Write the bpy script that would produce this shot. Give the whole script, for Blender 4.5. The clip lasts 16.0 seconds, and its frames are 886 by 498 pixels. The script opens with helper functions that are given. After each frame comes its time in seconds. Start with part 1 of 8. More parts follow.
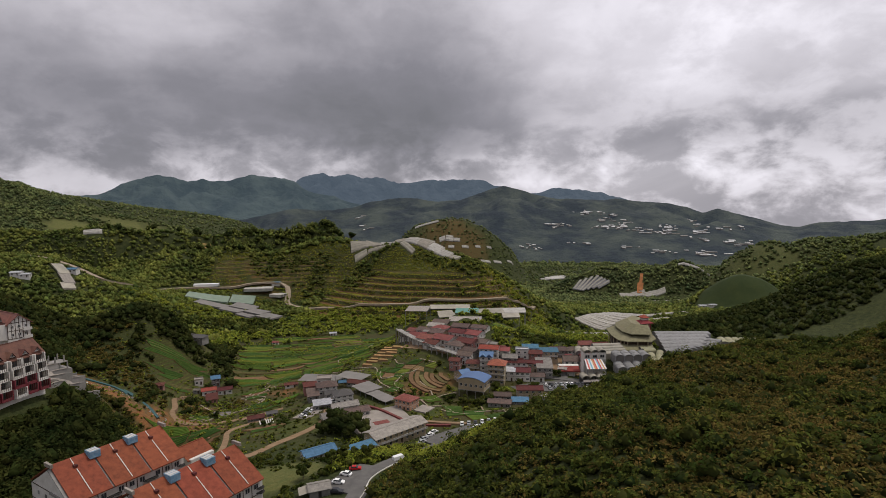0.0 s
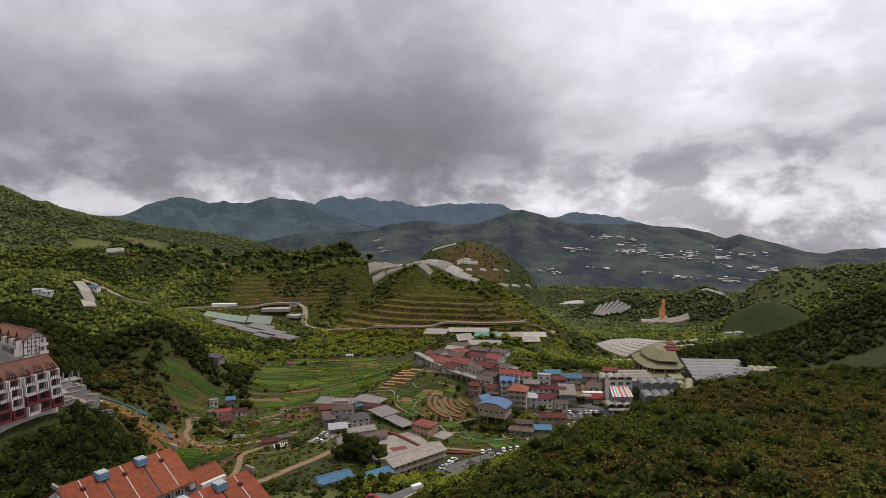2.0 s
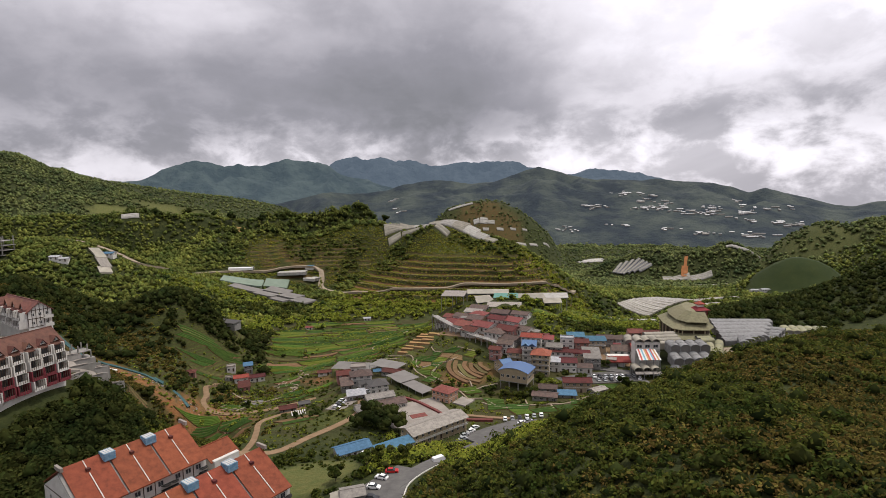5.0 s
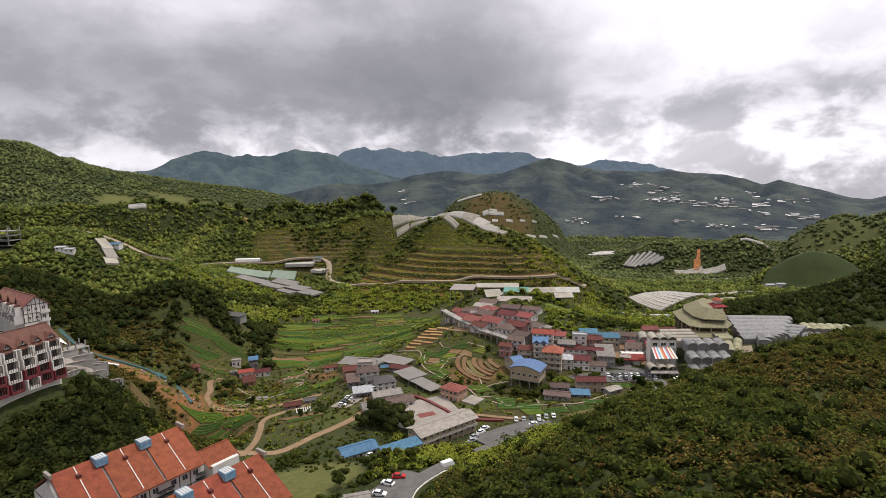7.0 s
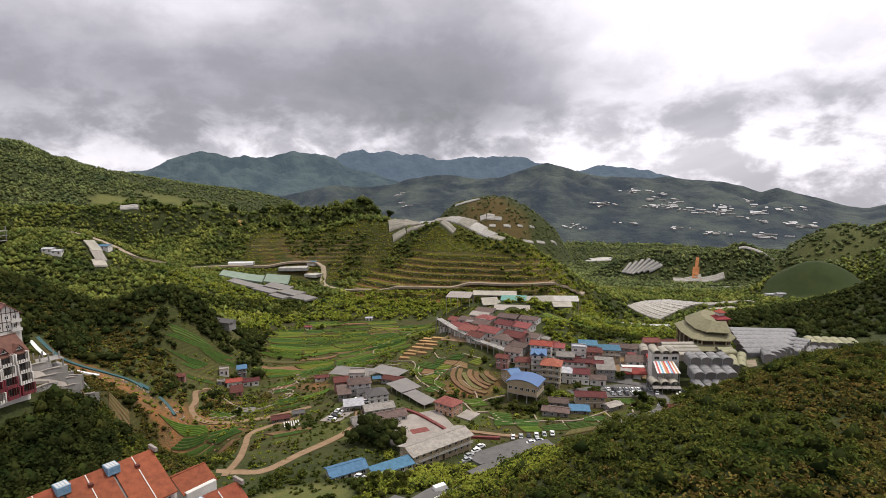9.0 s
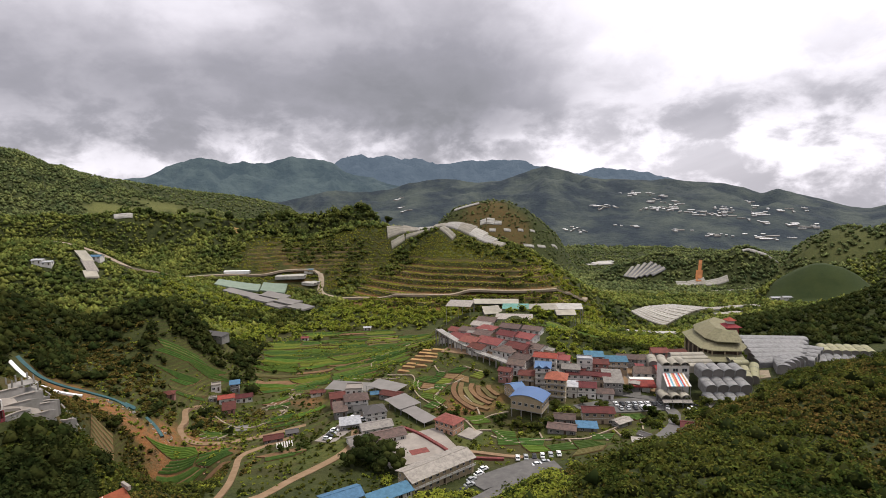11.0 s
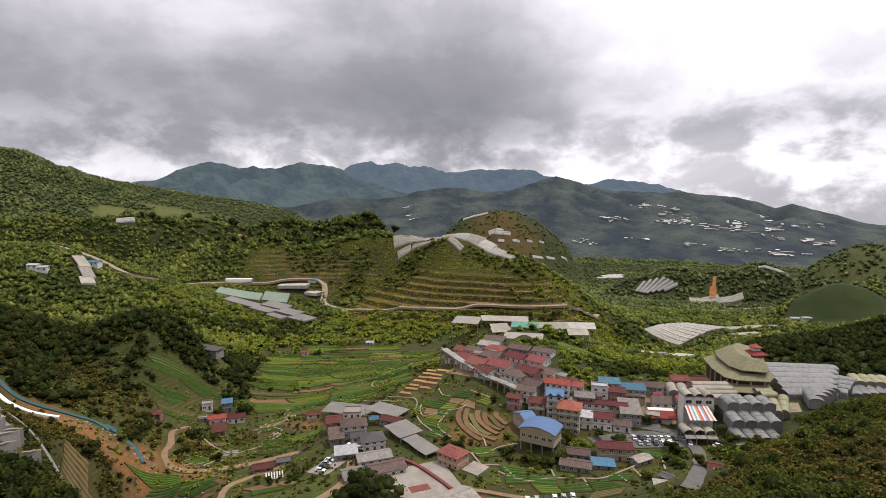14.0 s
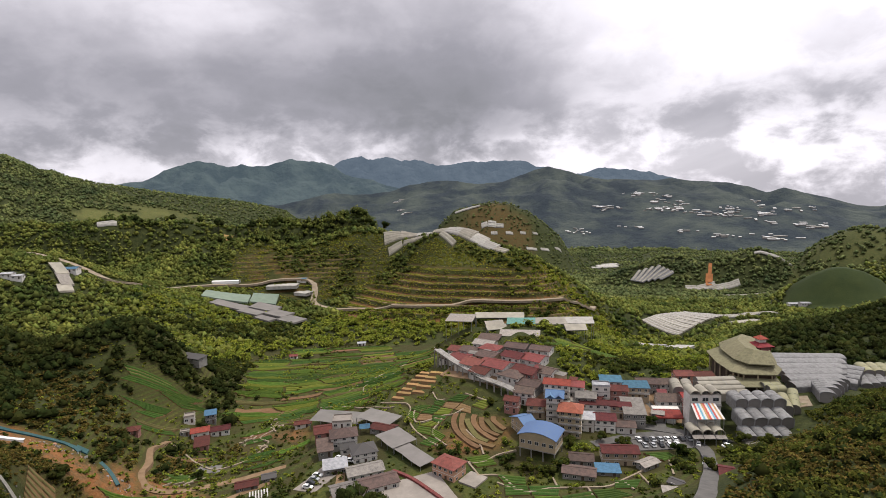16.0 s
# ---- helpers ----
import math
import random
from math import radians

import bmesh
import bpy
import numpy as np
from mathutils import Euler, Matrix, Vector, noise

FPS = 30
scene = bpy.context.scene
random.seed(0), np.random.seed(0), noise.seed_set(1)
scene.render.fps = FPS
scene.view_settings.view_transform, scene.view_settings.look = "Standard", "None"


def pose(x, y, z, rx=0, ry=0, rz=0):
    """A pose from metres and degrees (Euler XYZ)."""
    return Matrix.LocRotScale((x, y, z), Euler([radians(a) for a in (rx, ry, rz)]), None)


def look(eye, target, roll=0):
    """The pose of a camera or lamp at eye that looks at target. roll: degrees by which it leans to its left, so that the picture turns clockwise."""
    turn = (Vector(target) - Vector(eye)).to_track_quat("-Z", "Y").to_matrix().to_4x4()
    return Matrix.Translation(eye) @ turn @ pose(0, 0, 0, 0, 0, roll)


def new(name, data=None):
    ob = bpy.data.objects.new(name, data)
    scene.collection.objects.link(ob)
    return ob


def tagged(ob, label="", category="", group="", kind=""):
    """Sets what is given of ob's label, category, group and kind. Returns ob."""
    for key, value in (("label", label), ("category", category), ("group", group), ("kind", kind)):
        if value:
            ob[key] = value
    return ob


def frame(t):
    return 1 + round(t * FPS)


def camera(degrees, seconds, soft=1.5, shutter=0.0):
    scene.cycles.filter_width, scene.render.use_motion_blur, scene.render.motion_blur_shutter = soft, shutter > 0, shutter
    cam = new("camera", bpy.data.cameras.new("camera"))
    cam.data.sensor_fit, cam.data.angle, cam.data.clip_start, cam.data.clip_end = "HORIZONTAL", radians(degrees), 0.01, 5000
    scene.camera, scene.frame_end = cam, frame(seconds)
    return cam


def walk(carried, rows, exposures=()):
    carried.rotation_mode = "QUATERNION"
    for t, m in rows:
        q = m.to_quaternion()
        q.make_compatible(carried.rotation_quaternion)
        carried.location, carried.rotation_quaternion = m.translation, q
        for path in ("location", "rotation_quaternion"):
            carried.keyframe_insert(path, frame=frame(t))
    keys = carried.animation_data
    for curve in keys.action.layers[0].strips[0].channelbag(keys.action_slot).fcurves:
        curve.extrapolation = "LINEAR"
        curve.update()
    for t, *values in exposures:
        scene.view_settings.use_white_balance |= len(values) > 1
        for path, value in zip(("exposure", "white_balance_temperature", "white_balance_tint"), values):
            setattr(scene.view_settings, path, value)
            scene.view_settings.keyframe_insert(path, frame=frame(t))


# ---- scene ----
cam = camera(80.0, 16.0, 0.8)
# seconds, eye, target, roll
PATH = [
    (0, (0.00, 0.00, 112.20), (-0.00, 131.59, 101.84), -0.80),
    (0.5, (-0.99, 0.67, 111.63), (-1.65, 132.53, 105.40), -1.37),
    (1, (-1.73, 1.82, 111.09), (-3.63, 133.73, 106.54), -0.88),
    (1.5, (-2.19, 3.62, 110.60), (-4.59, 135.52, 106.34), 0.35),
    (2, (-2.44, 6.03, 110.13), (-6.52, 137.89, 105.69), -0.30),
    (2.5, (-2.40, 8.95, 109.77), (-10.68, 140.59, 104.89), 0.85),
    (3, (-2.36, 11.91, 109.89), (-8.62, 143.02, 95.99), 0.58),
    (3.5, (-2.64, 14.19, 110.07), (-8.46, 145.29, 95.87), -0.94),
    (6, (-4.57, 24.10, 110.05), (-13.91, 154.97, 95.48), -1.29),
    (6.5, (-4.87, 26.37, 110.10), (-14.74, 157.25, 96.12), -1.36),
    (7, (-5.02, 29.09, 110.46), (-15.34, 159.64, 93.83), -1.17),
    (7.5, (-5.08, 31.76, 110.88), (-15.89, 161.98, 92.16), -0.04),
    (8, (-5.19, 34.06, 111.20), (-16.43, 164.46, 94.10), 0.02),
    (8.5, (-5.20, 36.33, 111.45), (-15.42, 166.94, 95.33), -0.19),
    (11, (-5.49, 50.31, 113.37), (-15.09, 181.12, 98.49), -1.04),
    (11.5, (-5.87, 52.95, 113.93), (-16.09, 183.88, 100.66), -1.27),
    (12, (-6.30, 55.59, 114.55), (-17.74, 186.52, 102.29), -0.73),
    (12.5, (-6.55, 58.38, 114.93), (-18.65, 189.25, 102.64), -0.54),
    (13, (-6.57, 61.45, 115.20), (-18.08, 192.43, 103.59), 0.32),
    (13.5, (-6.65, 64.72, 115.41), (-18.15, 195.62, 103.04), -0.15),
    (14, (-6.60, 68.01, 115.59), (-18.10, 198.87, 102.70), 0.05),
    (14.5, (-6.31, 71.35, 115.72), (-18.22, 202.24, 103.37), 0.55),
    (15, (-5.85, 75.00, 115.84), (-15.84, 205.92, 102.35), 0.00),
    (15.5, (-5.73, 78.65, 115.92), (-15.55, 209.56, 102.18), -0.98),
    (16, (-5.90, 82.38, 116.08), (-15.83, 213.19, 101.49), -1.54),
]
EXPOSURES = [(0.0, -0.62), (1.0, -0.46), (2.5, -0.50), (3.5, -0.38), (6.0, -0.10), (8.0, 0.03), (11.0, 0.02), (16.0, -0.03)]
walk(cam, [(t, look(eye, target, roll)) for t, eye, target, roll in PATH], EXPOSURES)

# ---------------------------------------------------------------- light
SUN_DIR = Vector((0.34, 0.10, 0.92)).normalized()
BREAK_DIR = Vector((0.24, 0.38, 0.92)).normalized()  # where the cloud is thinnest
sun_data = bpy.data.lights.new("sun", "SUN")
sun_data.energy, sun_data.angle, sun_data.color = 2.8, radians(5), (1.0, 0.93, 0.80)
sun = new("sun", sun_data)
sun.matrix_world = look(SUN_DIR * 900, (0, 0, 0))


def build_sky():
    """Broken overcast: a clear sky far above, grey and white cloud banks in front of it."""
    world = bpy.data.worlds.new("sky")
    scene.world = world
    world.use_nodes = True
    nt = world.node_tree
    nt.nodes.clear()
    N, L = nt.nodes.new, nt.links.new

    def math_node(op, a, b=None, clamp=False):
        n = N("ShaderNodeMath")
        n.operation, n.use_clamp = op, clamp
        for i, v in enumerate((a, b)):
            if v is None:
                continue
            if isinstance(v, (int, float)):
                n.inputs[i].default_value = v
            else:
                L(v, n.inputs[i])
        return n.outputs[0]

    def smooth(v, lo, hi):
        n = N("ShaderNodeMapRange")
        n.interpolation_type = "SMOOTHSTEP"
        L(v, n.inputs[0])
        n.inputs[1].default_value, n.inputs[2].default_value = lo, hi
        return n.outputs[0]

    tc = N("ShaderNodeTexCoord")
    sep = N("ShaderNodeSeparateXYZ")
    L(tc.outputs["Generated"], sep.inputs[0])
    dx, dy, dz = sep.outputs
    up = math_node("ADD", math_node("MAXIMUM", dz, 0.0), 0.55)
    plane = N("ShaderNodeCombineXYZ")
    L(math_node("DIVIDE", dx, up), plane.inputs[0])
    L(math_node("DIVIDE", dy, up), plane.inputs[1])

    def clouds(scale, seed, detail, rough, distort=0.3):
        n = N("ShaderNodeTexNoise")
        n.noise_dimensions = "4D"
        L(plane.outputs[0], n.inputs["Vector"])
        n.inputs["W"].default_value = seed
        n.inputs["Scale"].default_value, n.inputs["Detail"].default_value = scale, detail
        n.inputs["Roughness"].default_value, n.inputs["Distortion"].default_value = rough, distort
        return n.outputs[0]

    def add(a, b):
        return math_node("ADD", a, b)

    def mul(a, b):
        return math_node("MULTIPLY", a, b)

    def swing(v, amount):
        return mul(math_node("SUBTRACT", v, 0.5), amount)

    # billows drive the outlines of the cloud banks
    warp_a = clouds(1.5, 3.1, 7, 0.50, 0.3)
    warp_b = clouds(2.3, 8.4, 7, 0.52, 0.3)
    soft = smooth(clouds(1.6, 5.5, 6, 0.5, 0.6), 0.32, 0.68)
    fine = clouds(4.6, 7.7, 8, 0.55, 0.4)
    puff = N("ShaderNodeTexNoise")
    stretch = N("ShaderNodeVectorMath")
    stretch.operation = "MULTIPLY"
    stretch.inputs[1].default_value = (1, 1, 1.7)
    L(tc.outputs["Generated"], stretch.inputs[0])
    L(stretch.outputs[0], puff.inputs["Vector"])
    puff.inputs["Scale"].default_value, puff.inputs["Detail"].default_value = 9.5, 9
    puff.inputs["Roughness"].default_value, puff.inputs["Distortion"].default_value = 0.58, 0.2
    cumulus = smooth(puff.outputs[0], 0.38, 0.64)
    side = add(dx, swing(warp_a, 0.50))
    lift = add(dz, swing(warp_b, 0.20))
    # a heavy grey bank with a dark base lies over the valley, breaking up towards the veiled sun
    bank = mul(smooth(lift, 0.05, 0.13), math_node("SUBTRACT", 1.0, smooth(lift, 0.14, 0.40)))
    bank = mul(bank, math_node("SUBTRACT", 1.0, mul(smooth(side, 0.02, 0.36), 0.62)))
    upper = mul(smooth(lift, 0.12, 0.2), mul(smooth(side, -0.42, -0.16), math_node("SUBTRACT", 1.0, smooth(side, -0.06, 0.12))))
    dot = N("ShaderNodeVectorMath")
    dot.operation = "DOT_PRODUCT"
    L(tc.outputs["Generated"], dot.inputs[0])
    dot.inputs[1].default_value = BREAK_DIR
    glow = smooth(add(dot.outputs["Value"], swing(warp_a, 0.30)), 0.42, 0.78)
    low = math_node("SUBTRACT", 1.0, smooth(dz, 0.06, 0.18))
    v = add(add(0.50, mul(smooth(side, -0.1, 0.30), 0.11)), mul(bank, -0.30))
    v = add(v, mul(upper, -0.12))
    v = add(v, mul(smooth(lift, 0.18, 0.42), 0.10))
    v = add(v, mul(glow, 0.15))
    v = add(v, swing(soft, 0.26))
    v = add(v, mul(swing(fine, 0.28), smooth(dz, 0.04, 0.22)))
    v = add(v, mul(swing(cumulus, 0.40), add(add(mul(low, 0.75), 0.16), mul(smooth(side, 0.1, 0.4), 0.22))))
    ramp = N("ShaderNodeValToRGB")
    L(v, ramp.inputs[0])
    els = ramp.color_ramp.elements
    els[0].position, els[0].color = 0.0, (0.29, 0.285, 0.315, 1)
    els[1].position, els[1].color = 0.95, (1.55, 1.50, 1.62, 1)
    for pos, col in ((0.20, (0.39, 0.378, 0.425, 1)), (0.40, (0.62, 0.595, 0.655, 1)), (0.58, (0.93, 0.89, 0.965, 1)), (0.76, (1.20, 1.155, 1.25, 1))):
        e = els.new(pos)
        e.color = col
    sky = N("ShaderNodeTexSky")
    sky.sky_type, sky.sun_disc = "NISHITA", False
    sky.sun_elevation = math.asin(SUN_DIR.z)
    sky.sun_rotation = math.atan2(SUN_DIR.x, SUN_DIR.y)
    back, cloud, mix, out = N("ShaderNodeBackground"), N("ShaderNodeBackground"), N("ShaderNodeMixShader"), N("ShaderNodeOutputWorld")
    L(sky.outputs[0], back.inputs[0])
    back.inputs[1].default_value = 0.10
    L(ramp.outputs[0], cloud.inputs[0])
    cloud.inputs[1].default_value = 1.0
    mix.inputs[0].default_value = 0.96
    L(back.outputs[0], mix.inputs[1])
    L(cloud.outputs[0], mix.inputs[2])
    L(mix.outputs[0], out.inputs[0])


build_sky()

# ---------------------------------------------------------------- materials
def lin(r, g, b):
    """A colour given as it is seen on a screen (0 to 255), in linear light."""
    return tuple(((c / 255 + 0.055) / 1.055) ** 2.4 if c > 10 else c / 3294 for c in (r, g, b)) + (1,)


def material(name, colour, second=None, scale=1.0, rough=0.85, metal=0.0, bump=0.0, bump_scale=None, detail=6, vary=0.0, island=False, spread=(0.35, 0.65), spec=0.2):
    """Two colours mixed by noise at two scales, varied by object or by island, with a fine relief."""
    m = bpy.data.materials.new(name)
    m.use_nodes = True
    nt = m.node_tree
    N, L = nt.nodes.new, nt.links.new
    bsdf = nt.nodes["Principled BSDF"]
    bsdf.inputs["Roughness"].default_value, bsdf.inputs["Metallic"].default_value = rough, metal
    bsdf.inputs["Specular IOR Level"].default_value = spec
    tc = N("ShaderNodeTexCoord")
    geo = N("ShaderNodeNewGeometry")
    n1 = N("ShaderNodeTexNoise")
    L(geo.outputs["Position"], n1.inputs["Vector"])
    n1.inputs["Scale"].default_value, n1.inputs["Detail"].default_value = scale, detail
    n1.inputs["Roughness"].default_value = 0.65
    r = N("ShaderNodeMapRange")
    L(n1.outputs[0], r.inputs[0])
    r.inputs[1].default_value, r.inputs[2].default_value = spread
    mix = N("ShaderNodeMix")
    mix.data_type = "RGBA"
    L(r.outputs[0], mix.inputs["Factor"])
    mix.inputs["A"].default_value = colour
    mix.inputs["B"].default_value = second or colour
    colour_out = mix.outputs["Result"]
    if vary:
        hsv = N("ShaderNodeHueSaturation")
        if island:
            rnd = geo.outputs["Random Per Island"]
        else:
            rnd = N("ShaderNodeObjectInfo").outputs["Random"]
        for inp, lo, hi in (("Value", 1 - vary, 1 + vary), ("Hue", 0.5 - vary * 0.06, 0.5 + vary * 0.06)):
            mr = N("ShaderNodeMapRange")
            if inp == "Hue":
                w = N("ShaderNodeMath")
                w.operation, w.inputs[1].default_value = "MULTIPLY", 7.31
                L(rnd, w.inputs[0])
                f = N("ShaderNodeMath")
                f.operation = "FRACT"
                L(w.outputs[0], f.inputs[0])
                L(f.outputs[0], mr.inputs[0])
            else:
                L(rnd, mr.inputs[0])
            mr.inputs[3].default_value, mr.inputs[4].default_value = lo, hi
            L(mr.outputs[0], hsv.inputs[inp])
        L(colour_out, hsv.inputs["Color"])
        colour_out = hsv.outputs[0]
    L(colour_out, bsdf.inputs["Base Color"])
    if bump:
        n2 = N("ShaderNodeTexNoise")
        L(geo.outputs["Position"], n2.inputs["Vector"])
        n2.inputs["Scale"].default_value, n2.inputs["Detail"].default_value = bump_scale or scale * 4, 4
        b = N("ShaderNodeBump")
        b.inputs["Strength"].default_value, b.inputs["Distance"].default_value = bump, 0.2
        L(n2.outputs[0], b.inputs["Height"])
        L(b.outputs[0], bsdf.inputs["Normal"])
    return m


def c(r, g, b):
    return (r, g, b, 1)


def leafy(m, share=0.35):
    """Lets part of the light through, as leaves do."""
    nt = m.node_tree
    bsdf, out = nt.nodes["Principled BSDF"], nt.nodes["Material Output"]
    thin, mix = nt.nodes.new("ShaderNodeBsdfTranslucent"), nt.nodes.new("ShaderNodeMixShader")
    nt.links.new(bsdf.inputs["Base Color"].links[0].from_socket, thin.inputs[0])
    mix.inputs[0].default_value = share
    nt.links.new(bsdf.outputs[0], mix.inputs[1])
    nt.links.new(thin.outputs[0], mix.inputs[2])
    nt.links.new(mix.outputs[0], out.inputs[0])
    return m


M_LEAF_NEAR = leafy(material("leaf_near", c(0.028, 0.046, 0.010), c(0.118, 0.124, 0.024), 0.05, 0.9, vary=0.5, island=True, spec=0.03, spread=(0.34, 0.68)))
M_LEAF_FERN = leafy(material("leaf_fern", c(0.062, 0.058, 0.015), c(0.170, 0.128, 0.034), 0.07, 0.9, vary=0.5, island=True, spec=0.03, spread=(0.32, 0.68)))
# dark-leaved trees; also puts shade into crown cores and the hill wood
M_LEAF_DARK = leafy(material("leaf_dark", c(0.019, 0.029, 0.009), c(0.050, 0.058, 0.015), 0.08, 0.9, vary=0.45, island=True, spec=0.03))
M_LEAF_LIGHT = leafy(material("leaf_light", c(0.120, 0.165, 0.022), c(0.290, 0.305, 0.046), 0.06, 0.9, vary=0.28, island=True, spec=0.03, spread=(0.3, 0.7)))
M_LEAF_GOLD = leafy(material("leaf_gold", c(0.150, 0.152, 0.026), c(0.310, 0.275, 0.050), 0.06, 0.9, vary=0.4, island=True, spec=0.03))
M_WOODS = leafy(material("woods_canopy", c(0.050, 0.074, 0.022), c(0.215, 0.232, 0.054), 0.03, 0.95, vary=0.40, island=True, spec=0.02, spread=(0.34, 0.70)), 0.25)
# bluer than the nearer canopy: slight distance haze put into the leaf colour
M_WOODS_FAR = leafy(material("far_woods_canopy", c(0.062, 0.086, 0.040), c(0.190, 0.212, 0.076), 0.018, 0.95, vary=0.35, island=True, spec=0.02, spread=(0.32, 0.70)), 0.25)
M_TRUNK = material("bark", c(0.09, 0.07, 0.05), c(0.05, 0.04, 0.03), 3.0, 0.9)


def ground_material():
    """Grass, crops, bare earth and lawn, mixed by the land-cover attribute."""
    m = bpy.data.materials.new("valley_ground")
    m.use_nodes = True
    nt = m.node_tree
    N, L = nt.nodes.new, nt.links.new
    bsdf = nt.nodes["Principled BSDF"]
    bsdf.inputs["Roughness"].default_value = 0.95
    bsdf.inputs["Specular IOR Level"].default_value = 0.15
    geo = N("ShaderNodeNewGeometry")

    def noise_mix(scale, a, b, lo=0.35, hi=0.65, detail=8):
        n = N("ShaderNodeTexNoise")
        L(geo.outputs["Position"], n.inputs["Vector"])
        n.inputs["Scale"].default_value, n.inputs["Detail"].default_value = scale, detail
        n.inputs["Roughness"].default_value = 0.7
        r = N("ShaderNodeMapRange")
        L(n.outputs[0], r.inputs[0])
        r.inputs[1].default_value, r.inputs[2].default_value = lo, hi
        x = N("ShaderNodeMix")
        x.data_type = "RGBA"
        L(r.outputs[0], x.inputs["Factor"])
        for key, v in (("A", a), ("B", b)):
            if isinstance(v, tuple):
                x.inputs[key].default_value = v
            else:
                L(v, x.inputs[key])
        return x.outputs["Result"]

    def by(factor, a, b):
        x = N("ShaderNodeMix")
        x.data_type = "RGBA"
        L(factor, x.inputs["Factor"])
        L(a, x.inputs["A"])
        L(b, x.inputs["B"])
        return x.outputs["Result"]

    # scrub is kept very dark, standing in for shade between the crowns
    scrub = noise_mix(0.03, noise_mix(0.25, c(0.014, 0.021, 0.007), c(0.046, 0.054, 0.017), 0.38, 0.64), noise_mix(0.3, c(0.020, 0.028, 0.009), c(0.060, 0.064, 0.020), 0.38, 0.64))
    crop = noise_mix(0.05, noise_mix(0.6, c(0.019, 0.035, 0.009), c(0.062, 0.077, 0.018)), noise_mix(0.7, c(0.101, 0.097, 0.025), c(0.040, 0.051, 0.013)), 0.38, 0.62)
    # planting rows follow the contours
    where = N("ShaderNodeSeparateXYZ")
    L(geo.outputs["Position"], where.inputs[0])
    wander = N("ShaderNodeTexNoise")
    L(geo.outputs["Position"], wander.inputs["Vector"])
    wander.inputs["Scale"].default_value, wander.inputs["Detail"].default_value = 0.06, 3
    rise = N("ShaderNodeMath")
    rise.operation = "MULTIPLY_ADD"
    L(wander.outputs[0], rise.inputs[0])
    rise.inputs[1].default_value = 3.0
    L(where.outputs[2], rise.inputs[2])
    turns = N("ShaderNodeMath")
    turns.operation, turns.inputs[1].default_value = "MULTIPLY", 3.6
    L(rise.outputs[0], turns.inputs[0])
    rows = N("ShaderNodeMath")
    rows.operation = "SINE"
    L(turns.outputs[0], rows.inputs[0])
    gap = N("ShaderNodeMapRange")
    L(rows.outputs[0], gap.inputs[0])
    gap.inputs[1].default_value, gap.inputs[2].default_value = -0.2, 0.6
    gap.inputs[3].default_value, gap.inputs[4].default_value = 0.75, 0.0
    dark = N("ShaderNodeRGB")
    dark.outputs[0].default_value = c(0.048, 0.040, 0.017)
    crop = by(gap.outputs[0], crop, dark.outputs[0])
    soil = noise_mix(0.25, noise_mix(1.1, c(0.17, 0.068, 0.024), c(0.24, 0.115, 0.048)), noise_mix(1.3, c(0.060, 0.050, 0.020), c(0.19, 0.110, 0.055)), 0.42, 0.58)
    lawn = noise_mix(0.3, c(0.072, 0.089, 0.025), c(0.119, 0.111, 0.038))
    at = N("ShaderNodeAttribute")
    at.attribute_name = "cover"
    sep = N("ShaderNodeSeparateColor")
    L(at.outputs["Color"], sep.inputs[0])
    col = by(sep.outputs[1], scrub, crop)
    col = by(sep.outputs[2], col, lawn)
    col = by(sep.outputs[0], col, soil)
    tea = noise_mix(0.5, noise_mix(0.05, c(0.018, 0.030, 0.010), c(0.036, 0.048, 0.014)), c(0.028, 0.040, 0.012))
    col = by(at.outputs["Alpha"], col, tea)
    L(col, bsdf.inputs["Base Color"])
    n2 = N("ShaderNodeTexNoise")
    L(geo.outputs["Position"], n2.inputs["Vector"])
    n2.inputs["Scale"].default_value, n2.inputs["Detail"].default_value = 0.9, 6
    b = N("ShaderNodeBump")
    b.inputs["Strength"].default_value, b.inputs["Distance"].default_value = 0.8, 0.6
    L(n2.outputs[0], b.inputs["Height"])
    L(b.outputs[0], bsdf.inputs["Normal"])
    return m


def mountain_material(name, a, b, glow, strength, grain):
    """Far forested mountains: a backdrop of distance, its haze put in as blue emission, with the relief of tree crowns.
    """
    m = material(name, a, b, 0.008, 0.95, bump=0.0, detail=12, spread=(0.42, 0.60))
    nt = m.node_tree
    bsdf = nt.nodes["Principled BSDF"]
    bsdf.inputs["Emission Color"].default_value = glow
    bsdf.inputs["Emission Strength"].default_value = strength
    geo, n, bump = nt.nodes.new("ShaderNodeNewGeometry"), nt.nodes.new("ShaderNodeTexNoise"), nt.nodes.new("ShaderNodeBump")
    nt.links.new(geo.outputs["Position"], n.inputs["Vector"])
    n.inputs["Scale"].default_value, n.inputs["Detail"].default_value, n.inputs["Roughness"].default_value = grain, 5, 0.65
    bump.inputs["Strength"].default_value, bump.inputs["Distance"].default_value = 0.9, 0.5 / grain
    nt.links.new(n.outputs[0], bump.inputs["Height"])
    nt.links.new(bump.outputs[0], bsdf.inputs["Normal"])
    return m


M_GROUND = ground_material()
# distance haze as glow, stronger the farther the range
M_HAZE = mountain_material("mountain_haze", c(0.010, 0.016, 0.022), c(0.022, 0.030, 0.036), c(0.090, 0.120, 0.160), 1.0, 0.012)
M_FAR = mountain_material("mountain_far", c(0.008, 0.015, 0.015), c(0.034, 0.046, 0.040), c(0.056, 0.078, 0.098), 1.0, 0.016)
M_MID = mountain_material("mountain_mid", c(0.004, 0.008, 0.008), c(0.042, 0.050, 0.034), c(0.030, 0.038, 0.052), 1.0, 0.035)

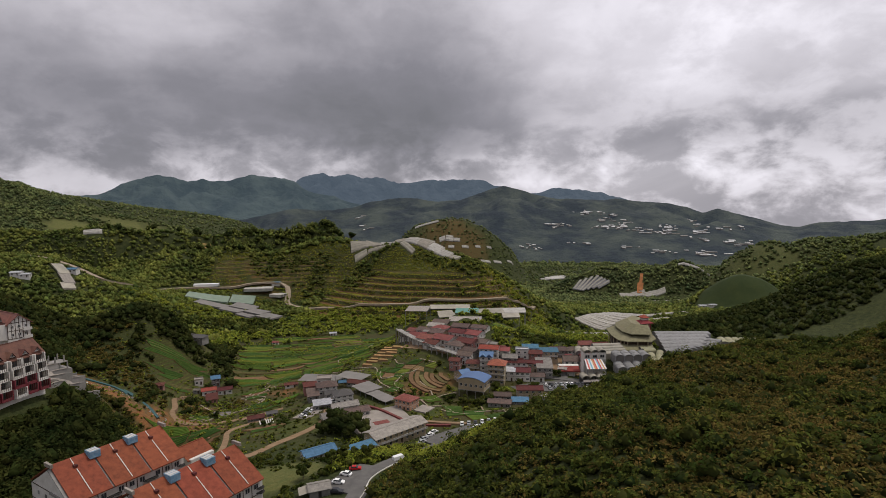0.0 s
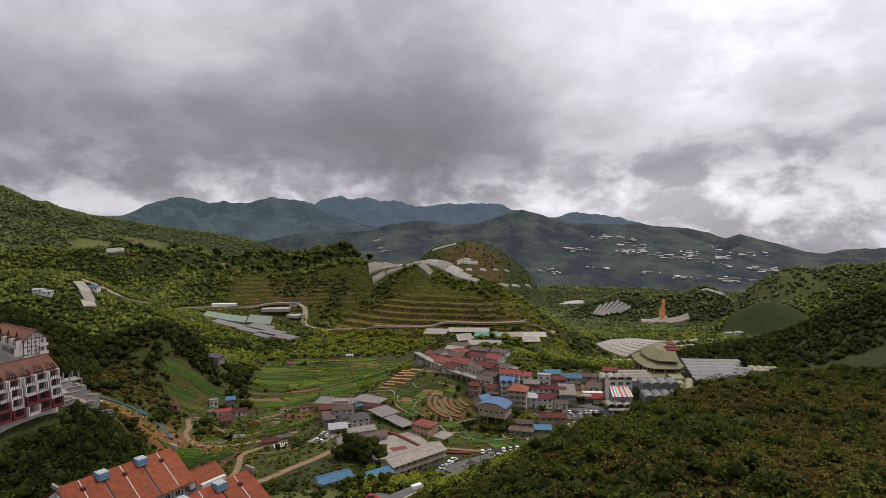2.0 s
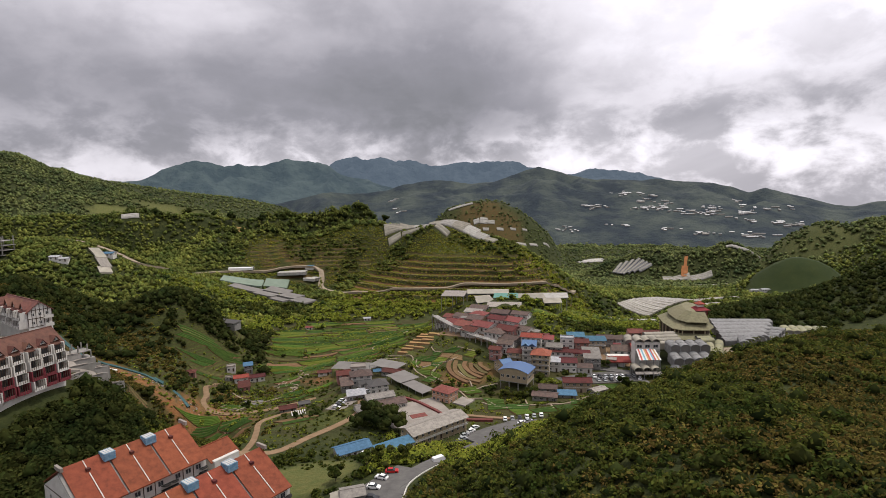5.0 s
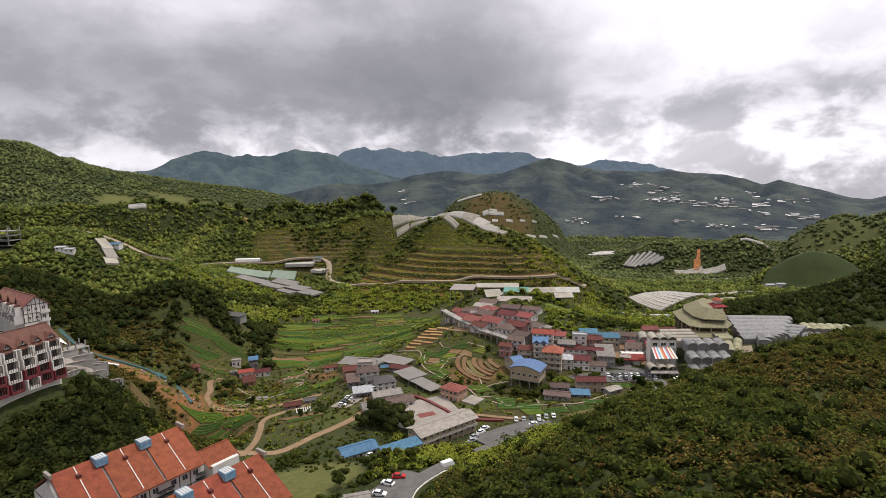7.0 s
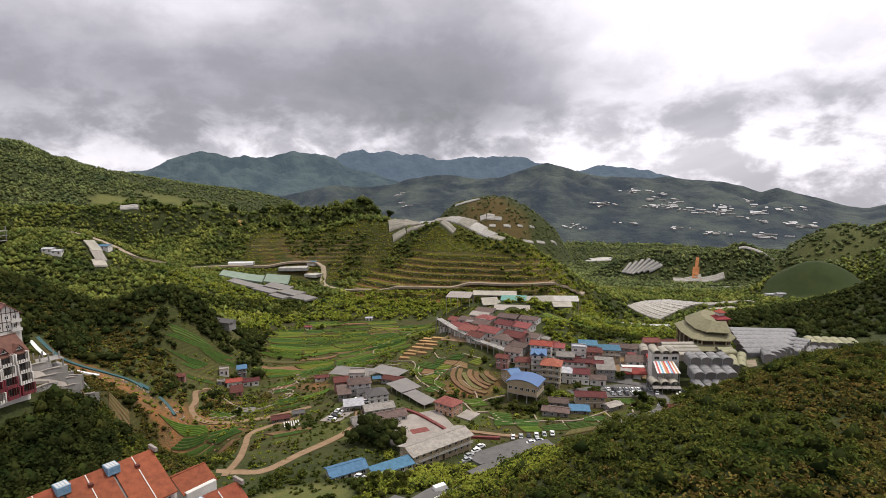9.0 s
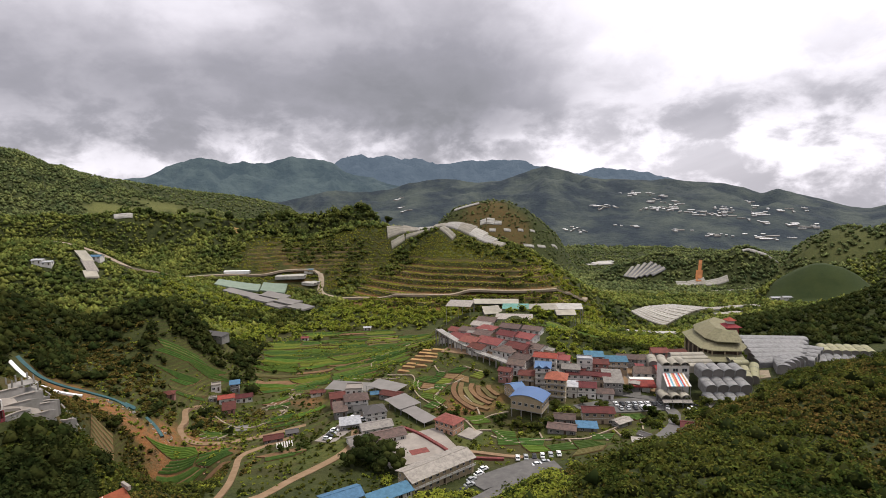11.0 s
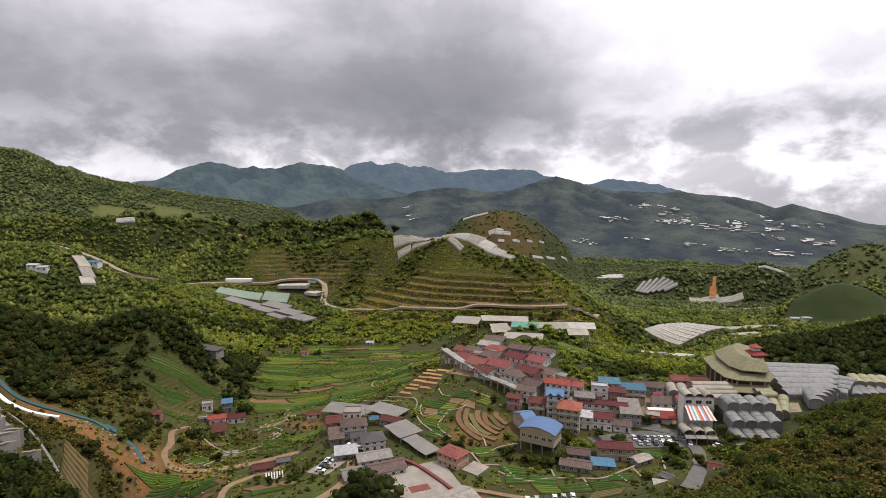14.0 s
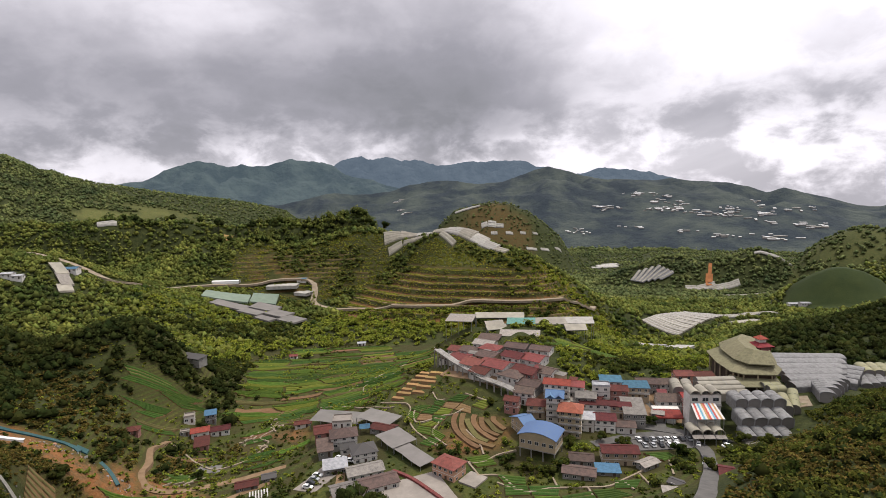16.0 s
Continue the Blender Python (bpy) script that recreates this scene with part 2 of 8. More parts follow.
# ---------------------------------------------------------------- the lie of the land
# The plan is drawn in units of 1.32 m, with the first camera over (0, 0); thing(), ribbon(), draped() and the meshes
# of the land turn it into metres. Sizes of houses, cars and furniture are in metres.
PLAN = 1.32


def smooth(lo, hi, v):
    s = np.clip((v - lo) / (hi - lo), 0, 1)
    return s * s * (3 - 2 * s)


MOUNDS = []


def mound(x, y, rx, ry, turn, h):
    MOUNDS.append((x, y, rx, ry, math.cos(radians(turn)), math.sin(radians(turn)), h))


mound(49, 41, 57, 138, -26, 43.7)  # viewpoint hill
mound(81, 176, 51, 31, 33, 17.3)  # viewpoint spur
mound(161, 120, 46, 94, -24, 64.1)  # viewpoint east
mound(137, 224, 34, 34, 0, 15.0)  # east lobe
mound(-91, 30, 79, 108, 16, 26.7)  # near rise
mound(22, 126, 32, 44, -8, 18.2)  # toe
mound(-27, 135, 22, 27, -3, 7.6)  # lawn
mound(-75, 112, 38, 34, 20, 0.7)  # apartment bench
mound(-124, 151, 29, 43, -6, 31.6)  # row bench
mound(-179, 174, 31, 63, 21, 43.3)  # west back
mound(-195, 241, 20, 43, 18, 25.0)  # left hill
mound(-159, 270, 26, 31, -11, 32.3)  # left toe
mound(-147, 215, 26, 24, -1, 16.0)  # scar
mound(-104, 180, 15, 17, -2, -27.5)  # creek
mound(-97, 237, 34, 61, -11, -8.0)  # west hollow
mound(12, 295, 47, 47, -30, 15.7)  # town spur
mound(98, 292, 52, 30, -1, 5.9)  # town east
mound(17, 344, 35, 25, 1, 13.2)  # teal shelf
mound(-18, 344, 14, 11, 0, 7.0)  # packing shelf
mound(40, 343, 16, 11, 0, 3.0)  # east shelf
mound(5, 509, 88, 57, 17, 56.2)  # terraced hill
mound(44, 458, 45, 34, -2, 20.9)  # terraced toe
mound(-160, 544, 137, 50, 12, 41.5)  # west ridge
mound(-110, 547, 42, 50, -1, 21.5)  # north ridge
mound(-50, 520, 44, 21, -10, 16.0)  # plastic top
mound(-436, 552, 155, 69, 8, 37.6)  # far west
mound(-320, 376, 83, 58, 21, 36.5)  # road bench
mound(351, 339, 89, 149, 5, 54.8)  # east slope
mound(209, 608, 104, 84, 0, -5.4)  # valley hollow
mound(114, 440, 53, 51, 0, -19.5)  # north pit
mound(153, 322, 44, 44, 0, -2.1)  # gh bowl


# Hills across the valley, round a point of the lookout: distance, reach towards it and away from it, and the crest as
# bearing in degrees and rise over the lookout per unit of distance.
HUB, EYE = (-4.0, 22.0), 83.7
RIDGES = [
    (1150, 400, 300, [(-70, .05), (-43.8, .0695), (-42, .0672), (-40.9, .0577), (-40, .0478), (-39, .048), (-37.8, .0395), (-36.1, .0306), (-32.9, .0192), (-28.6, .0057), (-25.5, -.0022), (-22.9, -.0113), (-20.1, -.0247), (-14, -.12)]),  # tea hill
    (590, 52, 130, [(-70, -.02), (-44, -.0255), (-39.7, -.020), (-38, -.0251), (-34, -.0225), (-31.2, -.0337), (-28.7, -.0322), (-24.6, -.0474), (-21.3, -.0453), (-17.3, -.0484), (-14.9, -.0400), (-13.1, -.0340), (-11.9, -.0380), (-10.8, -.0600), (-8, -.15), (-5, -.30)]),  # forest ridge
    (990, 110, 150, [(-9, -.20), (-7, -.12), (-4.1, -.0507), (-2.8, -.0351), (-1, -.0272), (.8, -.0204), (2.6, -.0231), (4.4, -.0362), (6.2, -.0597), (7.7, -.0819), (10, -.15)]),  # brown hill
    (640, 62, 70, [(24, -.21), (26.2, -.1754), (27.9, -.145), (29.2, -.1271), (30.4, -.1168), (31.2, -.1151), (32.5, -.1199), (33.5, -.1291), (34.9, -.1527), (37, -.19)]),  # dome
    (840, 140, 150, [(25, -.16), (27.4, -.127), (28.3, -.117), (29.1, -.0982), (30.3, -.0795), (31.5, -.0684), (32.6, -.0611), (34.6, -.0645), (35.6, -.0559), (45, -.04), (60, -.05)]),  # grassy shoulder
    (800, 62, 90, [(11, -.17), (13.8, -.1415), (16, -.1251), (17, -.1176), (19.1, -.1136), (20.4, -.1228), (21.7, -.1191), (23.2, -.1134), (24.6, -.101), (25.5, -.0986), (26.9, -.1089), (28.7, -.1348), (31, -.17)]),  # knolls
]


def polar(x, y):
    u, v = x - HUB[0], y - HUB[1]
    return np.degrees(np.arctan2(u, v)), np.hypot(u, v)


def raised(x, y, z):
    """The ground with the hills across the valley standing on it."""
    bearing, far = polar(x, y)
    out = z
    for dist, near, back, crest in RIDGES:
        at, rise = zip(*crest)
        top = EYE + dist * np.interp(bearing, at, rise) + 70
        u = (far - dist) / np.where(far < dist, near, back)
        hill = top * np.exp(-np.abs(u) ** 1.7) - 70
        hill = 0.5 * (out + hill + np.sqrt((out - hill) ** 2 + 25))
        out = np.where(hill > out, out + (hill - out) * smooth(490, 525, far), out)
    return out


def lattice(ix, iy, seed):
    v = np.sin(ix * 127.1 + iy * 311.7 + seed * 74.7) * 43758.5453
    return v - np.floor(v)


def fbm(x, y, size, octaves=4, seed=0):
    """Value noise, 0 to 1; size: metres of the largest swell."""
    total, amp, norm = 0.0, 1.0, 0.0
    for o in range(octaves):
        u, v = x / size, y / size
        iu, iv = np.floor(u), np.floor(v)
        fu, fv = u - iu, v - iv
        fu, fv = fu * fu * (3 - 2 * fu), fv * fv * (3 - 2 * fv)
        a, b = lattice(iu, iv, seed + o), lattice(iu + 1, iv, seed + o)
        d, e = lattice(iu, iv + 1, seed + o), lattice(iu + 1, iv + 1, seed + o)
        total = total + amp * ((a * (1 - fu) + b * fu) * (1 - fv) + (d * (1 - fu) + e * fu) * fv)
        norm, amp, size = norm + amp, amp * 0.5, size * 0.5
    return total / norm


def oval(x, y, cx, cy, rx, ry, turn=0, soft=0.25):
    """1 inside an oval of the plan, 0 outside."""
    k, s = math.cos(radians(turn)), math.sin(radians(turn))
    u, v = (k * (x - cx) + s * (y - cy)) / rx, (-s * (x - cx) + k * (y - cy)) / ry
    return 1 - smooth(1 - soft, 1 + soft, np.sqrt(u * u + v * v))


def bare_height(x, y):
    z = 3 - 9 * smooth(250, 390, y) - 18 * smooth(400, 500, y) * smooth(-120, 80, x) - 20 * smooth(500, 750, y) - 18 * smooth(700, 900, y)
    z = z + 26 * (1 - smooth(-330, -110, x)) * smooth(230, 420, y)
    for cx, cy, rx, ry, k, s, h in MOUNDS:
        u, v = (k * (x - cx) + s * (y - cy)) / rx, (-s * (x - cx) + k * (y - cy)) / ry
        z = z + h * np.exp(-((u * u + v * v) ** 1.25))
    return raised(x, y, z)


def stepped(z, rise, mask):
    """Cut into terraces of that rise where the mask is 1."""
    n = np.floor(z / rise)
    f = z / rise - n
    return z + mask * ((n + smooth(0.62, 0.98, f)) * rise - z)


def swells(x, y):
    z = bare_height(x, y)
    return z + smooth(330, 700, np.hypot(x, y)) * 14 * (fbm(x, y, 160, 4, 5) - 0.5) + 0.8 * (fbm(x, y, 14, 3, 9) - 0.5)


def riser(x, y):
    """1 on the bare banks between the terraces of the hill and of the western steps."""
    z = swells(x, y)
    hill = oval(x, y, -5, 462, 112, 50, 4, 0.12) * (1 - smooth(25, 29, z)) * smooth(-16, -13, z)
    west = oval(x, y, -150, 505, 70, 26, 5, 0.2) * smooth(-0.3, 0.2, fbm(x, y, 90, 2, 3) - 0.5)
    out = 0
    for mask, rise in ((hill, 4.2), (west, 3.4)):
        f = z / rise - np.floor(z / rise)
        out = np.maximum(out, mask * smooth(0.40, 0.48, f) * (1 - smooth(0.66, 0.76, f)))
    return out


def height(x, y):
    x, y = np.asarray(x, float), np.asarray(y, float)
    z = bare_height(x, y)
    r = np.hypot(x, y)
    wild = smooth(330, 700, r)
    z = z + wild * 14 * (fbm(x, y, 160, 4, 5) - 0.5) + 0.8 * (fbm(x, y, 14, 3, 9) - 0.5)
    hill = oval(x, y, -5, 462, 112, 50, 4, 0.12) * (1 - smooth(25, 29, z)) * smooth(-16, -13, z)
    west = oval(x, y, -150, 505, 70, 26, 5, 0.2) * smooth(-0.3, 0.2, fbm(x, y, 90, 2, 3) - 0.5)
    fields = oval(x, y, -75, 300, 62, 75, 0, 0.2)
    z = stepped(z, 4.2, hill * 0.95)
    z = stepped(z, 3.4, west * 0.9)
    z = stepped(z, 1.1, fields * 0.85)
    return z


def ground_z(x, y):
    return float(height(np.array([float(x)]), np.array([float(y)]))[0])


def mesh_object(name, verts, faces, mat, parent=None, smooth_shade=False, unit=1.0):
    me = bpy.data.meshes.new(name)
    me.from_pydata((np.array(verts, float) * unit).tolist(), [], faces if isinstance(faces, list) else faces.tolist())
    me.materials.append(mat)
    if smooth_shade:
        me.polygons.foreach_set("use_smooth", np.ones(len(me.polygons), bool))
    me.update()
    ob = new(name, me)
    if parent is not None:
        ob.parent = parent
    return ob


def soil_cover(x, y):
    n = fbm(x, y, 22, 4, 31)
    s = oval(x, y, -127, 198, 24, 4.6, 0, 0.5) * smooth(0.36, 0.56, n)
    s = np.maximum(s, oval(x, y, -111, 199, 5, 14, 25, 0.6) * smooth(0.3, 0.5, n))
    s = np.maximum(s, oval(x, y, -100, 207, 13, 5, -20, 0.6) * smooth(0.3, 0.5, n))
    s = np.maximum(s, oval(x, y, -9, 233, 13, 9, 25, 0.5) * smooth(0.25, 0.5, n) * 0.7)
    s = np.maximum(s, oval(x, y, -118, 168, 26, 18, -20, 0.5) * smooth(0.35, 0.6, n) * 0.3)
    # the far hill's brown, with its haze, put in as soil colour
    s = np.maximum(s, 0.32 * oval(x, y, 12, 955, 80, 60, 0, 0.4) * smooth(0.35, 0.6, fbm(x, y, 50, 3, 33)))
    s = np.maximum(s, oval(x, y, -81, 246, 11, 9, 20, 0.5) * smooth(0.3, 0.55, n) * 0.8)
    return s


def crop_cover(x, y):
    s = oval(x, y, -78, 300, 75, 95, 0, 0.3)
    s = np.maximum(s, oval(x, y, -85, 225, 55, 50, 0, 0.3))
    s = np.maximum(s, oval(x, y, 20, 215, 60, 26, 10, 0.3))
    s = np.maximum(s, oval(x, y, -126, 247, 11, 18, 30, 0.25))
    s = np.maximum(s, oval(x, y, -5, 455, 115, 60, 4, 0.2) * 0.45)
    s = np.maximum(s, oval(x, y, -150, 500, 75, 30, 5, 0.3) * 0.5)
    return s


def tea_cover(x, y):
    s = oval(x, y, 318, 553, 44, 58, -31, 0.08)
    return np.maximum(s, 0.8 * oval(x, y, -342, 735, 50, 60, 25, 0.25))


def lawn_cover(x, y):
    s = np.maximum(oval(x, y, -48, 143, 13, 14, 0, 0.15), oval(x, y, -5, 480, 45, 18, 0, 0.3) * 0.5)
    patchy = smooth(0.34, 0.48, fbm(x, y, 60, 4, 37))
    s = np.maximum(s, oval(x, y, -500, 790, 95, 95, 35, 0.3) * patchy)
    return np.maximum(s, 0.45 * oval(x, y, 415, 705, 60, 60, -32, 0.4) * smooth(0.4, 0.6, fbm(x, y, 45, 3, 39)))


def build_ground():
    ahead = np.radians(np.linspace(-46, 46, 305))
    around = np.radians(np.linspace(47, 313, 90))[1:-1]
    angles = np.concatenate([ahead, around])
    radii = np.concatenate([np.linspace(0.3, 60, 18), np.linspace(63, 120, 36), np.linspace(121.2, 330, 165), np.linspace(332, 432, 48), np.linspace(432.8, 494, 78), np.linspace(496, 620, 58), 620 * 1.024 ** np.arange(1, 76)])
    a, r = np.meshgrid(angles, radii)
    x, y = np.sin(a) * r, np.cos(a) * r
    z = height(x, y)
    nr, na = x.shape
    idx = np.arange(nr * na).reshape(nr, na)
    nxt = np.roll(idx, -1, 1)
    faces = np.stack([idx[:-1], nxt[:-1], nxt[1:], idx[1:]], -1).reshape(-1, 4)[:, ::-1]
    verts = np.stack([x, y, z], -1).reshape(-1, 3)
    me = bpy.data.meshes.new("ground")
    me.vertices.add(len(verts))
    me.vertices.foreach_set("co", (verts * PLAN).ravel())
    me.loops.add(faces.size)
    me.loops.foreach_set("vertex_index", faces.ravel())
    me.polygons.add(len(faces))
    me.polygons.foreach_set("loop_start", np.arange(0, faces.size, 4))
    me.polygons.foreach_set("use_smooth", np.ones(len(faces), bool))
    me.update(calc_edges=True)
    fx, fy = verts[:, 0], verts[:, 1]
    edges = riser(fx, fy)
    cover = np.stack([np.maximum(soil_cover(fx, fy), edges * 0.9), crop_cover(fx, fy), lawn_cover(fx, fy), tea_cover(fx, fy)], -1)
    at = me.attributes.new("cover", "FLOAT_COLOR", "POINT")
    at.data.foreach_set("color", cover.ravel().astype(np.float32))
    me.materials.append(M_GROUND)
    return tagged(new("ground", me), "grassy valley floor and hills with crops and bare earth", "ground", kind="structure")


build_ground()


RANGES = {}


def mountain(name, dist, depth, skyline, foot, mat, label, seed, rough=0.10, steps=30):
    """A range seen across the valley. skyline: bearing in degrees, rise of the crest over the lookout per unit of distance."""
    bearings = np.radians(np.linspace(-52, 52, 700))
    b, s = np.meshgrid(bearings, np.linspace(0, 1, steps))
    deg = np.degrees(bearings)
    at, rise = zip(*skyline)
    line = np.interp(deg, at, rise)
    soft = np.exp(-np.linspace(-2, 2, 5) ** 2)
    line = np.convolve(np.pad(line, 2, mode="edge"), soft / soft.sum(), mode="valid")
    line = line + 0.0030 * (fbm(deg * 10, 0 * deg, 9, 5, seed + 9) - 0.5)
    crest = np.broadcast_to(EYE + line * dist, b.shape)
    deg = np.degrees(b)
    r = dist + depth * (s - 0.5)
    x, y = HUB[0] + np.sin(b) * r, HUB[1] + np.cos(b) * r
    shape = 1 - np.abs(2 * s - 1) ** 1.25
    n = fbm(x, y, depth * 0.30, 6, seed) - 0.5
    spurs = np.abs(fbm(x + 3000, y, depth * 0.16, 5, seed + 4) - 0.5) * -2
    away = np.clip(np.abs(s - 0.5) / 0.06, 0, 1)
    z = foot + (crest - foot) * shape * (1 + 0.52 * spurs * (1 - np.abs(2 * s - 1)) * away) + (crest - foot) * rough * n * 1.6 * away
    nr, na = x.shape
    idx = np.arange(nr * na).reshape(nr, na)
    faces = np.stack([idx[:-1, :-1], idx[:-1, 1:], idx[1:, 1:], idx[1:, :-1]], -1).reshape(-1, 4)
    RANGES[name] = np.stack([x, y, z], -1).reshape(-1, 3)
    ob = mesh_object(name, RANGES[name], faces, mat, smooth_shade=True, unit=PLAN)
    return tagged(ob, label, "mountain", kind="structure")


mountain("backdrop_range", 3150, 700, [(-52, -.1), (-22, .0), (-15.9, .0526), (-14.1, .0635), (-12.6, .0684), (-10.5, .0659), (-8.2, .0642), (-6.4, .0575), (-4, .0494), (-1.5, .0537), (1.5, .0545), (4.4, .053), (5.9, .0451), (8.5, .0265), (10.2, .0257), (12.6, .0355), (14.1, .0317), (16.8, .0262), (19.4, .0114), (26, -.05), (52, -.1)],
         -60, M_HAZE, "pale blue mountain range under low cloud, haze added as glow", 17, steps=34)
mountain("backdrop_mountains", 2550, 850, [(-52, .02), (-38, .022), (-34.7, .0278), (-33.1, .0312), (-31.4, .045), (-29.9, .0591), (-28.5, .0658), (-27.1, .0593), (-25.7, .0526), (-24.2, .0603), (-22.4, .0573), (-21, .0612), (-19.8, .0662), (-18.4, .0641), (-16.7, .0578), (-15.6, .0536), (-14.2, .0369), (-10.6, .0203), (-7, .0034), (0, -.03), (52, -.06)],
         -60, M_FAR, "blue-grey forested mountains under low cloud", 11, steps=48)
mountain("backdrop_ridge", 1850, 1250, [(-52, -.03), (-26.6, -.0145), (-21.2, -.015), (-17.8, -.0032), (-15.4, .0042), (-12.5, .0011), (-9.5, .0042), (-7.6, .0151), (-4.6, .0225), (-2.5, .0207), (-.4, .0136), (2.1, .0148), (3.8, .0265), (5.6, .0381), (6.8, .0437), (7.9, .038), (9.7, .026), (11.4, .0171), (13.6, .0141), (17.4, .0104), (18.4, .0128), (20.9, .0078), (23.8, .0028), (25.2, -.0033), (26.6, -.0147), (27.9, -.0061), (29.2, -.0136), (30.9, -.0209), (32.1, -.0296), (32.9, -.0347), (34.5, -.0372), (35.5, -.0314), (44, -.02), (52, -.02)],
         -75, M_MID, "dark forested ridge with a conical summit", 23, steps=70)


# ---------------------------------------------------------------- building blocks
M_WHITE = material("white_wall", c(0.616, 0.598, 0.563), c(0.493, 0.466, 0.431), 0.35, 0.9, vary=0.10, bump=0.1)
M_CREAM = material("cream_wall", c(0.376, 0.303, 0.204), c(0.303, 0.246, 0.170), 0.3, 0.9, vary=0.12)
M_PEACH = material("peach_wall", c(0.458, 0.258, 0.172), c(0.396, 0.232, 0.163), 0.3, 0.9, vary=0.1)
M_PINK = material("pink_wall", c(0.300, 0.150, 0.128), c(0.235, 0.122, 0.106), 0.3, 0.9, vary=0.1)
M_GREYWALL = material("grey_wall", c(0.225, 0.217, 0.203), c(0.150, 0.143, 0.135), 0.4, 0.9, vary=0.15)
M_CONCRETE = material("concrete", c(0.272, 0.256, 0.240), c(0.176, 0.168, 0.152), 0.25, 0.9, vary=0.12, bump=0.2)
M_SLAB = material("pale_concrete", c(0.290, 0.258, 0.228), c(0.205, 0.182, 0.160), 0.15, 0.9, vary=0.08)
M_ASPHALT = material("asphalt", c(0.090, 0.086, 0.083), c(0.128, 0.122, 0.115), 0.3, 0.9, bump=0.1)
M_PATH = material("path_concrete", c(0.293, 0.245, 0.181), c(0.209, 0.163, 0.116), 0.4, 0.9)
M_TRACK = material("earth_track", c(0.240, 0.164, 0.101), c(0.176, 0.113, 0.064), 0.3, 0.95)
M_LINE = material("road_line", c(0.65, 0.63, 0.58), c(0.5, 0.48, 0.44), 1.0, 0.8)
M_GLASS = material("window_glass", c(0.03, 0.035, 0.04), c(0.05, 0.055, 0.06), 1.0, 0.15)
M_FRAME = material("white_frame", c(0.527, 0.510, 0.484), c(0.425, 0.408, 0.383), 2.0, 0.6)
M_TIMBER = material("dark_timber", c(0.05, 0.035, 0.028), c(0.08, 0.055, 0.04), 1.0, 0.8)
M_DARK = material("dark_opening", c(0.02, 0.02, 0.02), c(0.035, 0.032, 0.03), 1.0, 0.9)
M_METAL = material("galvanised_steel", c(0.35, 0.35, 0.35), c(0.25, 0.25, 0.25), 1.0, 0.5, 0.6)


def roof_material(name, a, b, scale=0.25, rough=0.75, vary=0.12):
    return material(name, a, tuple(v * 0.72 for v in b[:3]) + (1,), 0.7, rough, vary=vary * 1.6, bump=0.25, bump_scale=1.5, spread=(0.38, 0.72))


R_ORANGE = roof_material("orange_tile", c(0.211, 0.053, 0.026), c(0.167, 0.043, 0.022), vary=0.07)
R_RED = roof_material("red_sheet", c(0.26, 0.042, 0.036), c(0.18, 0.038, 0.034))
R_PINKRED = roof_material("faded_red_sheet", c(0.200, 0.058, 0.050), c(0.140, 0.052, 0.046))
R_MAROON = roof_material("maroon_sheet", c(0.103, 0.027, 0.023), c(0.071, 0.024, 0.021))
R_BROWN = roof_material("brown_sheet", c(0.11, 0.075, 0.062), c(0.07, 0.055, 0.05))
R_DARK = roof_material("dark_grey_sheet", c(0.065, 0.062, 0.062), c(0.10, 0.092, 0.085))
R_GREY = roof_material("grey_sheet", c(0.22, 0.20, 0.18), c(0.15, 0.14, 0.13))
R_PALE = roof_material("pale_sheet", c(0.300, 0.270, 0.240), c(0.225, 0.203, 0.180))
R_SILVER = roof_material("silver_sheet", c(0.360, 0.360, 0.374), c(0.259, 0.266, 0.288))
R_BLUE = roof_material("blue_sheet", c(0.064, 0.149, 0.230), c(0.051, 0.119, 0.187))
R_ROYAL = roof_material("royal_blue_sheet", c(0.085, 0.150, 0.270), c(0.130, 0.215, 0.345))
R_TEAL = roof_material("teal_sheet", c(0.10, 0.22, 0.19), c(0.08, 0.18, 0.16))
R_TERRA = roof_material("terracotta_tile", c(0.31, 0.115, 0.060), c(0.25, 0.098, 0.054))
R_OLIVE = roof_material("olive_sheet", c(0.205, 0.190, 0.112), c(0.17, 0.158, 0.095), vary=0.05)
M_PLASTIC = material("greenhouse_plastic", c(0.215, 0.213, 0.212), c(0.110, 0.109, 0.108), 0.55, 0.75, vary=0.12, bump=0.15, bump_scale=0.8, spread=(0.42, 0.75))
M_PLASTIC_PALE = material("pale_plastic", c(0.390, 0.372, 0.340), c(0.240, 0.230, 0.205), 0.3, 0.6, vary=0.12, spread=(0.4, 0.75))
M_PLASTIC_OLD = material("weathered_plastic", c(0.320, 0.296, 0.242), c(0.216, 0.200, 0.164), 0.15, 0.6, vary=0.12)
M_PLASTIC_OLIVE = material("olive_plastic", c(0.270, 0.255, 0.150), c(0.203, 0.195, 0.120), 0.2, 0.55, vary=0.1)
M_PLASTIC_GREEN = material("green_tint_plastic", c(0.182, 0.224, 0.175), c(0.140, 0.182, 0.140), 0.15, 0.55, vary=0.1)
M_NET = material("grey_netting", c(0.187, 0.173, 0.163), c(0.144, 0.137, 0.126), 0.12, 0.8, vary=0.12)
M_TARP = material("teal_tarpaulin", c(0.025, 0.072, 0.079), c(0.042, 0.096, 0.102), 0.5, 0.6)


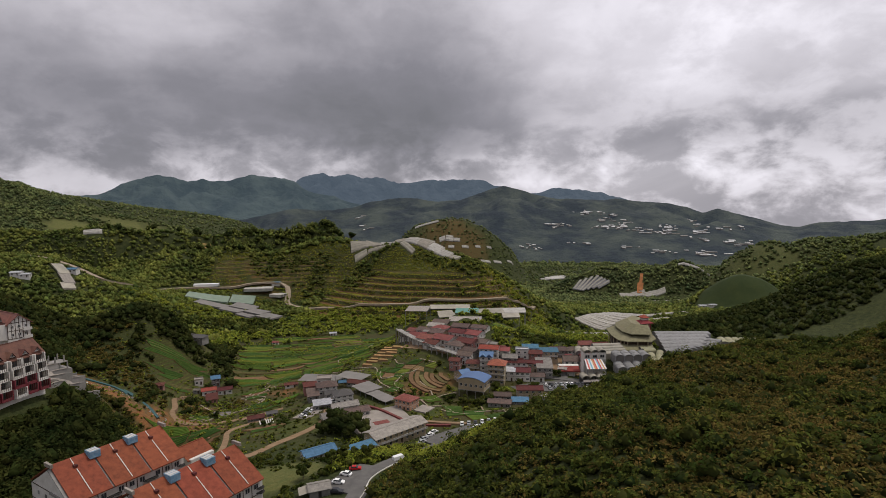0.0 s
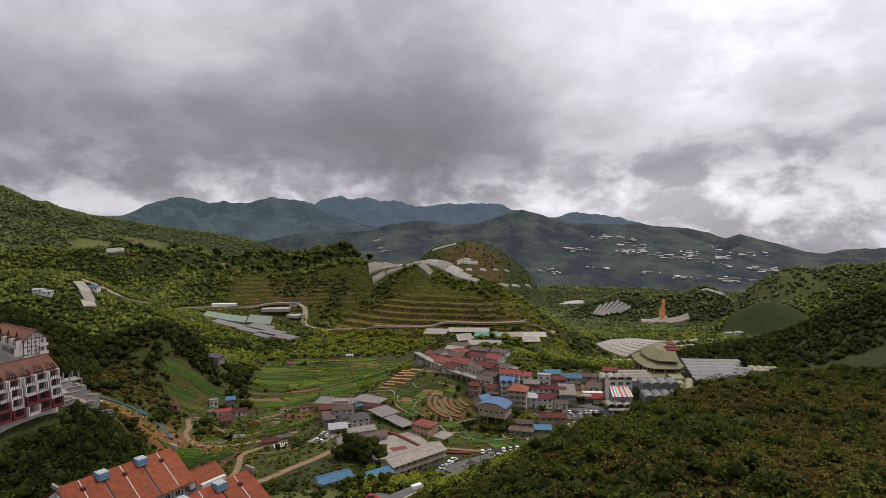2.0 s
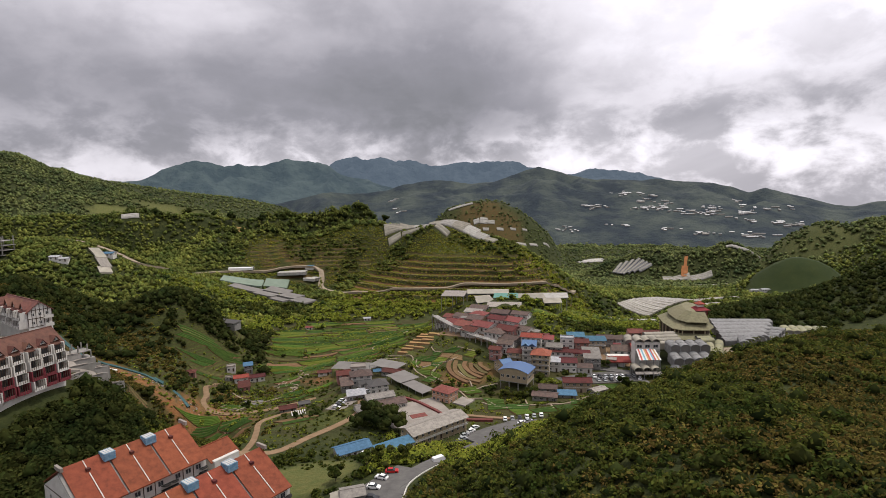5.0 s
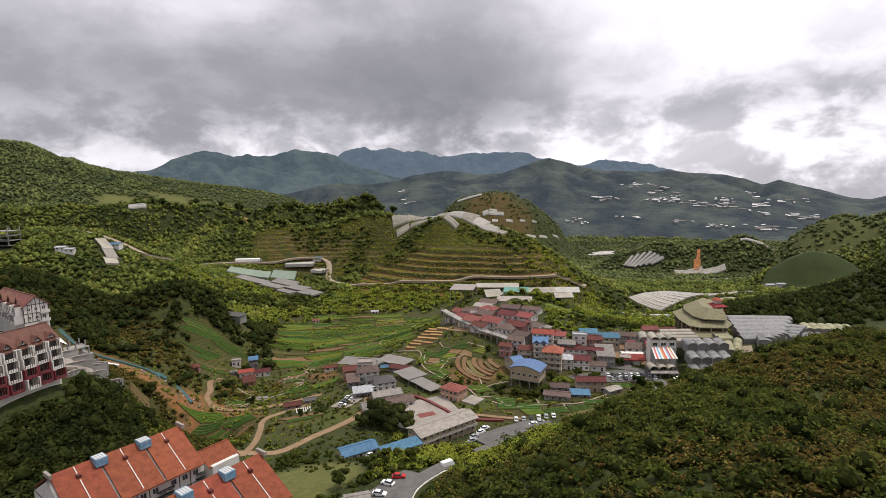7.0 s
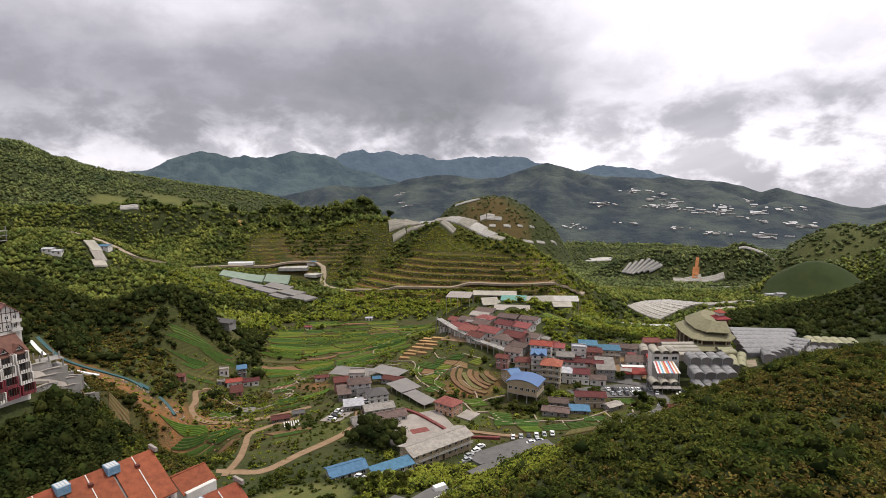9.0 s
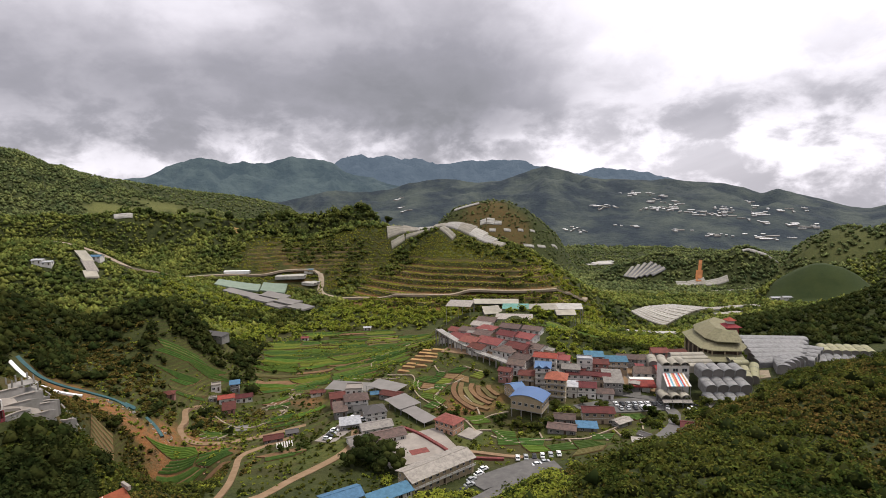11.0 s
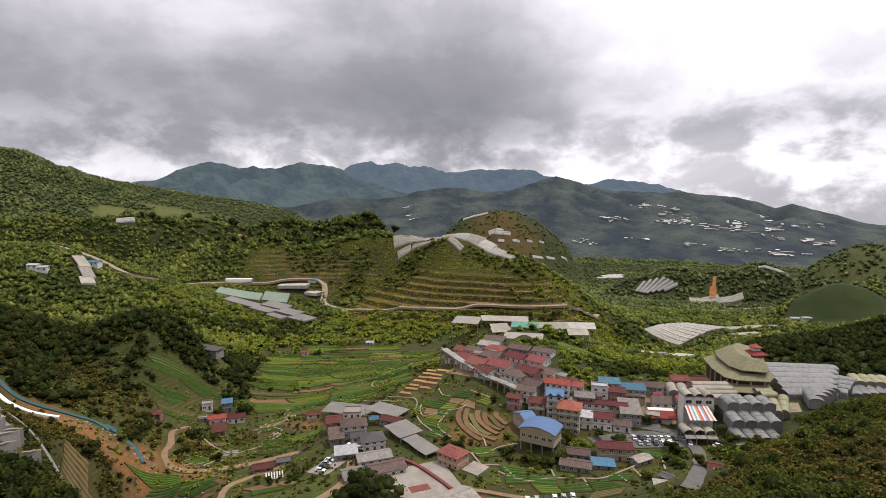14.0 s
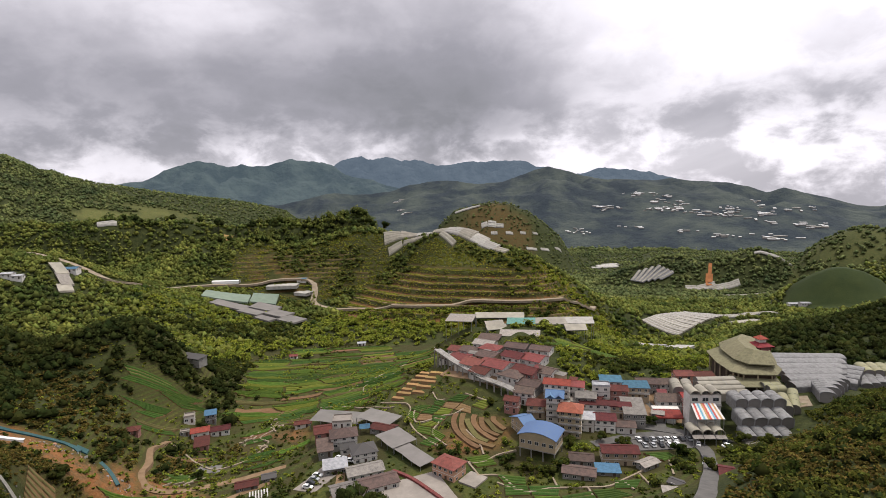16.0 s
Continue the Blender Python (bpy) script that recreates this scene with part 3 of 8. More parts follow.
class Shape:
    """Corners and faces gathered into one mesh."""

    def __init__(self):
        self.v, self.f = [], []

    def add(self, verts, faces):
        n = len(self.v)
        self.v += [tuple(p) for p in verts]
        self.f += [tuple(i + n for i in f) for f in faces]
        return self

    def box(self, x0, x1, y0, y1, z0, z1):
        v = [(x, y, z) for z in (z0, z1) for y in (y0, y1) for x in (x0, x1)]
        return self.add(v, [(0, 2, 3, 1), (4, 5, 7, 6), (0, 1, 5, 4), (2, 6, 7, 3), (0, 4, 6, 2), (1, 3, 7, 5)])

    def slab(self, corners, t):
        """A sheet through the corners (counter-clockwise from above) of thickness t, downwards."""
        n = len(corners)
        low = [(x, y, z - t) for x, y, z in corners]
        faces = [tuple(range(n)), tuple(range(2 * n - 1, n - 1, -1))]
        faces += [(i, i + n, (i + 1) % n + n, (i + 1) % n) for i in range(n)]
        return self.add(list(corners) + low, faces)

    def bar(self, a, b, r, sides=5):
        a, b = Vector(a), Vector(b)
        d = (b - a).normalized()
        u = d.cross(Vector((0, 0, 1)) if abs(d.z) < 0.9 else Vector((1, 0, 0))).normalized()
        w = d.cross(u)
        ring = [u * math.cos(2 * math.pi * k / sides) * r + w * math.sin(2 * math.pi * k / sides) * r for k in range(sides)]
        v = [a + p for p in ring] + [b + p for p in ring]
        f = [(k, (k + 1) % sides, (k + 1) % sides + sides, k + sides) for k in range(sides)]
        return self.add(v, f + [tuple(range(sides - 1, -1, -1)), tuple(range(sides, 2 * sides))])

    def arch(self, x0, x1, width, rise, wall, y=0.0, n=10, t=0.12):
        """A tunnel roof along x, centred on y: upright sides of height wall, then a curve of that rise."""
        prof = [(-width / 2, 0.0), (-width / 2, wall)]
        prof += [(-width / 2 * math.cos(math.pi * k / n), wall + rise * math.sin(math.pi * k / n)) for k in range(1, n)]
        prof += [(width / 2, wall), (width / 2, 0.0)]
        m = len(prof)
        inner = [(p * (1 - 2 * t / width), max(q - t, 0)) for p, q in prof]
        v = [(x, y + p, q) for x in (x0, x1) for p, q in prof] + [(x, y + p, q) for x in (x0, x1) for p, q in inner]
        f = []
        for k in range(m - 1):
            f.append((k, k + m, k + m + 1, k + 1))
            f.append((2 * m + k, 2 * m + k + 1, 3 * m + k + 1, 3 * m + k))
            f.append((k, k + 1, 2 * m + k + 1, 2 * m + k))
            f.append((m + k, 3 * m + k, 3 * m + k + 1, m + k + 1))
        return self.add(v, f)


UNITS = {}


def thing(name, x, y, z, turn, label, category, group="", unit=1.0, tilt=0.0):
    """x, y, z on the plan. unit: PLAN where the sizes of its parts are drawn in units of the plan too."""
    ob = new(name)
    ob.empty_display_size = 0.5
    ob.matrix_basis = pose(x * PLAN, y * PLAN, z * PLAN, 0, tilt, turn)
    UNITS[ob.name] = unit
    return tagged(ob, label, category, group)


def part(name, shape, mat, parent, label=""):
    unit = UNITS.get(parent.name, 1.0)
    ob = mesh_object(name, shape.v, shape.f, mat, parent, unit=unit)
    UNITS[ob.name] = unit
    return tagged(ob, label) if label else ob


PANE_MESHES = {}


def window(parent, x, y, z, w, h, face, frame_mat=None, name="window"):
    """A framed window on a wall; face: degrees about z, 0 looks towards -y. Windows of one size share their meshes."""
    key = (round(w, 2), round(h, 2), (frame_mat or M_FRAME).name)
    if key not in PANE_MESHES:
        s, g = Shape(), Shape()
        b = 0.09
        for x0, x1, z0, z1 in ((-w / 2, w / 2, h - b, h), (-w / 2, w / 2, 0, b), (-w / 2, -w / 2 + b, b, h - b), (w / 2 - b, w / 2, b, h - b), (-b / 2, b / 2, b, h - b)):
            s.box(x0, x1, -0.10, 0.0, z0, z1)
        g.box(-w / 2 + b, w / 2 - b, -0.05, 0.0, b, h - b)
        meshes = []
        for nm, sh, mt in ((name, s, frame_mat or M_FRAME), ("pane", g, M_GLASS)):
            me = bpy.data.meshes.new(nm)
            me.from_pydata(sh.v, [], sh.f)
            me.materials.append(mt)
            meshes.append(me)
        PANE_MESHES[key] = meshes
    a, b = PANE_MESHES[key]
    ob = new(name, a)
    ob.parent = parent
    u = UNITS.get(parent.name, 1.0)
    ob.matrix_basis = pose(x * u, y * u, z * u, 0, 0, face)
    pane = new("pane", b)
    pane.parent = ob
    return ob


def roof_gable(w, d, h, pitch, over, t=0.18):
    """Ridge along x."""
    s = Shape()
    r = math.tan(radians(pitch))
    top, e = h + d / 2 * r, h - over * r
    a, b = -w / 2 - over, w / 2 + over
    s.slab([(a, -d / 2 - over, e), (b, -d / 2 - over, e), (b, 0, top), (a, 0, top)], t)
    s.slab([(a, 0, top), (b, 0, top), (b, d / 2 + over, e), (a, d / 2 + over, e)], t)
    s.box(a, b, -0.16, 0.16, top - 0.03, top + 0.09)
    return s


def roof_hip(w, d, h, pitch, over, t=0.18):
    s = Shape()
    r = math.tan(radians(pitch))
    q = min(w, d) / 2 + over
    top, e = h + (q - over) * r, h - over * r
    a, b, y0, y1 = -w / 2 - over, w / 2 + over, -d / 2 - over, d / 2 + over
    if w >= d:
        p, k = (a + q, 0, top), (b - q, 0, top)
        faces = [[(a, y0, e), (b, y0, e), k, p], [p, k, (b, y1, e), (a, y1, e)], [(a, y1, e), (a, y0, e), p], [(b, y0, e), (b, y1, e), k]]
    else:
        p, k = (0, y0 + q, top), (0, y1 - q, top)
        faces = [[(a, y1, e), (a, y0, e), p, k], [(b, y0, e), (b, y1, e), k, p], [(a, y0, e), (b, y0, e), p], [(b, y1, e), (a, y1, e), k]]
    for f in faces:
        s.slab(f, t)
    s.bar(p, k, 0.14)
    return s


def roof_mono(w, d, h, pitch, over, t=0.16):
    """Falls towards -y."""
    s = Shape()
    r = math.tan(radians(pitch))
    a, b = -w / 2 - over, w / 2 + over
    s.slab([(a, -d / 2 - over, h - over * r), (b, -d / 2 - over, h - over * r), (b, d / 2 + over, h + (d + over) * r), (a, d / 2 + over, h + (d + over) * r)], t)
    return s


def roof_flat(w, d, h, over):
    s = Shape()
    s.box(-w / 2 - over, w / 2 + over, -d / 2 - over, d / 2 + over, h, h + 0.18)
    for x0, x1, y0, y1 in ((-w / 2, w / 2, -d / 2, -d / 2 + 0.15), (-w / 2, w / 2, d / 2 - 0.15, d / 2), (-w / 2, -w / 2 + 0.15, -d / 2 + 0.15, d / 2 - 0.15), (w / 2 - 0.15, w / 2, -d / 2 + 0.15, d / 2 - 0.15)):
        s.box(x0, x1, y0, y1, h + 0.18, h + 0.8)
    return s


def walls(w, d, h, roof, pitch, sink=3.0):
    s = Shape()
    r = math.tan(radians(pitch))
    if roof == "gable":
        v = [(-w / 2, -d / 2), (w / 2, -d / 2), (w / 2, d / 2), (-w / 2, d / 2)]
        pts = [(x, y, -sink) for x, y in v] + [(x, y, h - 0.1) for x, y in v] + [(-w / 2, 0, h - 0.15 + d / 2 * r), (w / 2, 0, h - 0.15 + d / 2 * r)]
        s.add(pts, [(0, 1, 5, 4), (2, 3, 7, 6), (1, 2, 6, 9, 5), (3, 0, 4, 8, 7), (4, 5, 9, 8), (6, 7, 8, 9), (3, 2, 1, 0)])
    elif roof == "mono":
        v = [(-w / 2, -d / 2), (w / 2, -d / 2), (w / 2, d / 2), (-w / 2, d / 2)]
        up = h + d * r
        pts = [(x, y, -sink) for x, y in v] + [(x, y, (h if y < 0 else up) - 0.14) for x, y in v]
        s.add(pts, [(0, 1, 5, 4), (2, 3, 7, 6), (1, 2, 6, 5), (3, 0, 4, 7), (4, 5, 6, 7), (3, 2, 1, 0)])
    else:
        s.box(-w / 2, w / 2, -d / 2, d / 2, -sink, h)
    return s


def house(x, y, w, d, turn, floors, roof, roof_mat, wall_mat, label, pitch=22, over=0.6, z=None, name="house", fh=3.0, balcony=False, bays=None, side_bays=None, group="", timber=False, category="house", unit=1.0):
    """A house whose front looks towards -y before it is turned."""
    zz = ground_z(x, y) if z is None else z
    ob = thing(name, x, y, zz, turn, label, category, group, unit)
    h = floors * fh
    wall = part("wall", walls(w, d, h, roof, pitch), wall_mat, ob)
    made = {"gable": roof_gable, "hip": roof_hip, "mono": roof_mono}
    part("roof", roof_flat(w, d, h, 0.2) if roof == "flat" else made[roof](w, d, h, pitch, over), roof_mat, ob)
    nb = bays or max(2, int(w / 2.9))
    ns = side_bays if side_bays is not None else max(1, int(d / 3.2))
    for k in range(floors):
        zf = k * fh + 0.95
        for i in range(nb):
            px = -w / 2 + (i + 0.5) * w / nb
            if k == 0 and i == nb // 2:
                dr = part("door", Shape().box(-0.5, 0.5, -0.07, 0, 0, 2.1), M_TIMBER, ob)
                dr.matrix_basis = pose(px * unit, -d / 2 * unit, 0.05)
                continue
            window(ob, px, -d / 2, zf, min(1.5, w / nb * 0.6), 1.25, 0)
        for i in range(ns):
            py = -d / 2 + (i + 0.5) * d / ns
            window(ob, -w / 2, py, zf, 1.1, 1.2, -90)
            window(ob, w / 2, py, zf, 1.1, 1.2, 90)
        if k:
            part("floor_band", Shape().box(-w / 2 - 0.06, w / 2 + 0.06, -d / 2 - 0.06, d / 2 + 0.06, k * fh - 0.12, k * fh + 0.10), M_FRAME if wall_mat != M_WHITE else M_CONCRETE, ob)
        if balcony and k:
            bal = part("balcony", Shape().box(-w / 2, w / 2, -d / 2 - 1.3, -d / 2 - 0.06, k * fh - 0.13, k * fh + 0.02), M_CONCRETE, ob)
            rail = Shape().box(-w / 2, w / 2, -d / 2 - 1.3, -d / 2 - 1.22, k * fh + 0.85, k * fh + 0.95)
            n = int(w / 0.5)
            for i in range(n + 1):
                xx = -w / 2 + i * (w - 0.06) / n
                rail.box(xx, xx + 0.06, -d / 2 - 1.29, -d / 2 - 1.23, k * fh + 0.02, k * fh + 0.85)
            part("railing", rail, M_FRAME, bal)
    if timber:
        s = Shape()
        for k in range(floors + 1):
            s.box(-w / 2 - 0.05, w / 2 + 0.05, -d / 2 - 0.07, -d / 2 - 0.061, k * fh - 0.1, k * fh + 0.1)
        part("timber_band", s, M_TIMBER, ob)
    return ob


def car(x, y, turn, paint, label, z=None):
    ob = thing("car", x, y, (ground_z(x, y) if z is None else z) + 0.25, turn, label, "car", "parked cars")
    s = Shape()
    prof = [(-2.1, 0.28), (-2.15, 0.75), (-1.95, 0.92), (-1.2, 0.98), (1.0, 0.95), (1.95, 0.80), (2.15, 0.60), (2.12, 0.28)]
    n = len(prof)
    v = [(px, yy, pz) for yy in (-0.85, 0.85) for px, pz in prof]
    s.add(v, [tuple(range(n)), tuple(range(2 * n - 1, n - 1, -1))] + [(i, i + n, (i + 1) % n + n, (i + 1) % n) for i in range(n)])
    part("body", s, paint, ob)
    cab = Shape()
    low, top = [(-1.7, 0.95), (1.05, 0.94)], [(-1.25, 1.46), (0.35, 1.46)]
    v = [(low[0][0], -0.8, low[0][1]), (low[1][0], -0.8, low[1][1]), (low[1][0], 0.8, low[1][1]), (low[0][0], 0.8, low[0][1]), (top[0][0], -0.65, 1.42), (top[1][0], -0.65, 1.42), (top[1][0], 0.65, 1.42), (top[0][0], 0.65, 1.42)]
    cab.add(v, [(0, 1, 5, 4), (1, 2, 6, 5), (2, 3, 7, 6), (3, 0, 4, 7), (4, 5, 6, 7)])
    part("glasshouse", cab, M_GLASS, ob)
    part("roof", Shape().box(-1.22, 0.32, -0.64, 0.64, 1.42, 1.49), paint, ob)
    for wx in (-1.3, 1.32):
        for wy in (-0.86, 0.70):
            part("wheel", Shape().bar((wx, wy, 0.31), (wx, wy + 0.16, 0.31), 0.31, 10), M_DARK, ob)
    return ob


P_WHITE = material("white_paint", c(0.75, 0.75, 0.74), c(0.7, 0.7, 0.7), 1, 0.3)
P_SILVER = material("silver_paint", c(0.42, 0.43, 0.44), c(0.38, 0.39, 0.40), 1, 0.3, 0.3)
P_DARK = material("dark_paint", c(0.03, 0.03, 0.035), c(0.04, 0.04, 0.045), 1, 0.3)
P_RED = material("red_paint", c(0.42, 0.02, 0.02), c(0.36, 0.02, 0.02), 1, 0.3)


def ribbon(name, points, width, mat, label, lift=0.12, category="path", kerb=0.0, step=1.5, kind=""):
    """A road or path laid along a smooth line of the plan, over the ground, with a little thickness."""
    pts = [Vector((p[0], p[1], 0)) for p in points]
    line = []
    for i in range(len(pts) - 1):
        p0, p1, p2, p3 = pts[max(i - 1, 0)], pts[i], pts[i + 1], pts[min(i + 2, len(pts) - 1)]
        n = max(2, int((p2 - p1).length / step))
        for k in range(n):
            u = k / n
            line.append(0.5 * (2 * p1 + (p2 - p0) * u + (2 * p0 - 5 * p1 + 4 * p2 - p3) * u * u + (3 * p1 - p0 - 3 * p2 + p3) * u ** 3))
    line.append(pts[-1])
    s = Shape()
    across = 4 if width > 2 else 2
    xs, ys = [], []
    for i, p in enumerate(line):
        d = (line[min(i + 1, len(line) - 1)] - line[max(i - 1, 0)]).normalized()
        nrm = Vector((-d.y, d.x, 0))
        for k in range(across + 1):
            q = p + nrm * width * (k / across - 0.5)
            xs.append(q.x)
            ys.append(q.y)
    zs = height(np.array(xs), np.array(ys)).reshape(len(line), across + 1)
    mid = np.maximum(zs.mean(1), zs.max(1) - 0.4)
    k = np.ones(5) / 5
    if len(mid) > 6:
        pad = np.concatenate([[mid[0]] * 2, mid, [mid[-1]] * 2])
        mid = np.maximum(np.convolve(pad, k, "valid"), mid - 0.1)
    zs = np.repeat(mid[:, None], across + 1, 1) + lift
    m = across + 1
    top = [(xs[i], ys[i], float(z)) for i, z in enumerate(zs.ravel())]
    n = len(top)
    low = [(a, b, z - lift - 1.2) for a, b, z in top]
    f = []
    for i in range(len(line) - 1):
        for j in range(across):
            a = i * m + j
            f.append((a, a + m, a + m + 1, a + 1)[::-1])
        a, b = i * m, i * m + across
        f.append((a, a + n, a + n + m, a + m)[::-1])
        f.append((b, b + m, b + n + m, b + n)[::-1])
    s.add(top + low, f)
    ob = mesh_object(name, s.v, s.f, mat, unit=PLAN)
    return tagged(ob, label, category, kind=kind)


def draped(name, cx, cy, w, d, turn, mat, label, lift=0.25, category="field", group="", rows=0, row_mat=None, kind="", hug=False, tip=0.0):
    """A bed or slab of ground laid over the slope, with its edges turned down; rows: raised crop rows on it; tip: its rise towards +y."""
    k, q = math.cos(radians(turn)), math.sin(radians(turn))
    nx, ny = max(2, int(w / 2.5)), max(2, int(d / 2.5))
    u, v = np.meshgrid(np.linspace(-w / 2, w / 2, nx + 1), np.linspace(-d / 2, d / 2, ny + 1))
    x, y = cx + k * u - q * v, cy + q * u + k * v
    z0 = ground_z(cx, cy)
    z = height(x, y)
    a = np.stack([np.ones(z.size), u.ravel(), v.ravel()], 1)
    fit = np.linalg.lstsq(a, z.ravel(), rcond=None)[0]
    flat = (a @ fit).reshape(z.shape)
    z = z + lift if hug else np.maximum(z, flat) * 0.5 + z * 0.5 + lift
    z = z + tip * (v + d / 2)
    s = Shape()
    m = nx + 1
    top = [(float(p), float(r), float(h)) for p, r, h in zip(u.ravel(), v.ravel(), (z - z0).ravel())]
    f = [(j * m + i, j * m + i + 1, (j + 1) * m + i + 1, (j + 1) * m + i) for j in range(ny) for i in range(nx)]
    s.add(top, f)
    rim = [i for i in range(m)] + [j * m + nx for j in range(1, ny + 1)] + [ny * m + i for i in range(nx - 1, -1, -1)] + [j * m for j in range(ny - 1, 0, -1)]
    n = len(s.v)
    s.v += [(top[i][0], top[i][1], top[i][2] - 1.2) for i in rim]
    for i in range(len(rim)):
        j = (i + 1) % len(rim)
        s.f.append((rim[i], n + i, n + j, rim[j]))
    ob = mesh_object(name, s.v, s.f, mat, unit=PLAN)
    ob.matrix_basis = pose(cx * PLAN, cy * PLAN, z0 * PLAN, 0, 0, turn)
    UNITS[ob.name] = PLAN
    if rows:
        r = Shape()
        zz = (z - z0)
        for t in range(rows):
            vv = -d / 2 + (t + 0.5) * d / rows
            hw = d / rows * 0.30
            for i in range(nx):
                u0, u1 = -w / 2 + i * w / nx + 0.2, -w / 2 + (i + 1) * w / nx
                j = min(int((vv + d / 2) / d * ny), ny - 1)
                h0, h1 = float(zz[j, i]), float(zz[j, i + 1])
                jj = min(j + 1, ny)
                fr = (vv + d / 2) / d * ny - j
                h0, h1 = h0 + (float(zz[jj, i]) - h0) * fr, h1 + (float(zz[jj, i + 1]) - h1) * fr
                r.add([(u0, vv - hw, h0 - 0.1), (u1, vv - hw, h1 - 0.1), (u1, vv + hw, h1 - 0.1), (u0, vv + hw, h0 - 0.1), (u0, vv - hw * 0.5, h0 + 0.3), (u1, vv - hw * 0.5, h1 + 0.3), (u1, vv + hw * 0.5, h1 + 0.3), (u0, vv + hw * 0.5, h0 + 0.3)], [(0, 1, 5, 4), (1, 2, 6, 5), (2, 3, 7, 6), (3, 0, 4, 7), (4, 5, 6, 7)])
        tagged(part("crop_row_cover", r, row_mat, ob), kind="stuff")
    return tagged(ob, label, category, group, kind)


def greenhouse(x, y, z, length, width, n, rise, wall, turn, mat, label, tilt=0.0, group="", ribs=True):
    """n plastic tunnels side by side, lying along x before they are turned."""
    ob = thing("greenhouse", x, y, z, turn, label, "greenhouse", group, PLAN, tilt)
    for i in range(n):
        yy = (i - (n - 1) / 2) * width
        tun = part("tunnel", Shape().arch(-length / 2, length / 2, width * 0.99, rise, wall, yy), mat, ob)
        for side in (-1, 1):
            e = Shape()
            prof = [(-width * 0.47, 0.0), (-width * 0.47, wall)] + [(-width * 0.47 * math.cos(math.pi * k / 8), wall + rise * 0.95 * math.sin(math.pi * k / 8)) for k in range(1, 8)] + [(width * 0.47, wall), (width * 0.47, 0.0)]
            px = side * (length / 2 - 0.25)
            e.add([(px, yy + p, q) for p, q in prof], [tuple(range(len(prof)))[::side]])
            part("end_wall", e, M_NET, tun)
        if ribs:
            r = Shape()
            m = max(2, int(length / 4))
            for k in range(m + 1):
                px = -length / 2 + k * length / m
                arc = [(-width / 2 * 0.995, wall * 0.3)] + [(-width / 2 * math.cos(math.pi * t / 8), wall + rise * math.sin(math.pi * t / 8) + 0.05) for t in range(9)] + [(width / 2 * 0.995, wall * 0.3)]
                for a, b in zip(arc[:-1], arc[1:]):
                    r.bar((px, yy + a[0], a[1]), (px, yy + b[0], b[1]), 0.06, 3)
            tagged(part("hoop_frame", r, M_METAL, tun), kind="stuff")
    return ob


# ---------------------------------------------------------------- roads and paths
def bar_of(points, width, lift, name, mat, label):
    return ribbon(name, points, width, mat, label, lift, "road marking", kind="structure")


VALLEY_ROAD = [(-6, 161), (0, 168), (9, 178), (17, 182)]
MARKET_ROAD = [(42, 173), (46.4, 181.4), (52, 194), (56.7, 203.7), (61.6, 216), (64, 226), (62, 233.5), (54, 236.5), (42, 234), (30, 229)]
ribbon("road", [(-26, 112), (-22, 122), (-21, 131), (-17, 140), (-13.5, 147)], 4.6, M_ASPHALT, "grey asphalt road bend with a worn edge line", 0.25, "road", kind="structure")
ribbon("road", VALLEY_ROAD, 4.8, M_ASPHALT, "grey asphalt valley road with a worn edge line", 0.25, "road", kind="structure")
ribbon("road_edge_line", [(-24.6, 113), (-20.4, 122.4), (-19.2, 131), (-14.2, 141), (-7.2, 153)], 0.22, M_LINE, "white painted line along the bend", 0.30, "road marking", kind="structure")
ribbon("road", MARKET_ROAD, 4.2, M_ASPHALT, "narrow asphalt road curving down from the market", 0.25, "road", kind="structure")
HILL_ROAD = [(-340, 400), (-317, 395), (-300, 392), (-284, 394), (-271, 396), (-258, 398), (-252, 412), (-251, 440), (-243, 462), (-226, 472), (-200, 480), (-172, 492), (-150, 494), (-144, 485), (-141, 472), (-125, 462), (-102, 453), (-67, 445), (-37, 441), (-12, 441), (21, 436), (50, 443), (72, 462), (84, 490)]
ribbon("hill_road", HILL_ROAD, 4.6, M_PATH, "pale concrete road winding below the terraced hill", 0.4, "road", kind="structure", step=3)
draped("car_park", 3.5, 181.5, 24, 9, 33, M_ASPHALT, "grey asphalt car park beside the valley road", 0.3, "car park", kind="structure")
draped("road_apron", -24, 133, 9, 16, -30, M_ASPHALT, "worn asphalt lay-by beside the bend", 0.2, "lay-by", kind="structure")
draped("village_yard", -55, 209, 7.5, 14, -20, M_SLAB, "pale concrete turning place in the village", 0.15, "yard", kind="structure")
draped("town_yard", 54, 231, 22, 8, 6, M_ASPHALT, "grey asphalt car park below the market", 0.25, "car park", kind="structure")
draped("school_court", -26, 199.5, 24, 19, 28, M_SLAB, "stained pale concrete yard with a painted court", 0.15, "yard", kind="structure")
draped("court_marking", -24.5, 196.5, 6, 3.2, 28, R_PINKRED, "faded red painted patch on the yard", 0.22, "court marking", kind="structure")

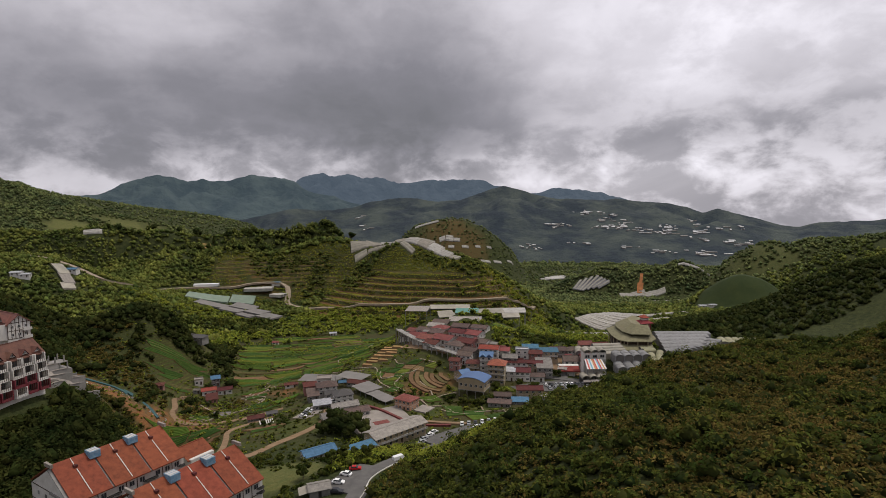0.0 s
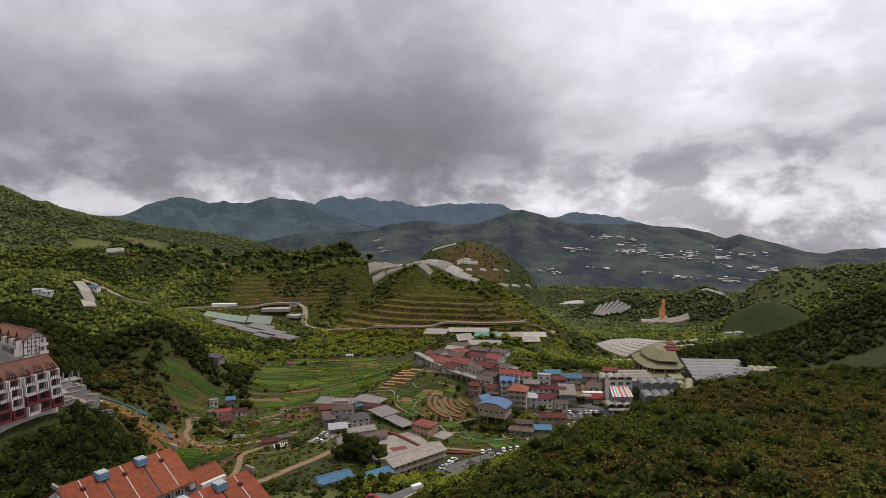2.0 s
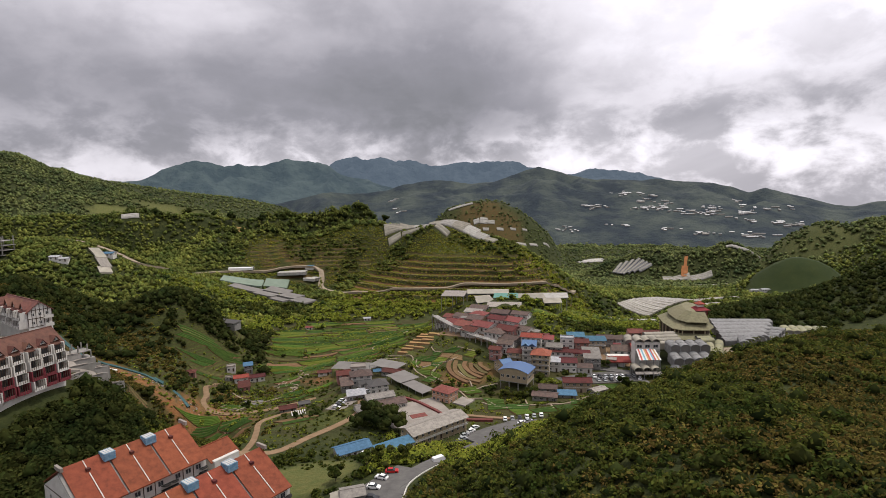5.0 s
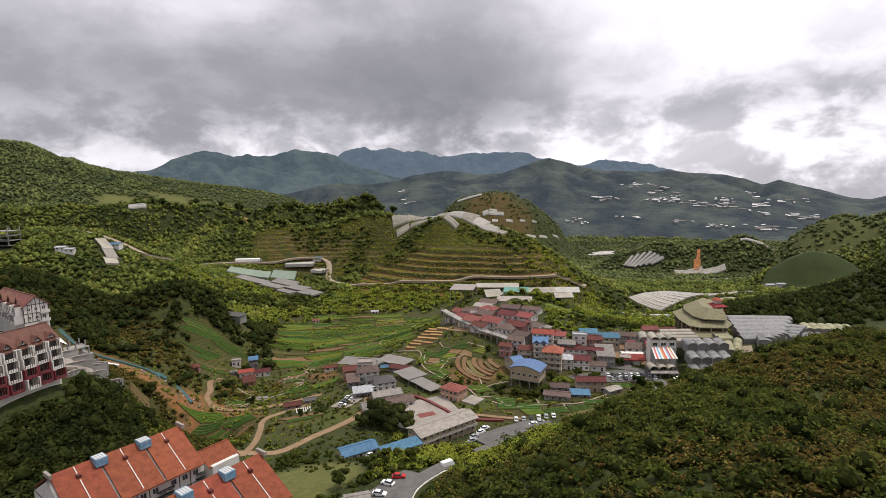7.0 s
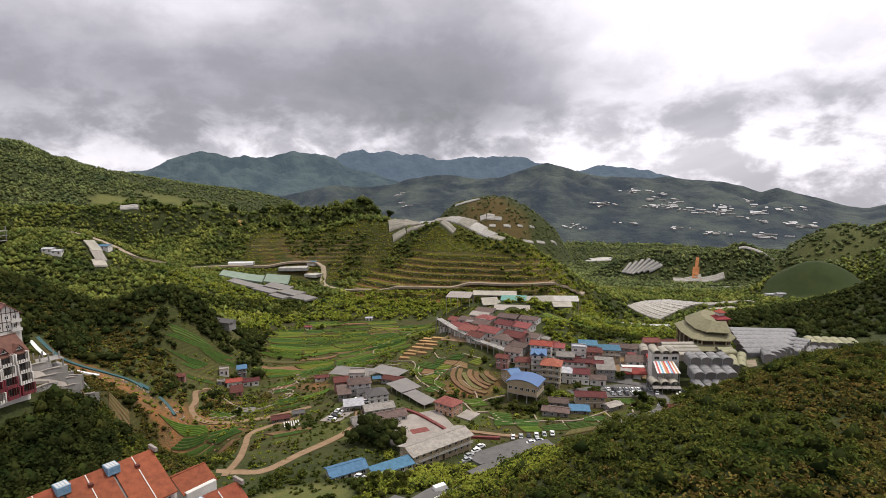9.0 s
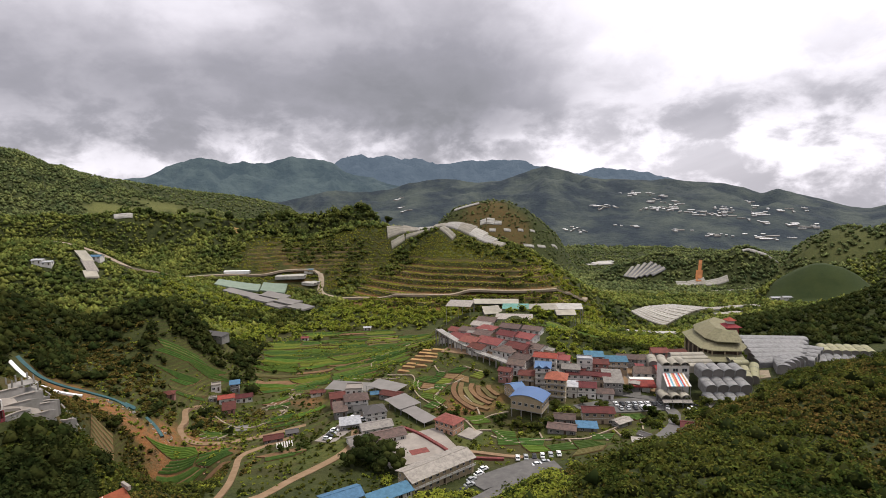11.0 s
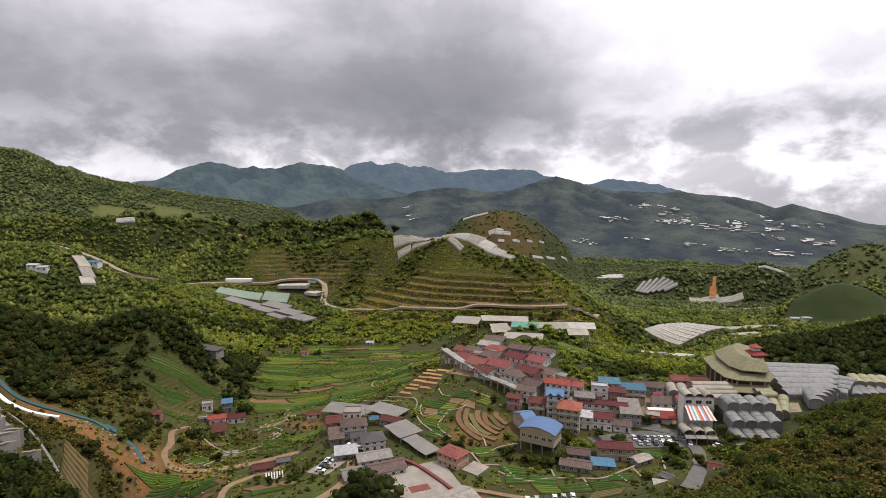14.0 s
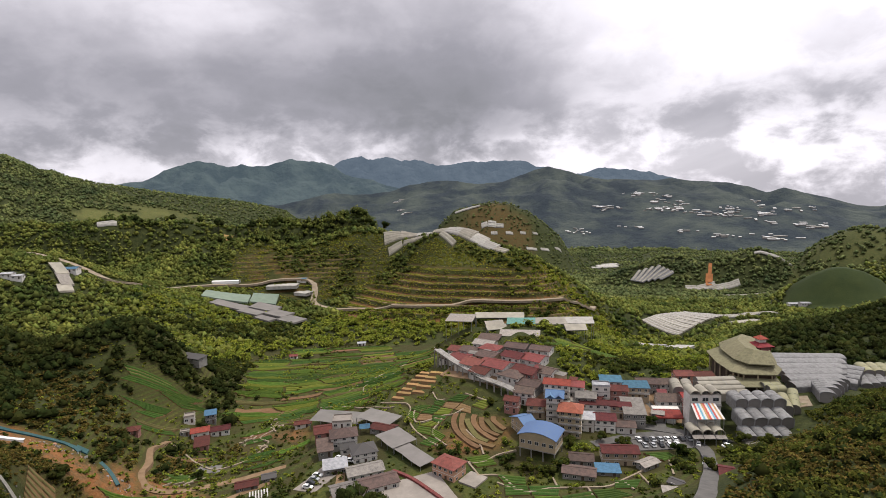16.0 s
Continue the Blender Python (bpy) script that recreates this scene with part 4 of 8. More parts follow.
TRACKS = [
    (2.6, [(-76, 160), (-70, 162), (-64, 165), (-58, 178), (-50, 191), (-47, 200), (-48, 208), (-50, 219), (-47, 226)]),
    (2.0, [(-73, 158), (-75, 172), (-79, 184), (-83, 196), (-79, 203), (-70, 212)]),
    (2.4, [(-120, 238), (-120, 228), (-115, 219), (-113, 212), (-108, 207), (-100, 208), (-91, 214), (-80, 219), (-70, 222)]),
]
for wd, pts in TRACKS:
    ribbon("earth_track", pts, wd, M_TRACK, "pale earth track across the vegetable fields", 0.2, "track", kind="structure")
FIELD_PATHS = [
    [(-120, 238), (-112, 234), (-104, 229), (-96, 226), (-88, 232)],
    [(-92, 262), (-88, 256), (-91, 250), (-86, 246), (-88, 240)],
    [(-66, 285), (-62, 292), (-55, 300), (-50, 310), (-44, 318)],
    [(-104, 300), (-96, 306), (-88, 312), (-80, 322)],
    [(-40, 258), (-52, 262), (-62, 268), (-74, 272)],
]
GARDEN_PATHS = [
    [(-46.7, 264.3), (-41.1, 261.7), (-36.1, 259.9), (-33.2, 255), (-33.1, 247.9), (-29.8, 239.1), (-25, 232.7), (-19.9, 227.5)],
    [(-30.1, 255.7), (-31.4, 251.4), (-29.6, 243.9), (-24.6, 244.9), (-19.6, 247), (-16.2, 247.1), (-12.1, 250.5)],
    [(-19.6, 247), (-21.8, 241.3), (-22.9, 235.4), (-17.6, 228.1)],
    [(-12.3, 258.8), (-6.9, 254.6), (-3, 252.1)],
    [(-25.4, 264), (-23, 257.5), (-19.9, 257.2)],
    [(-11.7, 237.6), (-6.9, 229.1), (-5.4, 222.4)],
    [(-45.3, 329.6), (-46.9, 302.6), (-58.1, 289.4), (-57.2, 280.9)],
]
PLOT_PATHS = [
    [(-7.5, 210.9), (-0.6, 210.8), (3.7, 204.2), (9.9, 201.4)],
    [(-10.4, 218.4), (-6.8, 210.9)],
    [(-14.1, 219.6), (-6.8, 217.7), (-0.9, 222.3), (5.1, 225)],
    [(-1.6, 207.1), (6.1, 202.5), (14, 204.8), (23.6, 204.3), (29.4, 204.6), (35, 208.9), (42.6, 214.7), (47.5, 219.5)],
    [(23.6, 204.3), (24, 199.8)],
    [(34.3, 207.4), (35.7, 202.1)],
    [(39.8, 212), (40.7, 205.1)],
    [(50.9, 219.3), (48.8, 209.5)],
    [(14.8, 210.4), (15.4, 205.3)],
]
for pts in FIELD_PATHS + GARDEN_PATHS + PLOT_PATHS:
    ribbon("field_path", pts, 0.55, M_PATH, "narrow pale concrete path between vegetable plots", 0.5, "path", kind="structure", step=1.2)


# ---------------------------------------------------------------- apartment rows with orange roofs
M_TANK = material("tank_panel", c(0.11, 0.22, 0.32), c(0.22, 0.33, 0.42), 0.8, 0.6, spread=(0.4, 0.65))
def apartment_row(x, y, z, turn, bays, label):
    """x, y, z: the right-hand end of the ridge at ground height; bays run to the left along the ridge."""
    bw, dep, hgt, drop = 7.8, 8.5, 13.2, 4.9
    ob = thing("apartment_row", x, y, z, turn, label, "apartments", "orange-roofed apartment rows", PLAN)
    L = bays * bw
    top = hgt + drop
    body = Shape()
    prof = [(-dep, -4.0), (-dep, hgt - 0.8), (0, top - 0.85), (dep, hgt - 0.8), (dep, -4.0)]
    body.add([(xx, p, q) for xx in (-L, 0.0) for p, q in prof], [(0, 1, 6, 5), (1, 2, 7, 6), (2, 3, 8, 7), (3, 4, 9, 8), (4, 0, 5, 9), (0, 4, 3, 2, 1), (5, 6, 7, 8, 9)])
    part("wall", body, M_WHITE, ob)
    for i in range(bays):
        a, b = -(i + 1) * bw + 0.2, -i * bw - 0.2
        r = Shape()
        ov = 0.9
        s = drop / dep
        r.slab([(a, -dep - ov, hgt - ov * s), (b, -dep - ov, hgt - ov * s), (b, 0, top), (a, 0, top)], 0.22)
        r.slab([(a, 0, top), (b, 0, top), (b, dep + ov, hgt - ov * s), (a, dep + ov, hgt - ov * s)], 0.22)
        roof = part("roof", r, R_ORANGE, ob)
        m = (a + b) / 2
        for y0, y1 in ((-dep - 0.5, -2.9), (-1.7, -0.2)):
            st = Shape()
            st.slab([(m - 0.08, y0, top + y0 * s + 0.14), (m + 0.08, y0, top + y0 * s + 0.14), (m + 0.08, y1, top + y1 * s + 0.14), (m - 0.08, y1, top + y1 * s + 0.14)], 0.12)
            part("flashing", st, M_FRAME, roof, "white strip down the roof slope")
        part("vent", Shape().box(m - 0.35, m + 0.35, -2.7, -1.9, top - 2.3 * s, top - 2.3 * s + 0.45), R_MAROON, roof)
        if i < bays:
            g = Shape()
            g.box(-(i + 1) * bw - 0.30, -(i + 1) * bw + 0.30, -dep - 0.6, -0.4, hgt - 0.9, hgt - 0.45)
            g.slab([(-(i + 1) * bw - 0.33, -dep - 0.6, hgt - 0.75), (-(i + 1) * bw + 0.33, -dep - 0.6, hgt - 0.75), (-(i + 1) * bw + 0.33, -0.3, top - 0.6), (-(i + 1) * bw - 0.33, -0.3, top - 0.6)], 0.2)
            part("valley_gutter", g, M_GREYWALL, ob)
        if i < bays - 1:
            t = Shape()
            px = -(i + 1) * bw
            t.box(px - 1.0, px + 1.0, -2.3, 0.1, top - 1.0, top + 0.5)
            for q in range(4):
                t.box(px - 1.05, px + 1.05, -2.35, 0.15, top - 0.8 + q * 0.4, top - 0.72 + q * 0.4)
            tank = part("water_tank", t, M_TANK, ob, "blue panelled rooftop water tank")
            cap = Shape()
            for q in range(4):
                cap.box(px - 0.92 + q * 0.48, px - 0.6 + q * 0.48, -2.1, -0.1, top + 0.51, top + 0.57)
            part("tank_lid", cap, M_FRAME, tank)
    for e in (-L, 0.0):
        par = Shape()
        par.box(e - 0.25, e + 0.25, -1.6, 1.2, top - 0.2, top + 0.55)
        part("parapet", par, M_SLAB, ob)
    for i in range(bays):
        for k in range(4):
            zf = k * 3.25 + 0.9
            for f in (0.22, 0.5, 0.78):
                px = -(i + f) * bw
                window(ob, px, -dep, zf, 1.5, 1.5, 0)
            for f in (0.36, 0.64):
                px = -(i + f) * bw
                part("timber_post", Shape().box(px - 0.08, px + 0.08, -dep - 0.07, -dep - 0.005, k * 3.25 - 0.1, k * 3.25 + 3.1), M_TIMBER, ob)
            part("timber_rail", Shape().box(-(i + 1) * bw + 0.4, -i * bw - 0.4, -dep - 0.09, -dep - 0.004, k * 3.25 + 2.75, k * 3.25 + 2.9), M_TIMBER, ob)
        for k in range(1, 4):
            for f in (0.10, 0.90):
                px = -(i + f) * bw
                bal = Shape()
                n = 8
                ring = [(px - 0.95 + 0.95 * (1 - math.cos(math.pi * q / n)), -dep - 1.1 * math.sin(math.pi * q / n)) for q in range(n + 1)]
                for z0, z1 in ((k * 3.25 - 0.15, k * 3.25), (k * 3.25 + 0.85, k * 3.25 + 0.95)):
                    bal.add([(p, q, z0) for p, q in ring] + [(p, q, z1) for p, q in ring], [tuple(range(n, -1, -1)), tuple(range(n + 1, 2 * n + 2))] + [(j, j + 1, j + n + 2, j + n + 1) for j in range(n)])
                part("balcony", bal, M_DARK, ob, "dark rounded balcony")
    for e, face in ((-L, -90), (0.0, 90)):
        for k in range(4):
            for py in (-5.2, -1.8, 1.8, 5.2):
                window(ob, e, py, k * 3.25 + 0.9, 1.2, 1.3, face)
            part("timber_rail", Shape().box(e - 0.06, e + 0.06, -dep, dep, k * 3.25 + 2.75, k * 3.25 + 2.9), M_TIMBER, ob)
    return ob


apartment_row(-68.2, 123.0, 15.9, 58.2, 3, "white apartment row with orange tiled roofs and blue tanks")
apartment_row(-47.2, 115.0, 14.6, 58.2, 3, "lower white apartment row with orange roofs facing the lawn")
ext = thing("roof_annex", -62.8, 125.6, 15.5, 58.2, "low orange-roofed annex at the row's end", "annex", unit=PLAN)
part("wall", Shape().box(-3, 3, -5, 3, -3, 10.8), M_WHITE, ext)
part("roof", roof_gable(6, 8, 10.8, 26, 0.5), R_ORANGE, ext)


# ---------------------------------------------------------------- half-timbered terraces on the slope
def terrace_block(x, y, z, turn, units, floors, label, red_low=False, uw=5.6, dep=10.0, fh=2.65, pitch=38):
    L = units * uw
    h = floors * fh
    ob = thing("terrace_block", x, y, z, turn, label, "terraced houses", "half-timbered terraces", PLAN)
    part("wall", walls(L, dep, h, "gable", pitch, 6.0), M_WHITE, ob)
    part("roof", roof_gable(L, dep, h, pitch, 0.5, 0.22), roof_brown_red, ob)
    for i in range(units):
        px = -L / 2 + (i + 0.5) * uw
        d = Shape()
        zt, hw = h + 0.4, min(1.2, uw * 0.27)
        back = -dep / 2 + min(3.5, dep * 0.34)
        d.add([(px - hw, -dep / 2 - 0.1, zt), (px + hw, -dep / 2 - 0.1, zt), (px, -dep / 2 - 0.1, zt + hw * 1.33), (px - hw, back, zt), (px + hw, back, zt), (px, back, zt + hw * 1.33)], [(0, 1, 2), (5, 4, 3), (1, 4, 5, 2), (3, 0, 2, 5), (0, 3, 4, 1)])
        dorm = part("dormer", d, M_WHITE, ob)
        dr = Shape()
        hw *= 1.25
        dr.slab([(px - hw, -dep / 2 - 0.5, zt - 0.1), (px, -dep / 2 - 0.5, zt + hw * 1.23), (px, back, zt + hw * 1.23), (px - hw, back, zt - 0.1)][::-1], 0.15)
        dr.slab([(px, -dep / 2 - 0.5, zt + hw * 1.23), (px + hw, -dep / 2 - 0.5, zt - 0.1), (px + hw, back, zt - 0.1), (px, back, zt + hw * 1.23)][::-1], 0.15)
        part("dormer_roof", dr, roof_brown_red, dorm)
        window(ob, px, -dep / 2 - 0.11, zt + 0.15, 0.9, 0.8, 0)
        for k in range(floors):
            zf = k * fh
            out = 0.3 + 0.4 * (floors - 1 - k) + (0.5 if i % 3 == 0 else 0.0)
            mat = M_PINKWALL if red_low and k in (0, 1) and (i + k) % 3 else M_WHITE
            s = Shape()
            s.box(px - uw / 2 + 0.25, px + uw / 2 - 0.25, -dep / 2 - out - 0.9, -dep / 2 + 0.1, zf - 0.15, zf)
            s.box(px - uw / 2 + 0.25, px + uw / 2 - 0.25, -dep / 2 - out - 0.9, -dep / 2 - out - 0.78, zf, zf + 0.62)
            s.box(px - uw / 2 + 0.2, px - uw / 2 + 0.45, -dep / 2 - out - 0.9, -dep / 2 + 0.1, zf, zf + fh - 0.16)
            s.box(px + uw / 2 - 0.45, px + uw / 2 - 0.2, -dep / 2 - out - 0.9, -dep / 2 + 0.1, zf, zf + fh - 0.16)
            bal = part("balcony", s, mat, ob, "red balcony front" if mat is M_PINKWALL else "")
            for q in range(5):
                bx = px - uw / 2 + 0.6 + q * (uw - 1.2) / 4
                part("timber_post", Shape().box(bx - 0.06, bx + 0.06, -dep / 2 - out - 0.93, -dep / 2 - out - 0.905, zf + 0.02, zf + fh - 0.16), M_TIMBER, bal)
            dk = Shape().box(px - uw / 2 + 0.5, px + uw / 2 - 0.5, -dep / 2 - 0.12, -dep / 2 - 0.002, zf + 0.1, zf + 2.1)
            part("balcony_door", dk, M_GLASS, ob)
    for e, face in ((-L / 2, -90), (L / 2, 90)):
        s = Shape()
        for k in range(floors + 1):
            s.box(e - 0.06, e + 0.06, -dep / 2, dep / 2, k * fh - 0.1, k * fh + 0.08)
        for q in range(7):
            yy = -dep / 2 + q * dep / 6
            s.box(e - 0.05, e + 0.05, yy - 0.08, yy + 0.08, 0, h + (dep / 2 - abs(yy)) * 0.6)
        part("timber_frame", s, M_TIMBER, ob)
        for k in range(floors):
            for q in (-0.3 * dep, 0, 0.3 * dep):
                window(ob, e, q, k * fh + 0.7, 1.0, 1.1, face)
            b = Shape()
            x0, x1 = (e, e + 1.4) if face > 0 else (e - 1.4, e)
            b.box(x0, x1, 0.1 * dep, 0.48 * dep, k * fh - 0.15, k * fh)
            b.box(x1 - 0.12 if face > 0 else x0, x1 if face > 0 else x0 + 0.12, 0.1 * dep, 0.48 * dep, k * fh, k * fh + 0.7)
            part("side_balcony", b, M_WHITE, ob)
    return ob


roof_brown_red = roof_material("brown_red_tile", c(0.15, 0.068, 0.05), c(0.12, 0.06, 0.048))
M_PINKWALL = material("crimson_panel", c(0.20, 0.035, 0.045), c(0.15, 0.03, 0.04), 0.8, 0.8)
terrace_block(-133.2, 156.9, 48.9, -30, 4, 2, "white half-timbered terrace with brown-red roof on the slope", dep=5.6, fh=2.3, pitch=40)
terrace_block(-116.1, 127.2, 38.2, 76, 9, 4, "stepped white half-timbered terrace with crimson lower balconies", True, uw=3.25, dep=7.6, fh=2.4, pitch=42)
draped("terrace_yard", -127, 147.5, 15, 7, -30, M_SLAB, "pale paved ledge between the two terraces", 0.3, "yard", kind="structure")


# ---------------------------------------------------------------- the landslip and its works
def unfinished_house(x, y, z, turn, label):
    ob = thing("unfinished_house", x, y, z, turn, label, "building site")
    for k in range(3):
        s = Shape().box(-5.5 + k, 5.5 - k * 0.6, -4 + k, 4, k * 2.7 - 0.25, k * 2.7)
        part("floor_slab", s, M_CONCRETE, ob)
        for px in (-4.6 + k, 0, 4.4 - k * 0.6):
            for py in (-3.4 + k, 3.4):
                part("column", Shape().box(px - 0.2, px + 0.2, py - 0.2, py + 0.2, k * 2.7, k * 2.7 + 2.45), M_CONCRETE, ob)
    for px, w, h, k in ((-3, 2.4, 1.6, 0), (1.5, 3.2, 2.2, 0), (-1, 2.6, 2.0, 1)):
        part("block_wall", Shape().box(px, px + w, 3.5, 3.7, k * 2.7, k * 2.7 + h), M_PEACH, ob)
    part("retaining_wall", Shape().box(-6, 6, -4.6, -4.2, -6, 0.4), M_CONCRETE, ob)
    return ob


unfinished_house(-117.5, 155.5, 36.0, 62, "half-built concrete house frame above the landslip")


def ruin_wall(x, y, turn, length, high, label):
    """A broken retaining wall of the abandoned plots: a coping on a leaning face, its end crumbled."""
    ob = thing("retaining_wall", x, y, ground_z(x, y), turn, label, "retaining wall", "broken retaining walls", PLAN)
    n = 5
    face = Shape()
    r = random.Random(int(x * 7 + y))
    tops = [high * (1 - 0.45 * (k / n) ** 2) + r.uniform(-0.12, 0.12) for k in range(n + 1)]
    for k in range(n):
        a, b = -length / 2 + k * length / n, -length / 2 + (k + 1) * length / n
        face.add([(a, -0.35, -3.0), (b, -0.35, -3.0), (b, 0.3, -3.0), (a, 0.3, -3.0), (a, -0.15, tops[k]), (b, -0.15, tops[k + 1]), (b, 0.25, tops[k + 1]), (a, 0.25, tops[k])], [(0, 1, 5, 4), (1, 2, 6, 5), (2, 3, 7, 6), (3, 0, 4, 7), (4, 5, 6, 7)])
    part("face", face, M_CONCRETE, ob)
    cap = Shape()
    for k in range(n - 1):
        a, b = -length / 2 + k * length / n, -length / 2 + (k + 1) * length / n
        cap.slab([(a, -0.32, tops[k] + 0.12), (b, -0.32, tops[k + 1] + 0.12), (b, 0.35, tops[k + 1] + 0.12), (a, 0.35, tops[k] + 0.12)], 0.14)
    part("coping", cap, M_SLAB, ob)


for x, y, turn, length, high in ((-114.5, 149.0, 78, 7, 2.2), (-112.8, 151.2, 74, 8, 1.8), (-111.2, 147.6, 70, 9, 1.6), (-110.2, 152.6, 66, 7, 1.5), (-109.4, 145.6, 84, 6, 1.4), (-108.2, 150.2, 60, 6, 1.2), (-111.8, 155.6, 48, 6, 1.6), (-107.0, 155.4, 44, 5, 1.0)):
    ruin_wall(x, y, turn, length, high, "broken grey retaining wall stepping down the slope")
for x, y, w, d, turn in ((-112.5, 146.2, 5, 3.2, 75), (-113.4, 153.8, 4, 3, 60), (-109.6, 149.2, 4, 2.4, 68)):
    draped("ruin_floor", x, y, w, d, turn, M_SLAB, "pale cracked floor slab left on the slope", 0.7, "floor slab", kind="structure")
rng = random.Random(4)
for i in range(190):
    t = rng.random()
    px, py = (-118 + t * 26 + rng.uniform(-4, 4), 172 + t * 24 + rng.uniform(-5, 5)) if i % 2 else (-137 + t * 34 + rng.uniform(-2.5, 2.5), 198 + 6 * math.sin(t * 3) + rng.uniform(-2.5, 2.0))
    sz = rng.uniform(0.2, 0.7) ** 1.4
    ob = thing("rubble_block", px, py, ground_z(px, py), rng.uniform(0, 180), "pale broken concrete block on the landslip", "rubble", "landslip rubble")
    s = Shape().box(-sz, sz, -sz * 0.6, sz * 0.6, -0.3, sz * 0.6)
    s.v = [(a + rng.uniform(-0.15, 0.15), b + rng.uniform(-0.15, 0.15), d + rng.uniform(-0.1, 0.1)) for a, b, d in s.v]
    part("block", s, M_CONCRETE if i % 3 else M_PEACH, ob)
ribbon("drain_sheet", [(-158, 194.5), (-150, 193.5), (-143, 195), (-137, 198)], 1.3, P_WHITE, "white plastic drain sheet down the landslip", 0.5, "drain", step=1)
ribbon("tarpaulin_strip", [(-159, 198.5), (-151, 197.5), (-144, 199), (-136, 202), (-129, 205), (-126, 204.5)], 1.3, M_TARP, "teal tarpaulin pegged along the slope", 0.35, "tarpaulin", step=1)
ribbon("tarpaulin_strip", [(-121, 206), (-117, 204.5), (-113, 202)], 1.0, M_TARP, "crumpled teal tarpaulin along the earth cut", 0.4, "tarpaulin", step=1)
draped("tarpaulin", -126.5, 206, 3, 2.2, 20, M_TARP, "teal tarpaulin sheet on bare earth", 0.5, "tarpaulin")
for pts in ([(-126, 168), (-120, 172), (-113, 171), (-108, 166)], [(-118, 160), (-112, 166), (-106, 172), (-100, 180), (-92, 187)], [(-100, 158), (-96, 166), (-92, 176)]):
    ribbon("terrace_wall", pts, 0.7, M_CONCRETE, "low concrete wall of an old hillside plot", 0.9, "retaining wall", step=1.2, kind="structure")


# ---------------------------------------------------------------- village by the yard
def village():
    house(-15.8, 212.3, 10.5, 8, -34, 2, "hip", R_PINKRED, M_PEACH, "pink two-storey house with a faded red hipped roof", 20, z=2.6, bays=4)
    draped("house_terrace", -8.6, 208.8, 6, 6.5, -34, M_SLAB, "pale concrete terrace beside the pink house", 0.5, "terrace", kind="structure")
    s = house(-17.5, 179.8, 28, 9.8, 41, 2, "gable", R_PALE, M_CREAM, "long two-storey cream school block with pale roof", 17, 0.9, z=4.2, fh=2.9, balcony=True, bays=9, name="school_block", category="school")
    for i in range(9):
        px = -12.2 + i * 3.05
        part("column", Shape().box(px - 0.14, px + 0.14, -6.0, -5.75, -1.5, 5.8), M_CREAM, s)
    house(-41, 164, 13, 7, 34, 1, "gable", R_BLUE, M_WHITE, "white school hut with a blue gabled roof", 20, 0.8, z=5.6, fh=3.2, bays=5, name="school_hut", category="hut")
    house(-28.5, 165.5, 15, 4.6, 36, 1, "mono", R_BLUE, M_WHITE, "low white hut with a sloping blue roof", 8, 0.7, z=5.8, fh=2.8, bays=5, name="school_hut", category="hut")
    house(-53.2, 232, 11.5, 9, 18, 2, "hip", R_BROWN, M_WHITE, "white village house with dark brown hipped roof", 24, z=2.5, fh=2.7)
    house(-62.5, 238.5, 7.5, 9, 20, 1, "gable", R_MAROON, M_PINK, "low maroon-roofed house in the village", 15, z=2.4)
    house(-58, 226, 6, 9, 20, 1, "mono", R_BROWN, M_GREYWALL, "maroon lean-to beside the white house", 9, z=2.3)
    house(-44.2, 222.5, 10, 9, 24, 2, "hip", R_DARK, M_WHITE, "white village house with dark grey hipped roof", 26, z=2.2, fh=2.5)
    house(-50.6, 226.5, 6, 6, 24, 1, "gable", R_DARK, M_WHITE, "small dark-roofed village outbuilding", 20, z=2.5)
    house(-51.2, 214.2, 9, 7, 18, 1, "mono", R_SILVER, M_GREYWALL, "grey shed with a silver sheet roof", 5, z=2.4, fh=3.2)
    house(-41.5, 212, 14, 7.5, 25, 1, "gable", R_GREY, M_WHITE, "white house with a grey gabled sheet roof", 19, z=2.5, fh=3.1)
    house(-36, 205.2, 14, 8, 28, 1, "gable", R_BROWN, M_WHITE, "long white house with weathered brown roof", 19, z=2.6, fh=3.2)
    house(-45.3, 200.6, 8, 8.6, 28, 1, "gable", R_GREY, M_WHITE, "white house end with weathered grey roof", 19, z=2.6, fh=3.0)
    house(-57.5, 246.5, 9, 8, 10, 1, "flat", M_SLAB, M_WHITE, "white flat-roofed house among sheds", z=2.6)
    house(-40.8, 240.5, 11, 7, -20, 1, "gable", R_MAROON, M_GREYWALL, "maroon sheet-roofed shed by the plots", 14, z=2.6)
    t = thing("tarpaulin_shelter", -47.8, 240.5, 2.9, 15, "small shelter under a bright blue tarpaulin", "shelter")
    part("cover", roof_gable(4.6, 5, 2.6, 18, 0.2, 0.06), R_BLUE, t)
    for px in (-2.1, 2.1):
        for py in (-2.3, 2.3):
            part("post", Shape().box(px - 0.06, px + 0.06, py - 0.06, py + 0.06, -0.4, 2.55), M_TIMBER, t)

    def shade_roof(x, y, w, d, turn, hgt, label):
        ob = thing("shade_roof", x, y, ground_z(x, y), turn, label, "shade roof", "grey shade roofs", PLAN)
        r = Shape()
        n = max(3, int(w / 4))
        for i in range(n):
            a, b = -w / 2 + i * w / n, -w / 2 + (i + 1) * w / n
            e = 0.18 * math.sin(i * 2.1)
            r.slab([(a, -d / 2, hgt + e), (b, -d / 2, hgt + 0.18 * math.sin((i + 1) * 2.1)), (b, d / 2, hgt + 0.3), (a, d / 2, hgt + 0.3)], 0.08)
        part("cover", r, M_NET, ob)
